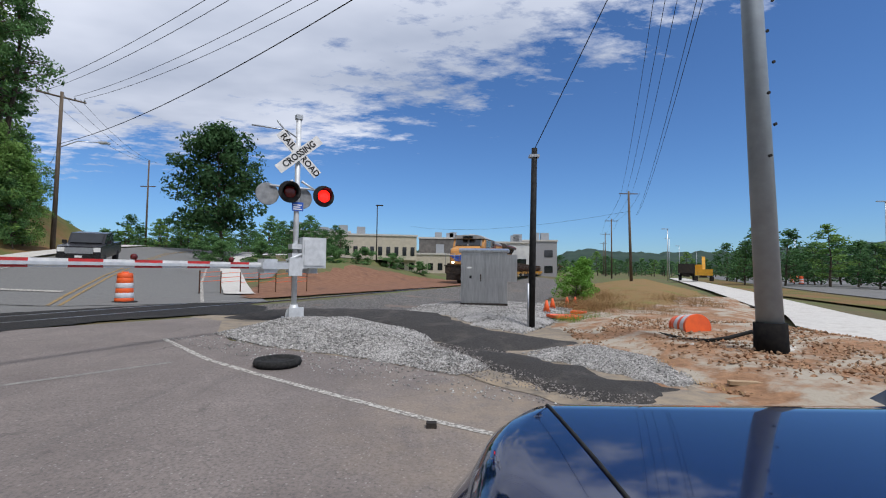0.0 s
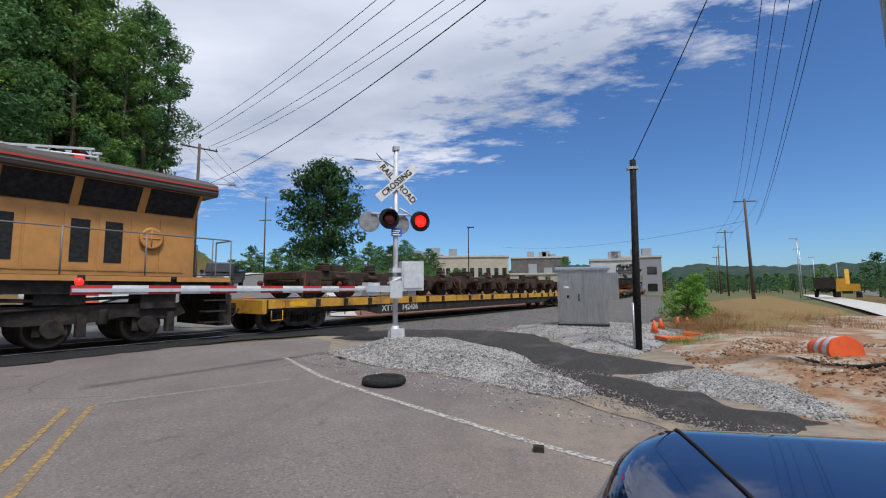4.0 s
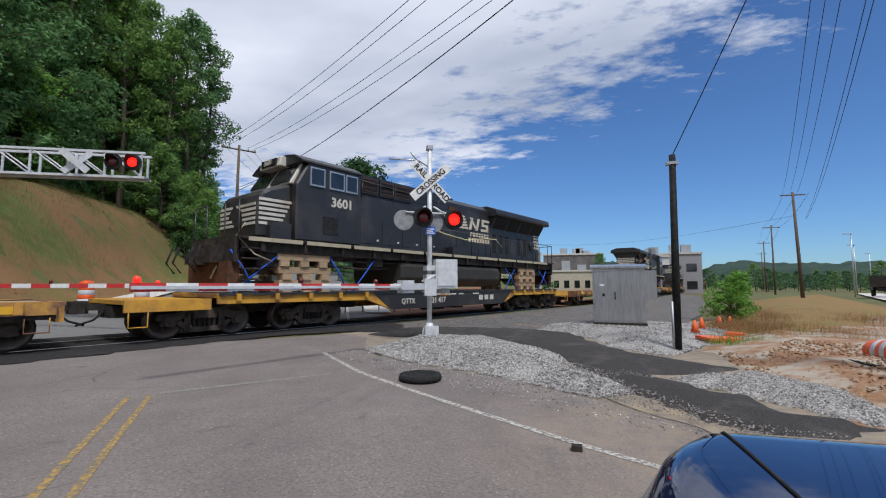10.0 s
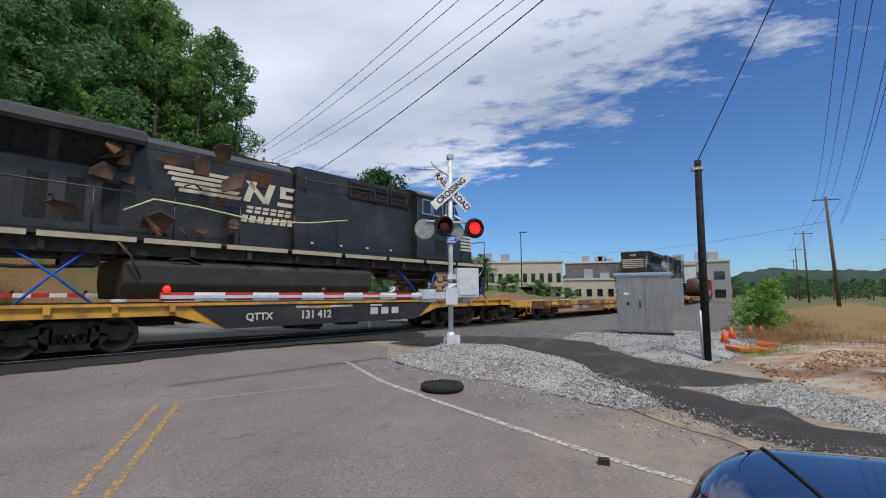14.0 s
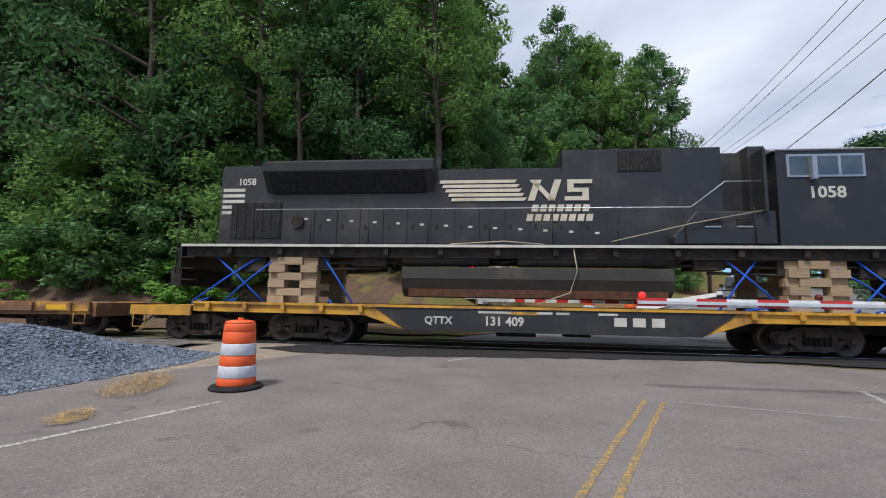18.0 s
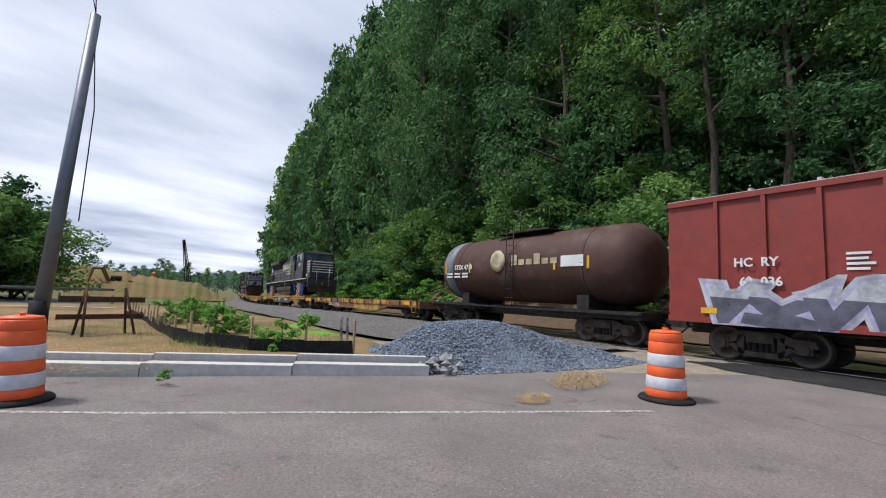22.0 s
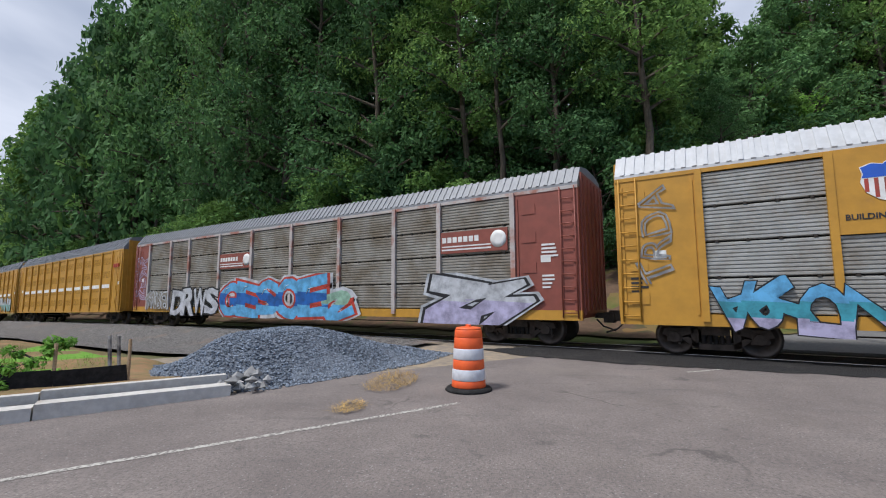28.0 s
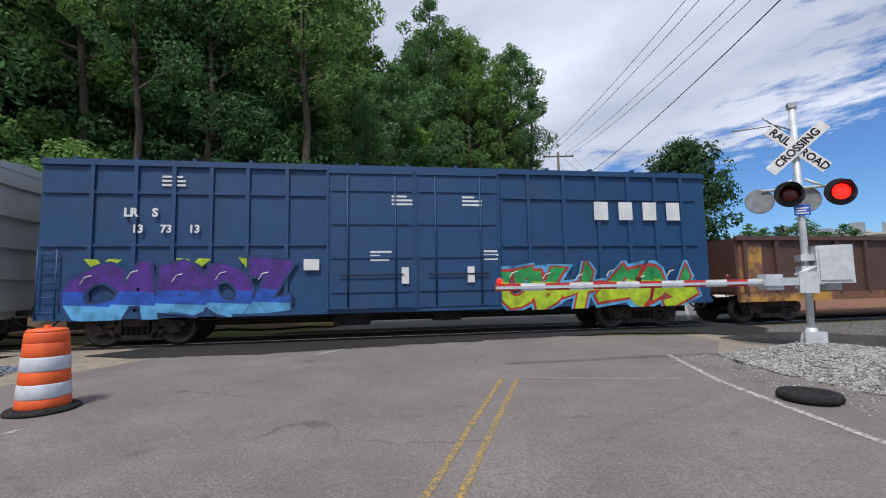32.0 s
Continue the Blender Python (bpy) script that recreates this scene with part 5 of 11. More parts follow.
def ge_loco(u0, u1, nose, label, scheme, number, lift, emblem=None, wreck=False):
    """A six-axle wide-cab diesel with an overhanging radiator. nose -1: cab to the west, 1: to the east. lift: height of its walkway."""
    car, hl = car_thing("locomotive", label, u0, u1, u1 - u0 - 8, "locomotive")
    L = u1 - u0
    mid = (u0 + u1) / 2
    F = lambda k: nose * (L / 2 - k)  # length behind the nose coupler -> x

    def B(k0, k1, y0, y1, z0, z1):
        x0, x1 = sorted((F(k0), F(k1)))
        return (x0, x1, y0, y1, z0 + lift, z1 + lift)

    def wedge(name, pts, y0, y1, m_, bevel=0.04, lab=""):
        bm = bmesh.new()
        prism(bm, [(F(k), lift + z) for k, z in pts], y0, y1)
        bmesh.ops.recalc_face_normals(bm, faces=bm.faces[:])
        return part(name, bm, m_, car, lab, bevel)

    up = scheme["kind"] == "yellow"
    body, roof, band, hw = scheme["body"], scheme["roof"], scheme["band"], 0.98
    sec = lambda rows: [(y, lift + z) for y, z in rows]
    # frame and walkway
    n0_, R1_ = (0.6, 20.5) if up else (1.3, 19.6 if wreck else 20.5)
    part("underframe", boxes(B(n0_ + 0.15, R1_ + 0.7, -1.42, 1.42, -0.42, -0.07)), DARK, car, bevel=0.02)
    part("walkway", boxes(B(n0_, R1_ + 0.9, -1.55, 1.55, -0.07, 0.0)), DARK, car)
    for i, k in enumerate(np.arange(n0_ + 0.3, R1_ - 0.2, 1.9)):
        part("sill_stripe", boxes(B(k, min(k + 1.75, R1_ + 0.8), -1.567, -1.55, -0.13, -0.01)), scheme["edge"], car, "worn pale sill stripe" if not up else "yellow sill stripe")
    for k in np.arange(2.0, 20.5, 1.45):
        part("bracket", boxes(B(k, k + 0.12, -1.52, -1.3, -0.4, -0.07)), DARK, car)
    # nose and cab
    n0 = 1.3 if up else 2.0
    nose_pts = [(n0, 0.0), (n0, 0.95), (n0 + 0.12, 1.42), (n0 + 0.35, 1.56), (3.15, 1.84), (3.15, 0.0)]
    wedge("nose", nose_pts, -1.24, 1.24, body, 0.1)
    wedge("cab", [(3.1, 0.0), (3.1, 1.8), (3.55, 2.62), (5.7, 2.62), (5.7, 0.0)], -1.54, 1.54, body, 0.05)
    wedge("windscreen_frame", [(3.0, 1.82), (3.42, 2.56), (3.5, 2.56), (3.12, 1.8)], -1.3, 1.3, roof if up else NSWHITE, 0.02)
    for o in (-1, 1):
        wedge("windscreen_pane", [(2.98, 1.9), (3.34, 2.48), (3.4, 2.48), (3.06, 1.88)], min(0.1 * o, 1.2 * o), max(0.1 * o, 1.2 * o), GLASS_DARK, 0.0)
    slab(car, "cab_roof", sec([(-1.6, 2.52), (-1.58, 2.6), (-1.1, 2.84), (-0.6, 2.92), (0.6, 2.92), (1.1, 2.84), (1.58, 2.6), (1.6, 2.52)]), F(3.25), F(5.72), paint("pale cab roof", (0.34, 0.34, 0.33), dirt=(0.14, 0.13, 0.12)) if up else body, bevel=0.02)
    nb = wedge("number_box", [(3.0, 2.5), (3.08, 2.84), (3.5, 2.84), (3.5, 2.5)], -0.62, 0.62, roof if up else NSWHITE, 0.03)
    part("number_pane", boxes(B(2.98, 3.06, -0.45, 0.45, 2.55, 2.78)), GLASS_DARK, nb)
    if up:
        part("cab_band", boxes(B(4.0, 5.72, -1.552, -1.54, 1.62, 2.56)), roof, car, "grey upper half of the cab")
    for k0, k1 in ((3.55, 4.12), (4.3, 4.92), (4.98, 5.5)) if not up else ((3.85, 4.65), (4.75, 5.55)):
        w = part("window", boxes(B(k0, k1, -1.585, -1.5, 1.8, 2.42)), GALV, car, "cab side window in a bright frame", bevel=0.015)
        part("pane", boxes(B(k0 + 0.05, k1 - 0.05, -1.592, -1.52, 1.86, 2.37)), GLASS_DARK, w)
    part("cab_vent", boxes(B(4.1, 4.7, -1.556, -1.535, 0.28, 0.86)), BLACK, car, "square black vent in the cab side")
    part("cab_step_box", boxes(B(n0 + 0.3, 3.0, -1.45, -1.24, 0.0, 0.5)), body, car, bevel=0.03)
    part("antenna_dome", boxes(B(4.2, 4.7, -0.25, 0.25, 2.9, 3.03)), WHITE_PAINT, car, bevel=0.05)
    # wide cabinets behind the cab, louvred boxes above them
    c1 = 9.25 if up else 10.7
    part("electrical_cabinet", boxes(B(5.7, c1, -1.2, 1.2, 0.0, 1.9)), body, car, bevel=0.03)
    part("upper_cabinet", boxes(B(5.7, c1 - 0.05, -1.12, 1.12, 1.9, 2.72)), roof if up else body, car, bevel=0.05)
    for k0, k1 in ((6.35, 7.2), (8.2, 9.05)) if up else ((6.05, 6.75), (7.0, 7.6), (7.8, 8.6)):
        g = part("louvre_box", boxes(B(k0 - 0.08, k1 + 0.08, -1.2, -1.1, 2.02, 2.68)), roof if up else body, car, bevel=0.02)
        for j in range(7):
            part("louvre", boxes(B(k0, k1, -1.23, -1.195, 2.1 + 0.075 * j, 2.135 + 0.075 * j)), BLACK if j % 2 else RUST, g)
    for k in np.arange(5.95, c1 - 0.4, 1.1):
        part("cabinet_door", boxes(B(k, k + 1.02, -1.216, -1.2, 0.16, 1.1)), body, car, bevel=0.006)
        part("door_latch", boxes(B(k + 0.8, k + 0.9, -1.232, -1.214, 0.26, 0.32)), NSWHITE, car)
    part("upper_rail", bars([(F(5.8), -1.26, lift + 2.46), (F(c1), -1.26, lift + 2.3)], *[[(F(k), -1.26, lift + 2.4), (F(k), -1.2, lift + 1.85)] for k in (6.0, 7.6, c1 - 0.3)], r=0.018), scheme["rail"], car)
    # engine hood
    part("engine_hood", boxes(B(c1, 14.9, -hw, hw, 0.0, 2.5)), body, car, bevel=0.03)
    slab(car, "hood_roof", sec([(-hw - 0.01, 2.36), (-hw - 0.01, 2.5), (-0.7, 2.72), (0.7, 2.72), (hw + 0.01, 2.5), (hw + 0.01, 2.36)]), F(c1), F(14.95), roof)
    part("exhaust_stack", boxes(B(11.6, 12.6, -0.35, 0.35, 2.7, 2.9)), DARK, car, bevel=0.04)
    part("roof_hatch", boxes(B(9.6, 11.0, -0.6, 0.6, 2.7, 2.8)), roof, car, bevel=0.03)
    part("side_window", boxes(B(c1 + 0.75, c1 + 1.35, -hw - 0.02, -hw, 1.85, 2.3)), BLACK if up else RUST, car, "small dark hatch high on the hood")
    for k in np.arange(c1 + 0.1, 14.6, 0.62):
        part("hood_door", boxes(B(k, k + 0.57, -hw - 0.014, -hw, 0.18, 1.72)), body, car, bevel=0.004)
        part("door_hinge", boxes(B(k + 0.03, k + 0.1, -hw - 0.026, -hw - 0.012, 1.3, 1.4)), DARK if not up else body, car)
    part("step_box", boxes(B(c1 + 0.5, c1 + 1.9, -1.42, -hw, 0.02, 0.34)), body, car, bevel=0.02)
    # radiator cab: black intakes under a wide overhanging roof
    R0, R1, W1 = (14.9, 19.6, 19.9) if wreck else (14.9, 20.5, 20.9)
    part("radiator_cab", boxes(B(R0, R1, -hw, hw, 0.0, 2.45)), body, car, bevel=0.03)
    slab(car, "intake_bay", sec([(-hw - 0.005, 1.62), (-1.36, 2.24), (1.36, 2.24), (hw + 0.005, 1.62)]), F(R0 + 0.1), F(R1 + 0.05), body)
    for i in range(4):
        k = R0 + 0.3 + i * 1.36
        slab(car, "intake_grille", sec([(-hw - 0.03, 1.64), (-1.37, 2.2), (-1.34, 2.24), (-hw, 1.68)]), F(k), F(k + 1.18), BLACK, "black slanted radiator intake")
    slab(car, "radiator_roof", sec([(-1.5, 2.24), (-1.54, 2.34), (-1.5, 2.56), (-0.9, 2.78), (0.9, 2.78), (1.5, 2.56), (1.54, 2.34), (1.5, 2.24)]), F(R0 - (0.1 if not up else 0.5)), F(W1), paint("sooty brown roof", (0.075, 0.06, 0.052), dirt=(0.05, 0.045, 0.04)) if up else body, "wide overhanging radiator roof", 0.02)
    if up:
        part("roof_band", boxes(B(R0 - 0.4, W1 - 0.02, -1.562, -1.548, 2.42, 2.47)), band, car, "thin red line along the radiator roof")
        part("roof_pipe", bars([(F(17.4), -0.7, lift + 2.84), (F(18.3), -0.7, lift + 2.92), (F(18.3), -0.7, lift + 2.8)], r=0.03), WHITE_PAINT, car)
    for i, k in enumerate(np.arange(R0 + 0.15, R1 - 0.6, 0.66)):
        d = part("radiator_door", boxes(B(k, k + 0.61, -hw - 0.016, -hw, 0.12, 1.5)), body, car, bevel=0.005)
        if i in (0, 1, 2, 4, 5):
            part("vent", boxes(B(k + 0.12, k + 0.48, -hw - 0.026, -hw - 0.014, 0.32, 1.32)), BLACK, d)
    bm = bmesh.new()
    lathe(bm, [(0.19, 0), (0.24, -0.03), (0.29, 0), (0.24, 0.03)], 18, "y", (F(R1 - 1.05), -hw - 0.09, lift + 0.98))
    tube(bm, [(F(R1 - 1.05) - 0.22, -hw - 0.09, lift + 0.98), (F(R1 - 1.05) + 0.22, -hw - 0.09, lift + 0.98)], 0.02), tube(bm, [(F(R1 - 1.05), -hw - 0.09, lift + 0.76), (F(R1 - 1.05), -hw - 0.09, lift + 1.2)], 0.02)
    part("brake_wheel", bm, scheme["rail"] if not up else UPYEL, car)
    part("rear_wall", boxes(B(R1, R1 + 0.06, -hw + 0.04, hw - 0.04, 0.0, 2.4)), body, car, bevel=0.02)
    # tank, pipes, air gear
    slab(car, "fuel_tank", sec([(-1.3, -0.48), (-1.45, -0.62), (-1.45, -1.1), (-1.15, -1.46), (1.15, -1.46), (1.45, -1.1), (1.45, -0.62), (1.3, -0.48)]), F(7.85), F(15.1), scheme["tank"], "long grimy fuel tank", 0.03)
    for k in np.arange(8.2, 15, 1.6):
        part("tank_bracket", boxes(B(k, k + 0.3, -1.3, -1.0, -0.5, -0.4)), DARK, car)
    for i, (k0, k1, z) in enumerate(((5.2, 7.8, -0.52), (4.6, 7.4, -0.75), (15.2, 19.5, -0.5), (15.6, 18.0, -0.7))):
        part("pipe", bars([(F(k0), -1.2, lift + z), ((F(k0) + F(k1)) / 2, -1.25, lift + z - 0.07), (F(k1), -1.15, lift + z)], r=0.045), DARK, car)
    for k0, k1, z in ((2.0, 2.9, -0.85), (4.0, 4.7, -0.75), (6.2, 7.0, -0.7), (15.5, 16.2, -0.7), (17.2, 18.1, -0.66), (19.2, 20.0, -0.8)):
        part("underframe_gear", boxes(B(k0, k1, -1.3, -0.5, z, -0.42)), DARK, car, bevel=0.05)
    # handrails, ends, steps
    posts = np.arange(c1 + 0.2, R1 + 0.5, 1.62)
    for k in posts:
        part("stanchion", bars([(F(k), -1.53, lift), (F(k), -1.53, lift + 1.05)], r=0.018), scheme["rail"], car)
    part("handrail", bars([(F(c1 - 0.6), -1.5, lift + 1.05), (F(R1 + 0.75), -1.53, lift + 1.05)], r=0.018), scheme["rail"], car)
    for k, o in ((0.75 if up else 1.35, 1), (R1 + 0.85, -1)):
        for y in (-1.45, -0.6, 0.6, 1.45):
            part("end_post", bars([(F(k), y, lift - 0.5), (F(k), y, lift + 1.05)], r=0.022), scheme["rail"], car)
        part("end_rail", bars([(F(k), -1.45, lift + 1.05), (F(k), -0.6, lift + 1.05)], [(F(k), 0.6, lift + 1.05), (F(k), 1.45, lift + 1.05)], r=0.022), scheme["rail"], car)
        part("end_plate", boxes(B(k - 0.1, k + 0.02, -1.45, 1.45, -0.75, 0.0)), scheme["sill"], car, bevel=0.03)
        part("pilot", boxes(B(k - 0.2, k + 0.15, -1.3, 1.3, -1.35, -0.72)), DARK if up else RUST, car, "scuffed pilot plate", bevel=0.06)
        for j in range(4):
            part("step", boxes(B(k + 0.1, k + 0.7, -1.5, -1.15, -0.35 - 0.3 * j, -0.31 - 0.3 * j) if o > 0 else B(k - 0.7, k - 0.1, -1.5, -1.15, -0.35 - 0.3 * j, -0.31 - 0.3 * j)), DARK, car)
        part("end_coupler", boxes(B(k - 0.75, k, -0.17, 0.17, -0.8, -0.5) if o > 0 else B(k, k + 0.75, -0.17, 0.17, -0.8, -0.5)), DARK, car, bevel=0.05)
        part("air_hose", bars([(F(k), -0.6, lift - 0.5), (F(k - 0.25 * o), -0.65, lift - 0.95), (F(k - 0.3 * o), -0.5, lift - 1.2)], r=0.03), DARK if up else NSGOLD, car)
    side = lambda k, z, y: near_side(F(k), lift + z, y)
    letters(number, 0.62 if up else 0.44, band if up else NSWHITE, car, side(4.7 if up else 4.85, 1.28 if up else 1.36, -1.558), squeeze=1.05, bold=0.014)
    if up:
        shield(car, F(6.1), lift + 1.32, 0.74, 0.72, -1.217)
        letters("BUILDING AMERICA", 0.24, NSBLACK, car, side(7.65, 1.4, -1.222), bold=0.004)
        for k0, k1, z0, z1 in ((8.9, 9.3, 1.92, 2.1), (9.25, 9.7, 1.78, 1.96), (9.6, 14.6, 2.3, 2.36)):
            part("roof_band", boxes(B(k0, k1, (-1.216 if k0 < 9.0 else -hw - 0.03), -hw, z0, z1)), band, car)
        fx = lambda i: F(11.55) + 0.34 * i
        wave = lambda i: 0.13 * math.sin(i * 0.75) - 0.035 * i
        fl = part("flag", boxes(*[(fx(i), fx(i + 1), -hw - 0.03, -hw - 0.02, lift + 0.72 + wave(i), lift + 1.98 + wave(i)) for i in range(9)]), paint("faded flag white", (0.5, 0.42, 0.34)), car, "large waving striped flag painted on the hood")
        for j in range(7):
            part("flag_stripe", boxes(*[(fx(i), fx(i + 1), -hw - 0.036, -hw - 0.0305, lift + 0.72 + wave(i) + j * 0.18, lift + 0.81 + wave(i) + j * 0.18) for i in range(9)]), paint("faded flag red", (0.3, 0.06, 0.05)), fl)
        part("flag_canton", boxes(*[(fx(i), fx(i + 1), -hw - 0.041, -hw - 0.0365, lift + 1.34 + wave(i), lift + 1.98 + wave(i)) for i in range(4)]), paint("flag blue", (0.05, 0.06, 0.1)), fl)
        for j in range(4):
            for o in (-1, 1):
                part("nose_wing", boxes(B(1.27, 1.3, min(0.3 * o, (1.18 - 0.16 * j) * o), max(0.3 * o, (1.18 - 0.16 * j) * o), 0.78 - 0.14 * j, 0.88 - 0.14 * j)), BLUE_SIGN, car, "blue wing bar on the nose")
        part("nose_shield", boxes(B(1.262, 1.3, -0.24, 0.24, 0.42, 0.92)), BLUE_SIGN, car, bevel=0.01)
        part("wing_edge", boxes(B(1.277, 1.3, -1.22, 1.22, 0.89, 0.93)), WHITE_PAINT, car)
        for y in (-0.95, 0.75):
            part("ditch_light", boxes(B(1.0, 1.1, y, y + 0.2, 0.15, 0.33)), HEADLIGHT, car)
        part("headlight", boxes(B(1.32, 1.42, -0.24, -0.02, 1.12, 1.3), B(1.32, 1.42, 0.02, 0.24, 1.12, 1.3)), HEADLIGHT, car)
        for x in (4.45, 17.55):
            bogie_six(car, F(x))
    else:
        cream = paint("cream emblem", (0.6, 0.54, 0.42), dirt=(0.35, 0.22, 0.12))
        if emblem:
            horse_emblem(car, emblem - mid, lift, -hw - 0.02, cream)
        letters(number, 0.3, NSWHITE, car, side(R1 - 0.75, 1.98, -hw - 0.03), bold=0.006)
        letters(number, 0.26, NSWHITE, car, pose(F(2.955), 0, lift + 2.67, 90, 0, -90 if nose < 0 else 90), bold=0.006)
        for j in range(5):
            part("nose_band", boxes(B(n0 - 0.022, n0 - 0.004, -1.12, 1.12, 0.42 + j * 0.145, 0.505 + j * 0.145)), NSWHITE, car)
        bm = bmesh.new()
        for pts in (((-0.42, 0.4), (0.1, 0.4), (0.34, 0.72), (0.3, 0.98), (0.12, 1.16), (-0.02, 0.98), (-0.3, 0.9)), ((0.3, 0.98), (0.52, 0.8), (0.46, 0.7), (0.34, 0.72))):
            prism_x(bm, [(yy, lift + zz) for yy, zz in pts], *sorted((F(n0 - 0.036), F(n0 - 0.024))))
        part("nose_mark", bm, NSBLACK, car, "dark rearing mark across the nose stripes")
        for j in range(6):
            z = 0.42 + j * 0.145
            part("nose_stripe", boxes(B(n0 + 0.03, 2.75 + 0.07 * j, -1.262, -1.24, z, z + 0.085)), NSWHITE, car)
            if j < 5:
                part("tail_stripe", boxes(B(R1 - 1.4 if wreck else R1 - 0.7, R1 - 0.02, -hw - 0.03, -hw - 0.018, 0.82 + j * 0.19, 0.94 + j * 0.19)), NSWHITE, car)
                part("tail_stripe", boxes(B(R1 + 0.06, R1 + 0.075, -hw + 0.1, hw - 0.1, 0.82 + j * 0.19, 0.94 + j * 0.19)), NSWHITE, car)
        # timber cribs, straps, hoses
        rng = random.Random(int(u0))
        deck = 1.17
        for k in (3.6, 18.2):
            for tier in range(6):
                h = (lift - 0.42 - deck) / 6
                zt = deck + tier * h
                for yy in ((-1.42, -1.12), (0.9, 1.2)):
                    j = rng.uniform(-0.06, 0.06)
                    if tier % 2:
                        part("crib_timber", boxes((F(k) - 0.95 + j, F(k) + 0.95 + j, yy[0] + 0.05, yy[1] + 0.05, zt, zt + h - 0.012)), TIMBER, car, bevel=0.008)
                    else:
                        for q in (-0.85, -0.15, 0.55):
                            part("crib_timber", boxes((F(k) + q + j, F(k) + q + 0.3 + j, yy[0], yy[1] + 0.05, zt, zt + h - 0.012)), TIMBER, car, bevel=0.008)
        for k0, k1 in ((1.2, 2.8), (1.9, 1.2), (5.2, 4.5), (5.4, 6.6), (15.6, 17.0), (16.9, 15.8), (R1 + 0.4, R1 - 0.9), (R1 - 1.1, R1 + 0.3)):
            part("strap", bars([(F(k0), -1.46, deck), (F((k0 + k1) / 2), -1.4 - rng.uniform(0, 0.08), (deck + lift) / 2 - 0.15), (F(k1), -1.32, lift - 0.4)], r=0.028, n=5), STRAPBLUE, car, "blue ratchet strap")
        tape = paint("pale caution tape", (0.6, 0.58, 0.3), dirt=(0.5, 0.5, 0.4))
        part("loose_tape", bars([(F(9.0), -1.56, lift + 1.12), (F(10.4), -1.58, lift + 0.86), (F(12.0), -1.57, lift + 0.72), (F(13.6), -1.58, lift + 0.9), (F(14.6), -1.56, lift + 0.95), (F(15.2), -1.57, lift + 0.6)], r=0.022), tape, car, "pale tape hanging along the handrail")
        part("loose_hose", bars([(F(1.6), -1.3, lift + 0.4), (F(1.3), -1.45, lift), (F(1.8), -1.5, lift - 0.5), (F(2.4), -1.45, lift - 0.7)], r=0.024), NSGOLD, car)
        part("dangling_gear", boxes(B(0.9, 1.3, -0.8, -0.35, -0.75, -0.25), B(0.95, 1.4, 0.25, 0.7, -0.85, -0.3)), DARK, car, "dark coupler gear hanging at the end", bevel=0.08)
        for yy in (-1.0, -0.55, 0.45, 0.95):
            part("end_hose", bars([(F(0.55), yy, lift - 0.3), (F(0.42), yy + 0.08, lift - 0.75), (F(0.6), yy - 0.05, lift - 1.05)], r=0.03), BLACK, car)
        if wreck:
            torn = paint("torn scorched sheet", (0.06, 0.045, 0.035), 0.8, dirt=(0.16, 0.08, 0.045), dlow=0.45, dhigh=0.6)
            for i in range(26):
                k, z = rng.uniform(12.6, 19.8), rng.uniform(0.0, 2.75)
                w, h = rng.uniform(0.3, 1.0), rng.uniform(0.15, 0.6)
                bm = bmesh.new()
                pts = [(-w / 2, rng.uniform(-0.1, 0.1)), (w * 0.1, -h / 2), (w / 2, rng.uniform(-0.1, 0.2)), (w * 0.2, h / 2), (-w * 0.3, h * 0.4)]
                prism(bm, pts, -0.03, 0.03)
                bmesh.ops.recalc_face_normals(bm, faces=bm.faces[:])
                y = -1.12 - rng.uniform(0, 0.35) if z < 2.5 else rng.uniform(-1.3, 0.6)
                part("torn_sheet", bm, torn, car, "bent scorched sheet metal", at=pose(F(k), y, lift + z, rng.uniform(-35, 35), rng.uniform(-40, 40), rng.uniform(-30, 30)))
            for i in range(14):
                k = rng.uniform(13, 21)
                a = Vector((F(k), -1.35 - rng.uniform(0, 0.25), lift + rng.uniform(-0.6, 1.6)))
                b = a + Vector((rng.uniform(-0.9, 0.9), rng.uniform(-0.15, 0.1), rng.uniform(-0.9, 0.4)))
                part("loose_pipe", bars([a, a.lerp(b, 0.5) + Vector((0, -0.08, 0.1)), b], r=0.025), torn if i % 2 else DARK, car)
    return car


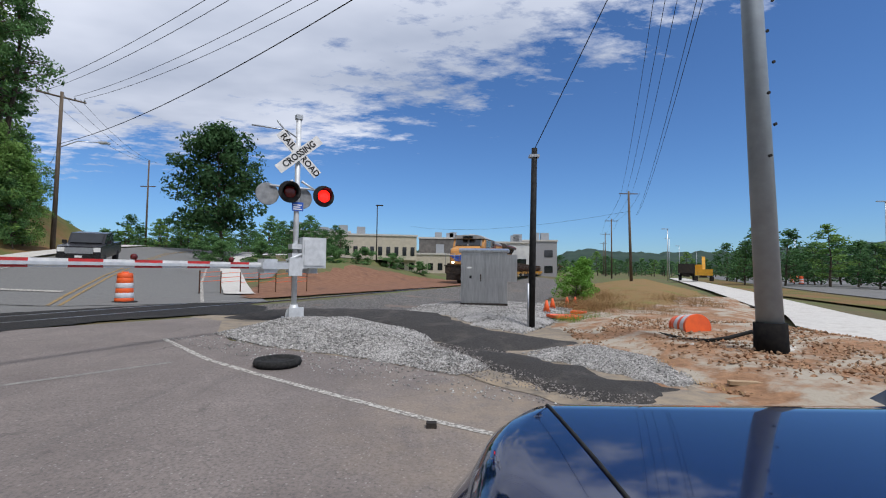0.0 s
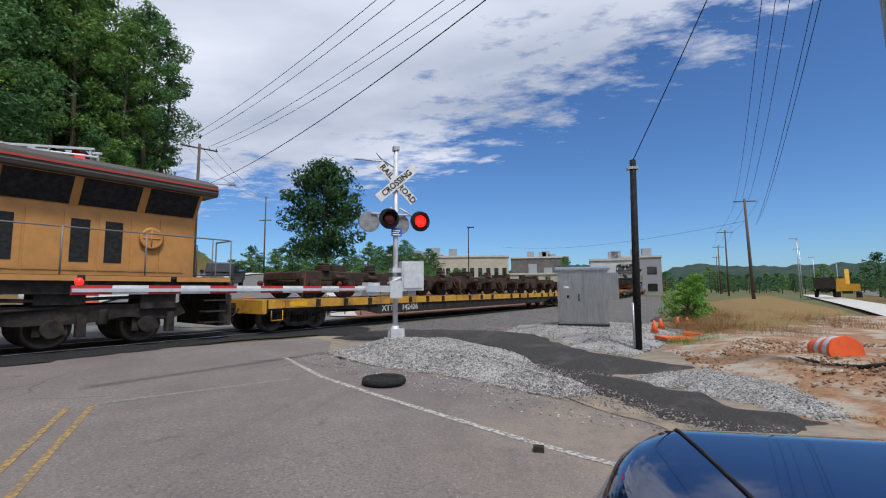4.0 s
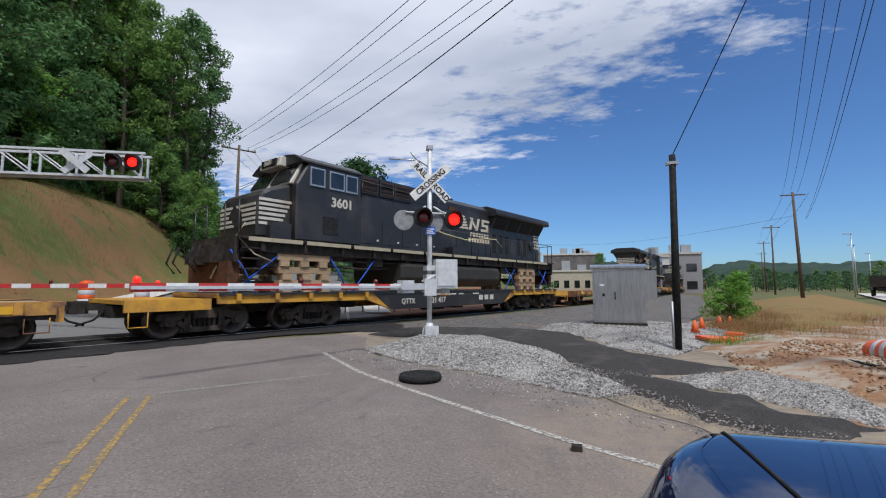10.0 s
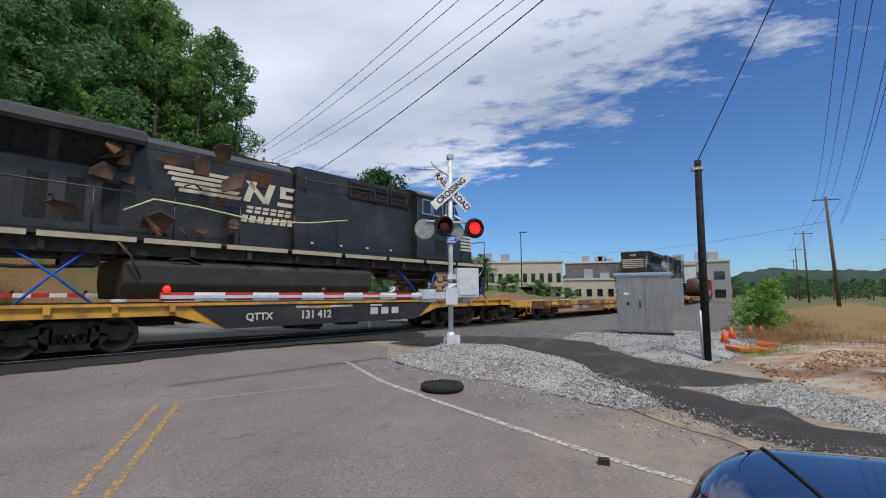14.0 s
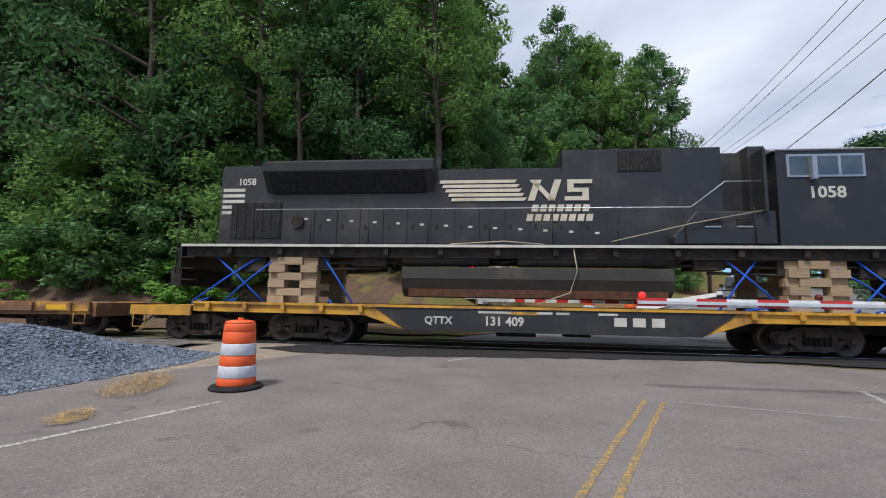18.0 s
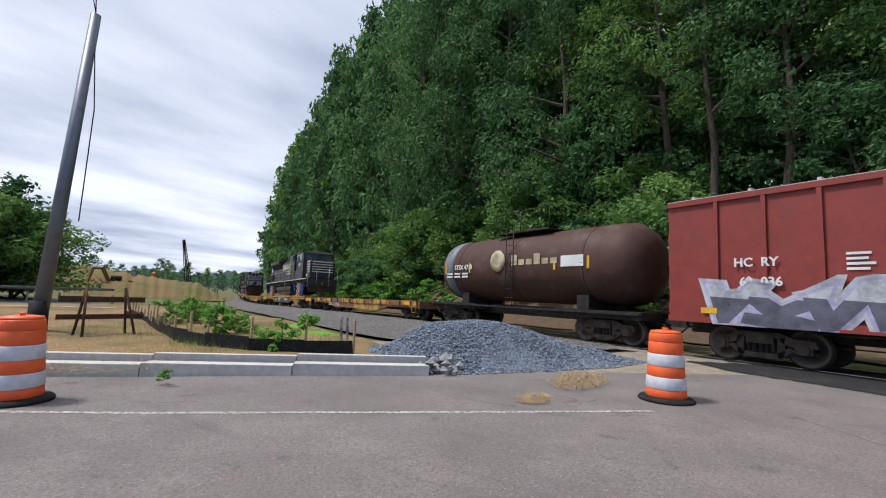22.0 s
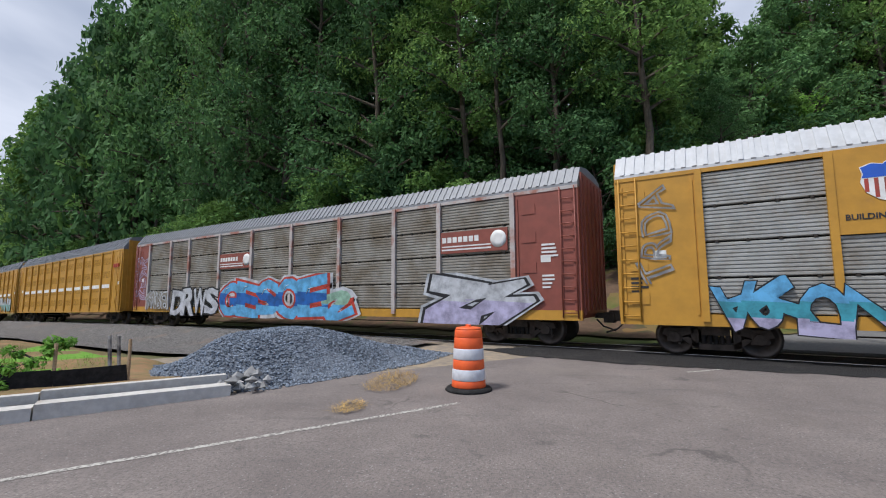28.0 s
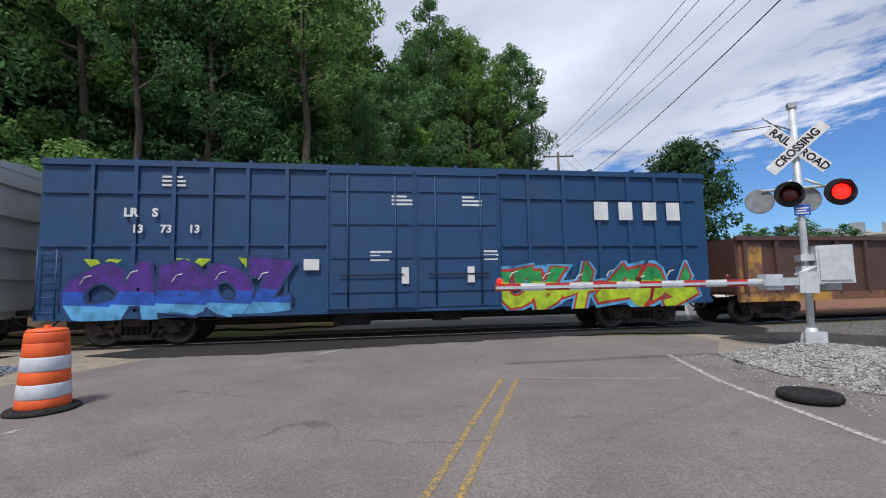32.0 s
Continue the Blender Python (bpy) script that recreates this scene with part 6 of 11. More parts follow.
def black_loco(u0, u1, nose, label, number, lift=2.9):
    """A six-axle diesel without its bogies, blocked up on timber. nose -1: cab to the west, 1: to the east."""
    car, hl = car_thing("locomotive", label, u0, u1, u1 - u0 - 8, "locomotive")
    L = u1 - u0
    Lk = L - 0.6
    F = lambda k: nose * (L / 2 - 0.6 - k)  # k counts from the cab's old front line; the nose reaches before it

    def B(k0, k1, y0, y1, z0, z1):
        x0, x1 = sorted((F(k0), F(k1)))
        return (x0, x1, y0, y1, z0 + lift, z1 + lift)

    def wedge(name, pts, y0, y1, m_, bevel=0.04, lab=""):
        bm = bmesh.new()
        prism(bm, [(F(k), lift + z) for k, z in pts], y0, y1)
        bmesh.ops.recalc_face_normals(bm, faces=bm.faces[:])
        return part(name, bm, m_, car, lab, bevel)

    hw, T = 1.08, Lk - 2.1
    part("underframe", boxes(B(0.1, Lk - 1.3, -1.42, 1.42, -0.36, -0.07)), DARK, car, bevel=0.02)
    part("walkway", boxes(B(0.0, Lk - 1.2, -1.55, 1.55, -0.07, 0.0)), NSBLACK, car)
    part("walkway_edge", boxes(B(0.0, Lk - 1.2, -1.565, -1.55, -0.07, 0.005)), NSWHITE, car, "worn white walkway edge")
    for k in np.arange(2.0, Lk - 2, 1.6):
        part("bracket", boxes(B(k, k + 0.14, -1.52, -1.3, -0.3, -0.07)), DARK, car)
    wedge("nose", [(0.1, 0.0), (0.1, 1.1), (0.2, 1.7), (0.4, 1.8), (1.7, 1.9), (1.7, 0.0)], -1.22, 1.22, NSBLACK, 0.08)
    part("cab", boxes(B(1.6, 4.3, -1.54, 1.54, 0.0, 2.6)), NSBLACK, car, bevel=0.05)
    bm = bmesh.new()
    prism_x(bm, [(-1.56, lift + 2.56), (-1.2, lift + 2.74), (0, lift + 2.8), (1.2, lift + 2.74), (1.56, lift + 2.56)], min(F(1.45), F(4.4)), max(F(1.45), F(4.4)))
    part("cab_roof", bm, paint("pale dusty roof", (0.2, 0.2, 0.2), dirt=(0.1, 0.1, 0.1)), car)
    w = part("window", boxes(B(2.15, 4.05, -1.565, -1.5, 1.84, 2.46)), GALV, car, "long cab side window in a bright frame", bevel=0.02)
    for k0, k1 in ((2.22, 2.72), (2.8, 3.3), (3.35, 3.98)):
        part("pane", boxes(B(k0, k1, -1.575, -1.52, 1.9, 2.4)), CABGLASS, w)
    part("mirror", boxes(B(3.4, 3.52, -1.72, -1.58, 1.75, 2.35)), GALV, car, bevel=0.02)
    for o in (-1, 1):
        part("windscreen_pane", boxes(B(1.52, 1.6, min(0.15 * o, 1.25 * o), max(0.15 * o, 1.25 * o), 1.95, 2.45)), CABGLASS, car)
    part("number_box", boxes(B(1.48, 1.62, -0.6, 0.6, 2.5, 2.72)), NSBLACK, car, bevel=0.03)
    # cabinets behind the cab, doorway standing open
    part("electrical_cabinet", boxes(B(5.45, 9.8, -hw, hw, 0.0, 2.87)), NSBLACK, car, bevel=0.04)
    part("cab_passage", boxes(B(4.3, 4.75, -hw, hw, 0.0, 2.87), B(4.75, 5.45, -hw + 0.35, hw, 0.0, 2.8)), NSBLACK, car)
    part("open_door", boxes(B(4.62, 4.7, -hw - 0.6, -hw - 0.06, 0.9, 2.6)), NSBLACK, car, "cabinet door standing open")
    part("brake_grille", boxes(B(7.05, 8.25, -hw - 0.02, -hw, 2.2, 2.8)), BLACK, car)
    for i in range(12):
        part("grille_slat", boxes(B(7.1 + i * 0.095, 7.13 + i * 0.095, -hw - 0.035, -hw - 0.02, 2.24, 2.76)), DARK, car)
    wedge("air_box", [(4.35, 0.05), (4.35, 0.95), (6.35, 0.93), (6.95, 0.24), (6.95, 0.05)], -1.5, -hw - 0.05, NSBLACK, 0.02)
    for k in (4.95, 5.75):
        for j in range(4):
            part("louvre", boxes(B(k, k + 0.4, -1.525, -1.49, 0.5 + 0.07 * j, 0.54 + 0.07 * j)), GALV if j == 0 else DARK, car)
    part("engine_hood", boxes(B(9.8, 13.7, -hw, hw, 0.0, 2.2)), NSBLACK, car, bevel=0.04)
    part("engine_roof", boxes(B(9.8, 13.7, -hw + 0.12, hw - 0.12, 2.2, 2.38)), NSBLACK, car, bevel=0.05)
    part("exhaust_stack", boxes(B(11.0, 11.8, -0.3, 0.3, 2.38, 2.56)), DARK, car, bevel=0.03)
    part("radiator_hood", boxes(B(13.7, T, -hw, hw, 0.0, 2.55)), NSBLACK, car, bevel=0.05)
    bm = bmesh.new()
    prism_x(bm, [(-hw, lift + 1.65), (-1.5, lift + 2.25), (-1.52, lift + 2.5), (-1.2, lift + 2.66), (1.2, lift + 2.66), (1.52, lift + 2.5), (1.5, lift + 2.25), (hw, lift + 1.65)], min(F(13.55), F(18.8)), max(F(13.55), F(18.8)))
    part("radiator", bm, NSBLACK, car, bevel=0.02)
    bm = bmesh.new()
    prism_x(bm, [(-hw - 0.04, lift + 1.66), (-1.46, lift + 2.22), (-1.5, lift + 2.2), (-hw - 0.07, lift + 1.63)], min(F(13.8), F(18.6)), max(F(13.8), F(18.6)))
    part("radiator_grille", bm, BLACK, car, "black radiator intake")
    # doors, latches, plates and vents along the hood
    for k in np.arange(8.6, T - 2.4, 0.72):
        part("hood_door", boxes(B(k, k + 0.65, -hw - 0.025, -hw, 0.1, 1.2)), NSBLACK, car, bevel=0.008)
        part("door_latch", boxes(B(k + 0.5, k + 0.58, -hw - 0.05, -hw - 0.025, 0.55, 0.66)), DARK, car)
        part("label_plate", boxes(B(k + 0.2, k + 0.32, -hw - 0.032, -hw - 0.024, 0.2 + 0.9 * ((k * 7) % 1), 0.26 + 0.9 * ((k * 7) % 1))), NSWHITE, car)
    part("rear_vent", boxes(B(T - 2.0, T - 0.35, -hw - 0.03, -hw, 0.25, 1.35)), BLACK, car)
    for j in range(6):
        part("vent_bar", boxes(B(T - 1.95 + 0.28 * j, T - 1.9 + 0.28 * j, -hw - 0.05, -hw - 0.03, 0.25, 1.35)), DARK, car)
    bm = bmesh.new()
    cyl(bm, (F(T - 2.55), -hw - 0.1, lift + 0.75), (F(T - 2.55), -hw - 0.02, lift + 0.75), 0.2, n=14)
    part("fan_cover", bm, DARK, car)
    part("rear_wall", boxes(B(T, T + 0.08, -hw + 0.05, hw - 0.05, 0.0, 2.5)), NSBLACK, car, bevel=0.02)
    # tank, reservoirs, pipes
    bm = bmesh.new()
    prism_x(bm, [(-1.4, lift - 0.62), (-1.45, lift - 0.95), (-1.35, lift - 1.25), (-1.0, lift - 1.47), (1.0, lift - 1.47), (1.35, lift - 1.25), (1.45, lift - 0.95), (1.4, lift - 0.62)], min(F(6.95), F(14.4)), max(F(6.95), F(14.4)))
    part("fuel_tank", bm, NS_SCHEME["tank"], car, "grimy fuel tank with rusty foot", bevel=0.03)
    part("tank_skirt", boxes(B(7.1, 14.2, -1.38, -1.2, -1.46, -1.24)), RUST, car, bevel=0.05)
    for k0, k1 in ((7.0, 11.1), (11.9, 14.4)):
        bm = bmesh.new()
        cyl(bm, (F(k0), -1.15, lift - 0.36), (F(k1), -1.15, lift - 0.36), 0.23, n=18)
        part("air_reservoir", bm, NS_SCHEME["tank"], car)
    for i, (k0, k1, z) in enumerate(((1.5, 6.8, -0.5), (2.2, 6.0, -0.7), (14.6, T - 0.4, -0.48), (15.0, T - 1.5, -0.66), (11.2, 11.8, -0.42))):
        part("pipe", bars([(F(k0), -1.2, lift + z), ((F(k0) + F(k1)) / 2, -1.25, lift + z - 0.06), (F(k1), -1.15, lift + z)], r=0.045), DARK, car)
    for k0, k1, z in ((1.4, 2.3, -0.8), (3.6, 4.3, -0.75), (5.6, 6.4, -0.62), (14.9, 15.9, -0.6), (16.6, 17.3, -0.66), (18.6, 19.5, -0.8)):
        part("underframe_gear", boxes(B(k0, k1, -1.3, -0.5, z, -0.36)), DARK, car, bevel=0.05)
    # handrails
    posts = np.arange(4.9, T, 1.75)
    for k in posts:
        part("stanchion", bars([(F(k), -1.53, lift), (F(k), -1.53, lift + 1.05)], r=0.016), DARK, car)
    part("handrail", bars([(F(4.5), -1.53, lift + 1.75), (F(5.6), -1.53, lift + 1.75), (F(6.5), -1.53, lift + 1.05), (F(posts[-1]), -1.53, lift + 1.05)], r=0.017), GALV, car)
    for k, o in ((-0.15, 1), (Lk - 1.0, -1)):
        for y in (-1.45, -0.6, 0.6, 1.45):
            part("end_post", bars([(F(k), y, lift - 0.9), (F(k), y, lift + 0.95)], r=0.02), DARK if o < 0 else GALV, car)
        part("end_rail", bars([(F(k), -1.45, lift + 0.95), (F(k), -0.6, lift + 0.95)], [(F(k), 0.6, lift + 0.95), (F(k), 1.45, lift + 0.95)], r=0.02), DARK, car)
        part("end_plate", boxes(B(k + 0.02 * o, k + 0.12 * o, -1.4, 1.4, -0.7, 0.0) if o > 0 else B(k - 0.12, k - 0.02, -1.4, 1.4, -0.7, 0.0)), NSBLACK, car, bevel=0.02)
        part("pilot", boxes(B(k - 0.1, k + 0.25, -1.3, 1.3, -1.25, -0.68)), DARK, car, "scuffed dark pilot plate", bevel=0.06)
        for j in range(3):
            part("step", boxes(B(k + 0.1 * o - 0.1, k + 0.1 * o + 0.5 * o - 0.1, -1.5, -1.15, -0.4 - 0.34 * j, -0.37 - 0.34 * j) if o > 0 else B(k - 0.6, k - 0.1, -1.5, -1.15, -0.4 - 0.34 * j, -0.37 - 0.34 * j)), DARK, car)
        part("end_coupler", boxes(B(k - 0.7, k, -0.17, 0.17, -0.65, -0.35) if o > 0 else B(k, k + 0.7, -0.17, 0.17, -0.65, -0.35)), DARK, car, bevel=0.05)
        part("air_hose", bars([(F(k), -0.6, lift - 0.5), (F(k - 0.25 * o), -0.65, lift - 0.95), (F(k - 0.3 * o), -0.5, lift - 1.2)], r=0.03), BLACK, car)
    side = lambda k, z, y: near_side(F(k), lift + z, y)
    # stripes, emblem, figures
    letters(number, 0.42, NSWHITE, car, side(3.1, 1.42, -1.545), bold=0.01, squeeze=1.1)
    letters(number, 0.3, NSWHITE, car, side(T - 0.8, 2.02, -hw - 0.012), bold=0.006)
    letters(number, 0.3, NSWHITE, car, pose(F(T + 0.085), 0, lift + 2.2, 90, 0, -90 if nose > 0 else 90), bold=0.006)
    for j in range(5):
        z = 0.62 + j * 0.24
        part("nose_stripe", boxes(B(0.065, 0.095, -1.0, 1.0, z, z + 0.1)), NSWHITE, car)
        part("nose_stripe", boxes(B(0.13, 1.4 - 0.13 * (4 - j), -1.235, -1.222, z, z + 0.1)), NSWHITE, car)
        part("tail_stripe", boxes(B(T + 0.085, T + 0.1, -hw + 0.12, hw - 0.12, 1.0 + j * 0.18, 1.1 + j * 0.18)), NSWHITE, car)
        part("tail_stripe", boxes(B(T - 0.75, T - 0.02, -hw - 0.014, -hw - 0.001, 1.0 + j * 0.18, 1.1 + j * 0.18)), NSWHITE, car)
    cream = paint("cream emblem", (0.6, 0.54, 0.42), dirt=(0.35, 0.22, 0.12))
    horse_emblem(car, -2.5, lift, -hw - 0.028, cream, 2.5)
    part("builder_plate", boxes(B(1.05, 1.3, -1.25, -1.222, 0.2, 0.48)), WHITE_PAINT, car)
    part("warning_plate", boxes(B(0.65, 0.95, -1.25, -1.222, 0.22, 0.46)), paint("amber sheet", (0.6, 0.25, 0.04)), car)
    # timber cribs, straps and hoses
    deck = 1.17
    for k in (3.4, Lk - 4.7):
        for tier in range(6):
            h = (lift - 0.36 - deck) / 6
            zt = deck + tier * h
            for j in range(2):
                for yy in ((-1.45, -1.15), (0.9, 1.2)):
                    xx = F(k) - 0.72 + j * 0.98 + (0.2 if tier % 2 else 0)
                    if tier % 2:
                        part("crib_timber", boxes((F(k) - 0.75 + 0.02 * j, F(k) + 0.75, yy[0] + 0.1, yy[1] + 0.1, zt, zt + h - 0.01)) if j == 0 else boxes((F(k) - 0.45, F(k) + 0.3, yy[0] + 0.02, yy[1] - 0.2, zt, zt + h - 0.01)), TIMBER, car, bevel=0.008)
                    else:
                        part("crib_timber", boxes((xx, xx + 0.5, yy[0], yy[1], zt, zt + h - 0.01)), TIMBER, car, bevel=0.008)
    rng = random.Random(int(u0))
    for k0, k1 in ((1.0, 2.4), (2.6, 1.2), (1.3, 3.2), (4.2, 5.6), (5.9, 4.8), (Lk - 1.6, Lk - 3.6), (Lk - 3.9, Lk - 2.2), (Lk - 6.6, Lk - 5.6), (Lk - 2.6, Lk - 4.2)):
        part("strap", bars([(F(k0), -1.45, deck), (F((k0 + k1) / 2), -1.36 - rng.uniform(0, 0.08), (deck + lift) / 2 - 0.15), (F(k1), -1.3, lift - 0.35)], r=0.03, n=5), STRAPBLUE, car, "blue ratchet strap")
    for k in (1.4, 2.2, 5.0, Lk - 2.0, Lk - 3.0, Lk - 5.8):
        part("strap_tail", bars(*[[(F(k) + rng.uniform(-0.3, 0.3), -1.5, deck + 0.03), (F(k) + rng.uniform(-0.3, 0.3), -1.53, deck + 0.12), (F(k) + rng.uniform(-0.35, 0.35), -1.56, deck - 0.05)] for _ in range(1)], r=0.03, n=5), STRAPBLUE, car)
    part("loose_hose", bars([(F(10.4), -1.55, lift + 0.02), (F(11.5), -1.57, lift + 0.1), (F(13.0), -1.55, lift + 0.02)], r=0.018), NSGOLD, car)
    part("loose_hose", bars([(F(9.6), -1.5, lift - 0.05), (F(9.5), -1.52, lift - 0.7), (F(9.7), -1.5, lift - 1.3), (F(10.6), -1.5, deck + 0.1)], r=0.018), NSGOLD, car)
    part("loose_hose", bars([(F(4.7), -1.54, lift + 0.95), (F(6.5), -1.57, lift + 0.6), (F(8.6), -1.55, lift + 0.1)], r=0.014), NSGOLD, car)
    return car


GLYPHS = {}


def glyph(ch, fat, line=0.0):
    """A fat letter of the built-in font: its flat mesh's points and faces; with line, its outline alone, that wide."""
    if (ch, fat, line) not in GLYPHS:
        cu = bpy.data.curves.new("glyph", "FONT")
        cu.body, cu.size, cu.offset, cu.resolution_u = ch, 1.0, fat, 3
        if line:
            cu.fill_mode, cu.bevel_depth, cu.bevel_resolution = "NONE", line, 0
        tmp = bpy.data.objects.new("glyph", cu)
        me = bpy.data.meshes.new_from_object(tmp)
        bpy.data.objects.remove(tmp), bpy.data.curves.remove(cu)
        GLYPHS[(ch, fat, line)] = ([tuple(v.co[:2]) for v in me.vertices], [tuple(p_.vertices) for p_ in me.polygons])
        bpy.data.meshes.remove(me)
    return GLYPHS[(ch, fat, line)]


def graffiti(car, x0, x1, z0, z1, y, fills, edge, seed, text, halo=None, wild=False, shine=None, fat=0.06, line=0.045, hollow=False):
    """A sprayed tag: fat overlapping letters in bands of colour from top to bottom, with outline, halo and glints.
    wild: the letters are turned and mirrored into strokes that spell nothing. hollow: outlines alone."""
    rng = random.Random(seed)
    n = len(text)
    w, h = (x1 - x0) / n, z1 - z0
    layers = [("graffiti_outline", fat + line, edge, 0.004)]
    if halo:
        layers.insert(0, ("graffiti_halo", fat + 2 * line, halo, 0.001))
    for i, ch in enumerate(text):
        base = glyph(ch, fat)[0]
        bx0, bx1 = min(p_[0] for p_ in base), max(p_[0] for p_ in base)
        bz0, bz1 = min(p_[1] for p_ in base), max(p_[1] for p_ in base)
        turn = radians(rng.choice((90, 180, 200, -60, 120)) + rng.uniform(-15, 15)) if wild else radians(rng.uniform(-7, 7))
        flip = -1 if wild and rng.random() < 0.6 else 1
        grow, lift, lean, taper = rng.uniform(0.98, 1.14), rng.uniform(-0.04, 0.05) * h, rng.uniform(-0.1, 0.16), rng.uniform(-0.12, 0.12)
        cx = x0 + w * (i + 0.5)

        def warp(px, pz):
            a, b = flip * ((px - bx0) / (bx1 - bx0) - 0.5), (pz - bz0) / (bz1 - bz0) - 0.5
            a, b = a * math.cos(turn) - b * math.sin(turn), a * math.sin(turn) + b * math.cos(turn)
            b *= 1 + taper * a * 2
            b += 0.04 * math.sin(7 * a + i)
            return cx + (a * 1.16 + lean * b) * w * grow, z0 + h / 2 + lift + b * h * grow * 0.95

        def sheet(f_, off):
            pts, faces = glyph(ch, f_, line if hollow else 0.0)
            bm = bmesh.new()
            vs = [bm.verts.new((q[0], y - off - 0.0006 * (i % 3), q[1])) for q in (warp(*p_) for p_ in pts)]
            for fc in faces:
                if len(set(fc)) > 2:
                    try:
                        bm.faces.new([vs[k] for k in fc])
                    except ValueError:
                        pass
            for bound, low in ((z0 - 0.02, False), (z1 + 0.22, True)):
                bmesh.ops.bisect_plane(bm, geom=bm.verts[:] + bm.edges[:] + bm.faces[:], plane_co=(0, 0, bound), plane_no=(0, 0, 1), clear_outer=low, clear_inner=not low)
            return bm

        if hollow:
            part("graffiti_outline", sheet(fat, 0.004), edge, car)
            continue
        for nm, f_, m_, off in layers:
            part(nm, sheet(f_, off), m_, car)
        k = len(fills)
        for j, m_ in enumerate(fills):
            bm = sheet(fat, 0.0065)
            tilt = (rng.uniform(-0.12, 0.12), 0, 1)
            for bound, keep_low in ((z1 - h * j / k, True), (z1 - h * (j + 1) / k, False)):
                if (j == 0 and keep_low) or (j == k - 1 and not keep_low):
                    continue
                bmesh.ops.bisect_plane(bm, geom=bm.verts[:] + bm.edges[:] + bm.faces[:], plane_co=(cx, 0, bound), plane_no=(0.06, 0, 1), clear_outer=keep_low, clear_inner=not keep_low)
            if bm.faces:
                part("graffiti_fill", bm, m_, car)
            else:
                bm.free()
        if shine:
            q = Vector((cx - 0.26 * w, y - 0.012, z0 + h * rng.uniform(0.62, 0.8)))
            part("graffiti_glint", bars([q, q + Vector((0.09 * w, 0, 0.12 * h)), q + Vector((0.24 * w, 0, 0.15 * h))], r=0.014, n=4), shine, car)


def stencils(car, x, z, y, rows, material, wide=0.7, seed=0):
    rng = random.Random(seed)
    part("stencil_bar", boxes(*[(x, x + wide * rng.uniform(0.45, 1), y - 0.006, y - 0.002, z - j * 0.11, z - j * 0.11 + 0.055) for j in range(rows)]), material, car)


def ladder(car, x, y, z0, z1, material, wide=0.42, axis="x"):
    bm = bmesh.new()
    for k in (0, wide):
        a = (x + k, y, z0) if axis == "x" else (x, y + k, z0)
        b = (x + k, y, z1) if axis == "x" else (x, y + k, z1)
        tube(bm, [a, b], 0.02)
    for z in np.arange(z0 + 0.15, z1, 0.36):
        a = (x, y, z)
        b = (x + wide, y, z) if axis == "x" else (x, y + wide, z)
        tube(bm, [a, b], 0.016)
    part("ladder", bm, material, car)


def box_car(u0, u1, label, body, z0, z1, half, ribs, doors, roof, name="box_car", bogie_in=2.4, smooth_side=False, belts=()):
    car, hl = car_thing(name, label, u0, u1, u1 - u0 - 2 * bogie_in)
    a = hl - 0.35
    part("body", boxes((-a, a, -half, half, z0, z1)), body, car, bevel=0.02)
    bm = bmesh.new()
    prism_x(bm, [(-half - 0.02, z1 - 0.05), (-half - 0.02, z1 + 0.03), (0, z1 + 0.22), (half + 0.02, z1 + 0.03), (half + 0.02, z1 - 0.05)], -a - 0.02, a + 0.02)
    part("roof", bm, roof, car)
    for x in np.arange(-a + 0.7, a, 1.4):
        part("roof_rib", boxes((x - 0.04, x + 0.04, -half, half, z1 + 0.03, z1 + 0.1)), roof, car)
    y = -half
    d0, d1 = doors
    for x in ribs:
        if smooth_side:
            part("panel_seam", boxes((x - 0.012, x + 0.012, y - 0.012, y, z0 + 0.1, z1 - 0.08)), body, car)
        else:
            part("side_post", boxes((x - 0.05, x + 0.05, y - 0.07, y, z0 + 0.05, z1 - 0.06)), body, car, bevel=0.012)
    for b0, b1, zz in belts:
        part("side_belt", boxes((b0, b1, y - 0.05, y, zz - 0.035, zz + 0.035)), body, car)
    part("top_chord", boxes((-a, a, y - 0.075, y, z1 - 0.14, z1)), body, car)
    part("bottom_sill", boxes((-a, a, y - 0.075, y, z0 - 0.03, z0 + 0.13)), body, car)
    part("centre_sill", boxes((-a, a, -0.35, 0.35, z0 - 0.35, z0)), DARK, car)
    part("brake_gear", boxes((-2.2, -1.2, -1.2, -0.6, z0 - 0.4, z0 - 0.05), (0.6, 1.4, -1.1, -0.6, z0 - 0.35, z0 - 0.05)), DARK, car, bevel=0.05)
    part("brake_rod", bars([(-a + 3, -1.2, z0 - 0.12), (a - 3, -1.2, z0 - 0.12)], [(-a + 2, -0.6, 0.55), (a - 2, -0.6, 0.55)], r=0.02), DARK, car)
    for o in (-1, 1):
        for j in range(5):
            zz = z0 + 0.35 + j * (z1 - z0 - 0.7) / 4
            e0, e1 = sorted((o * a, o * (a + 0.09)))
            part("end_rib", boxes((e0, e1, -half + 0.12, half - 0.12, zz - 0.14, zz + 0.14)), body, car, bevel=0.04)
    couplers(car, -a, a)
    for x in (-hl + bogie_in, hl - bogie_in):
        bogie(car, x)
    return car, a, y


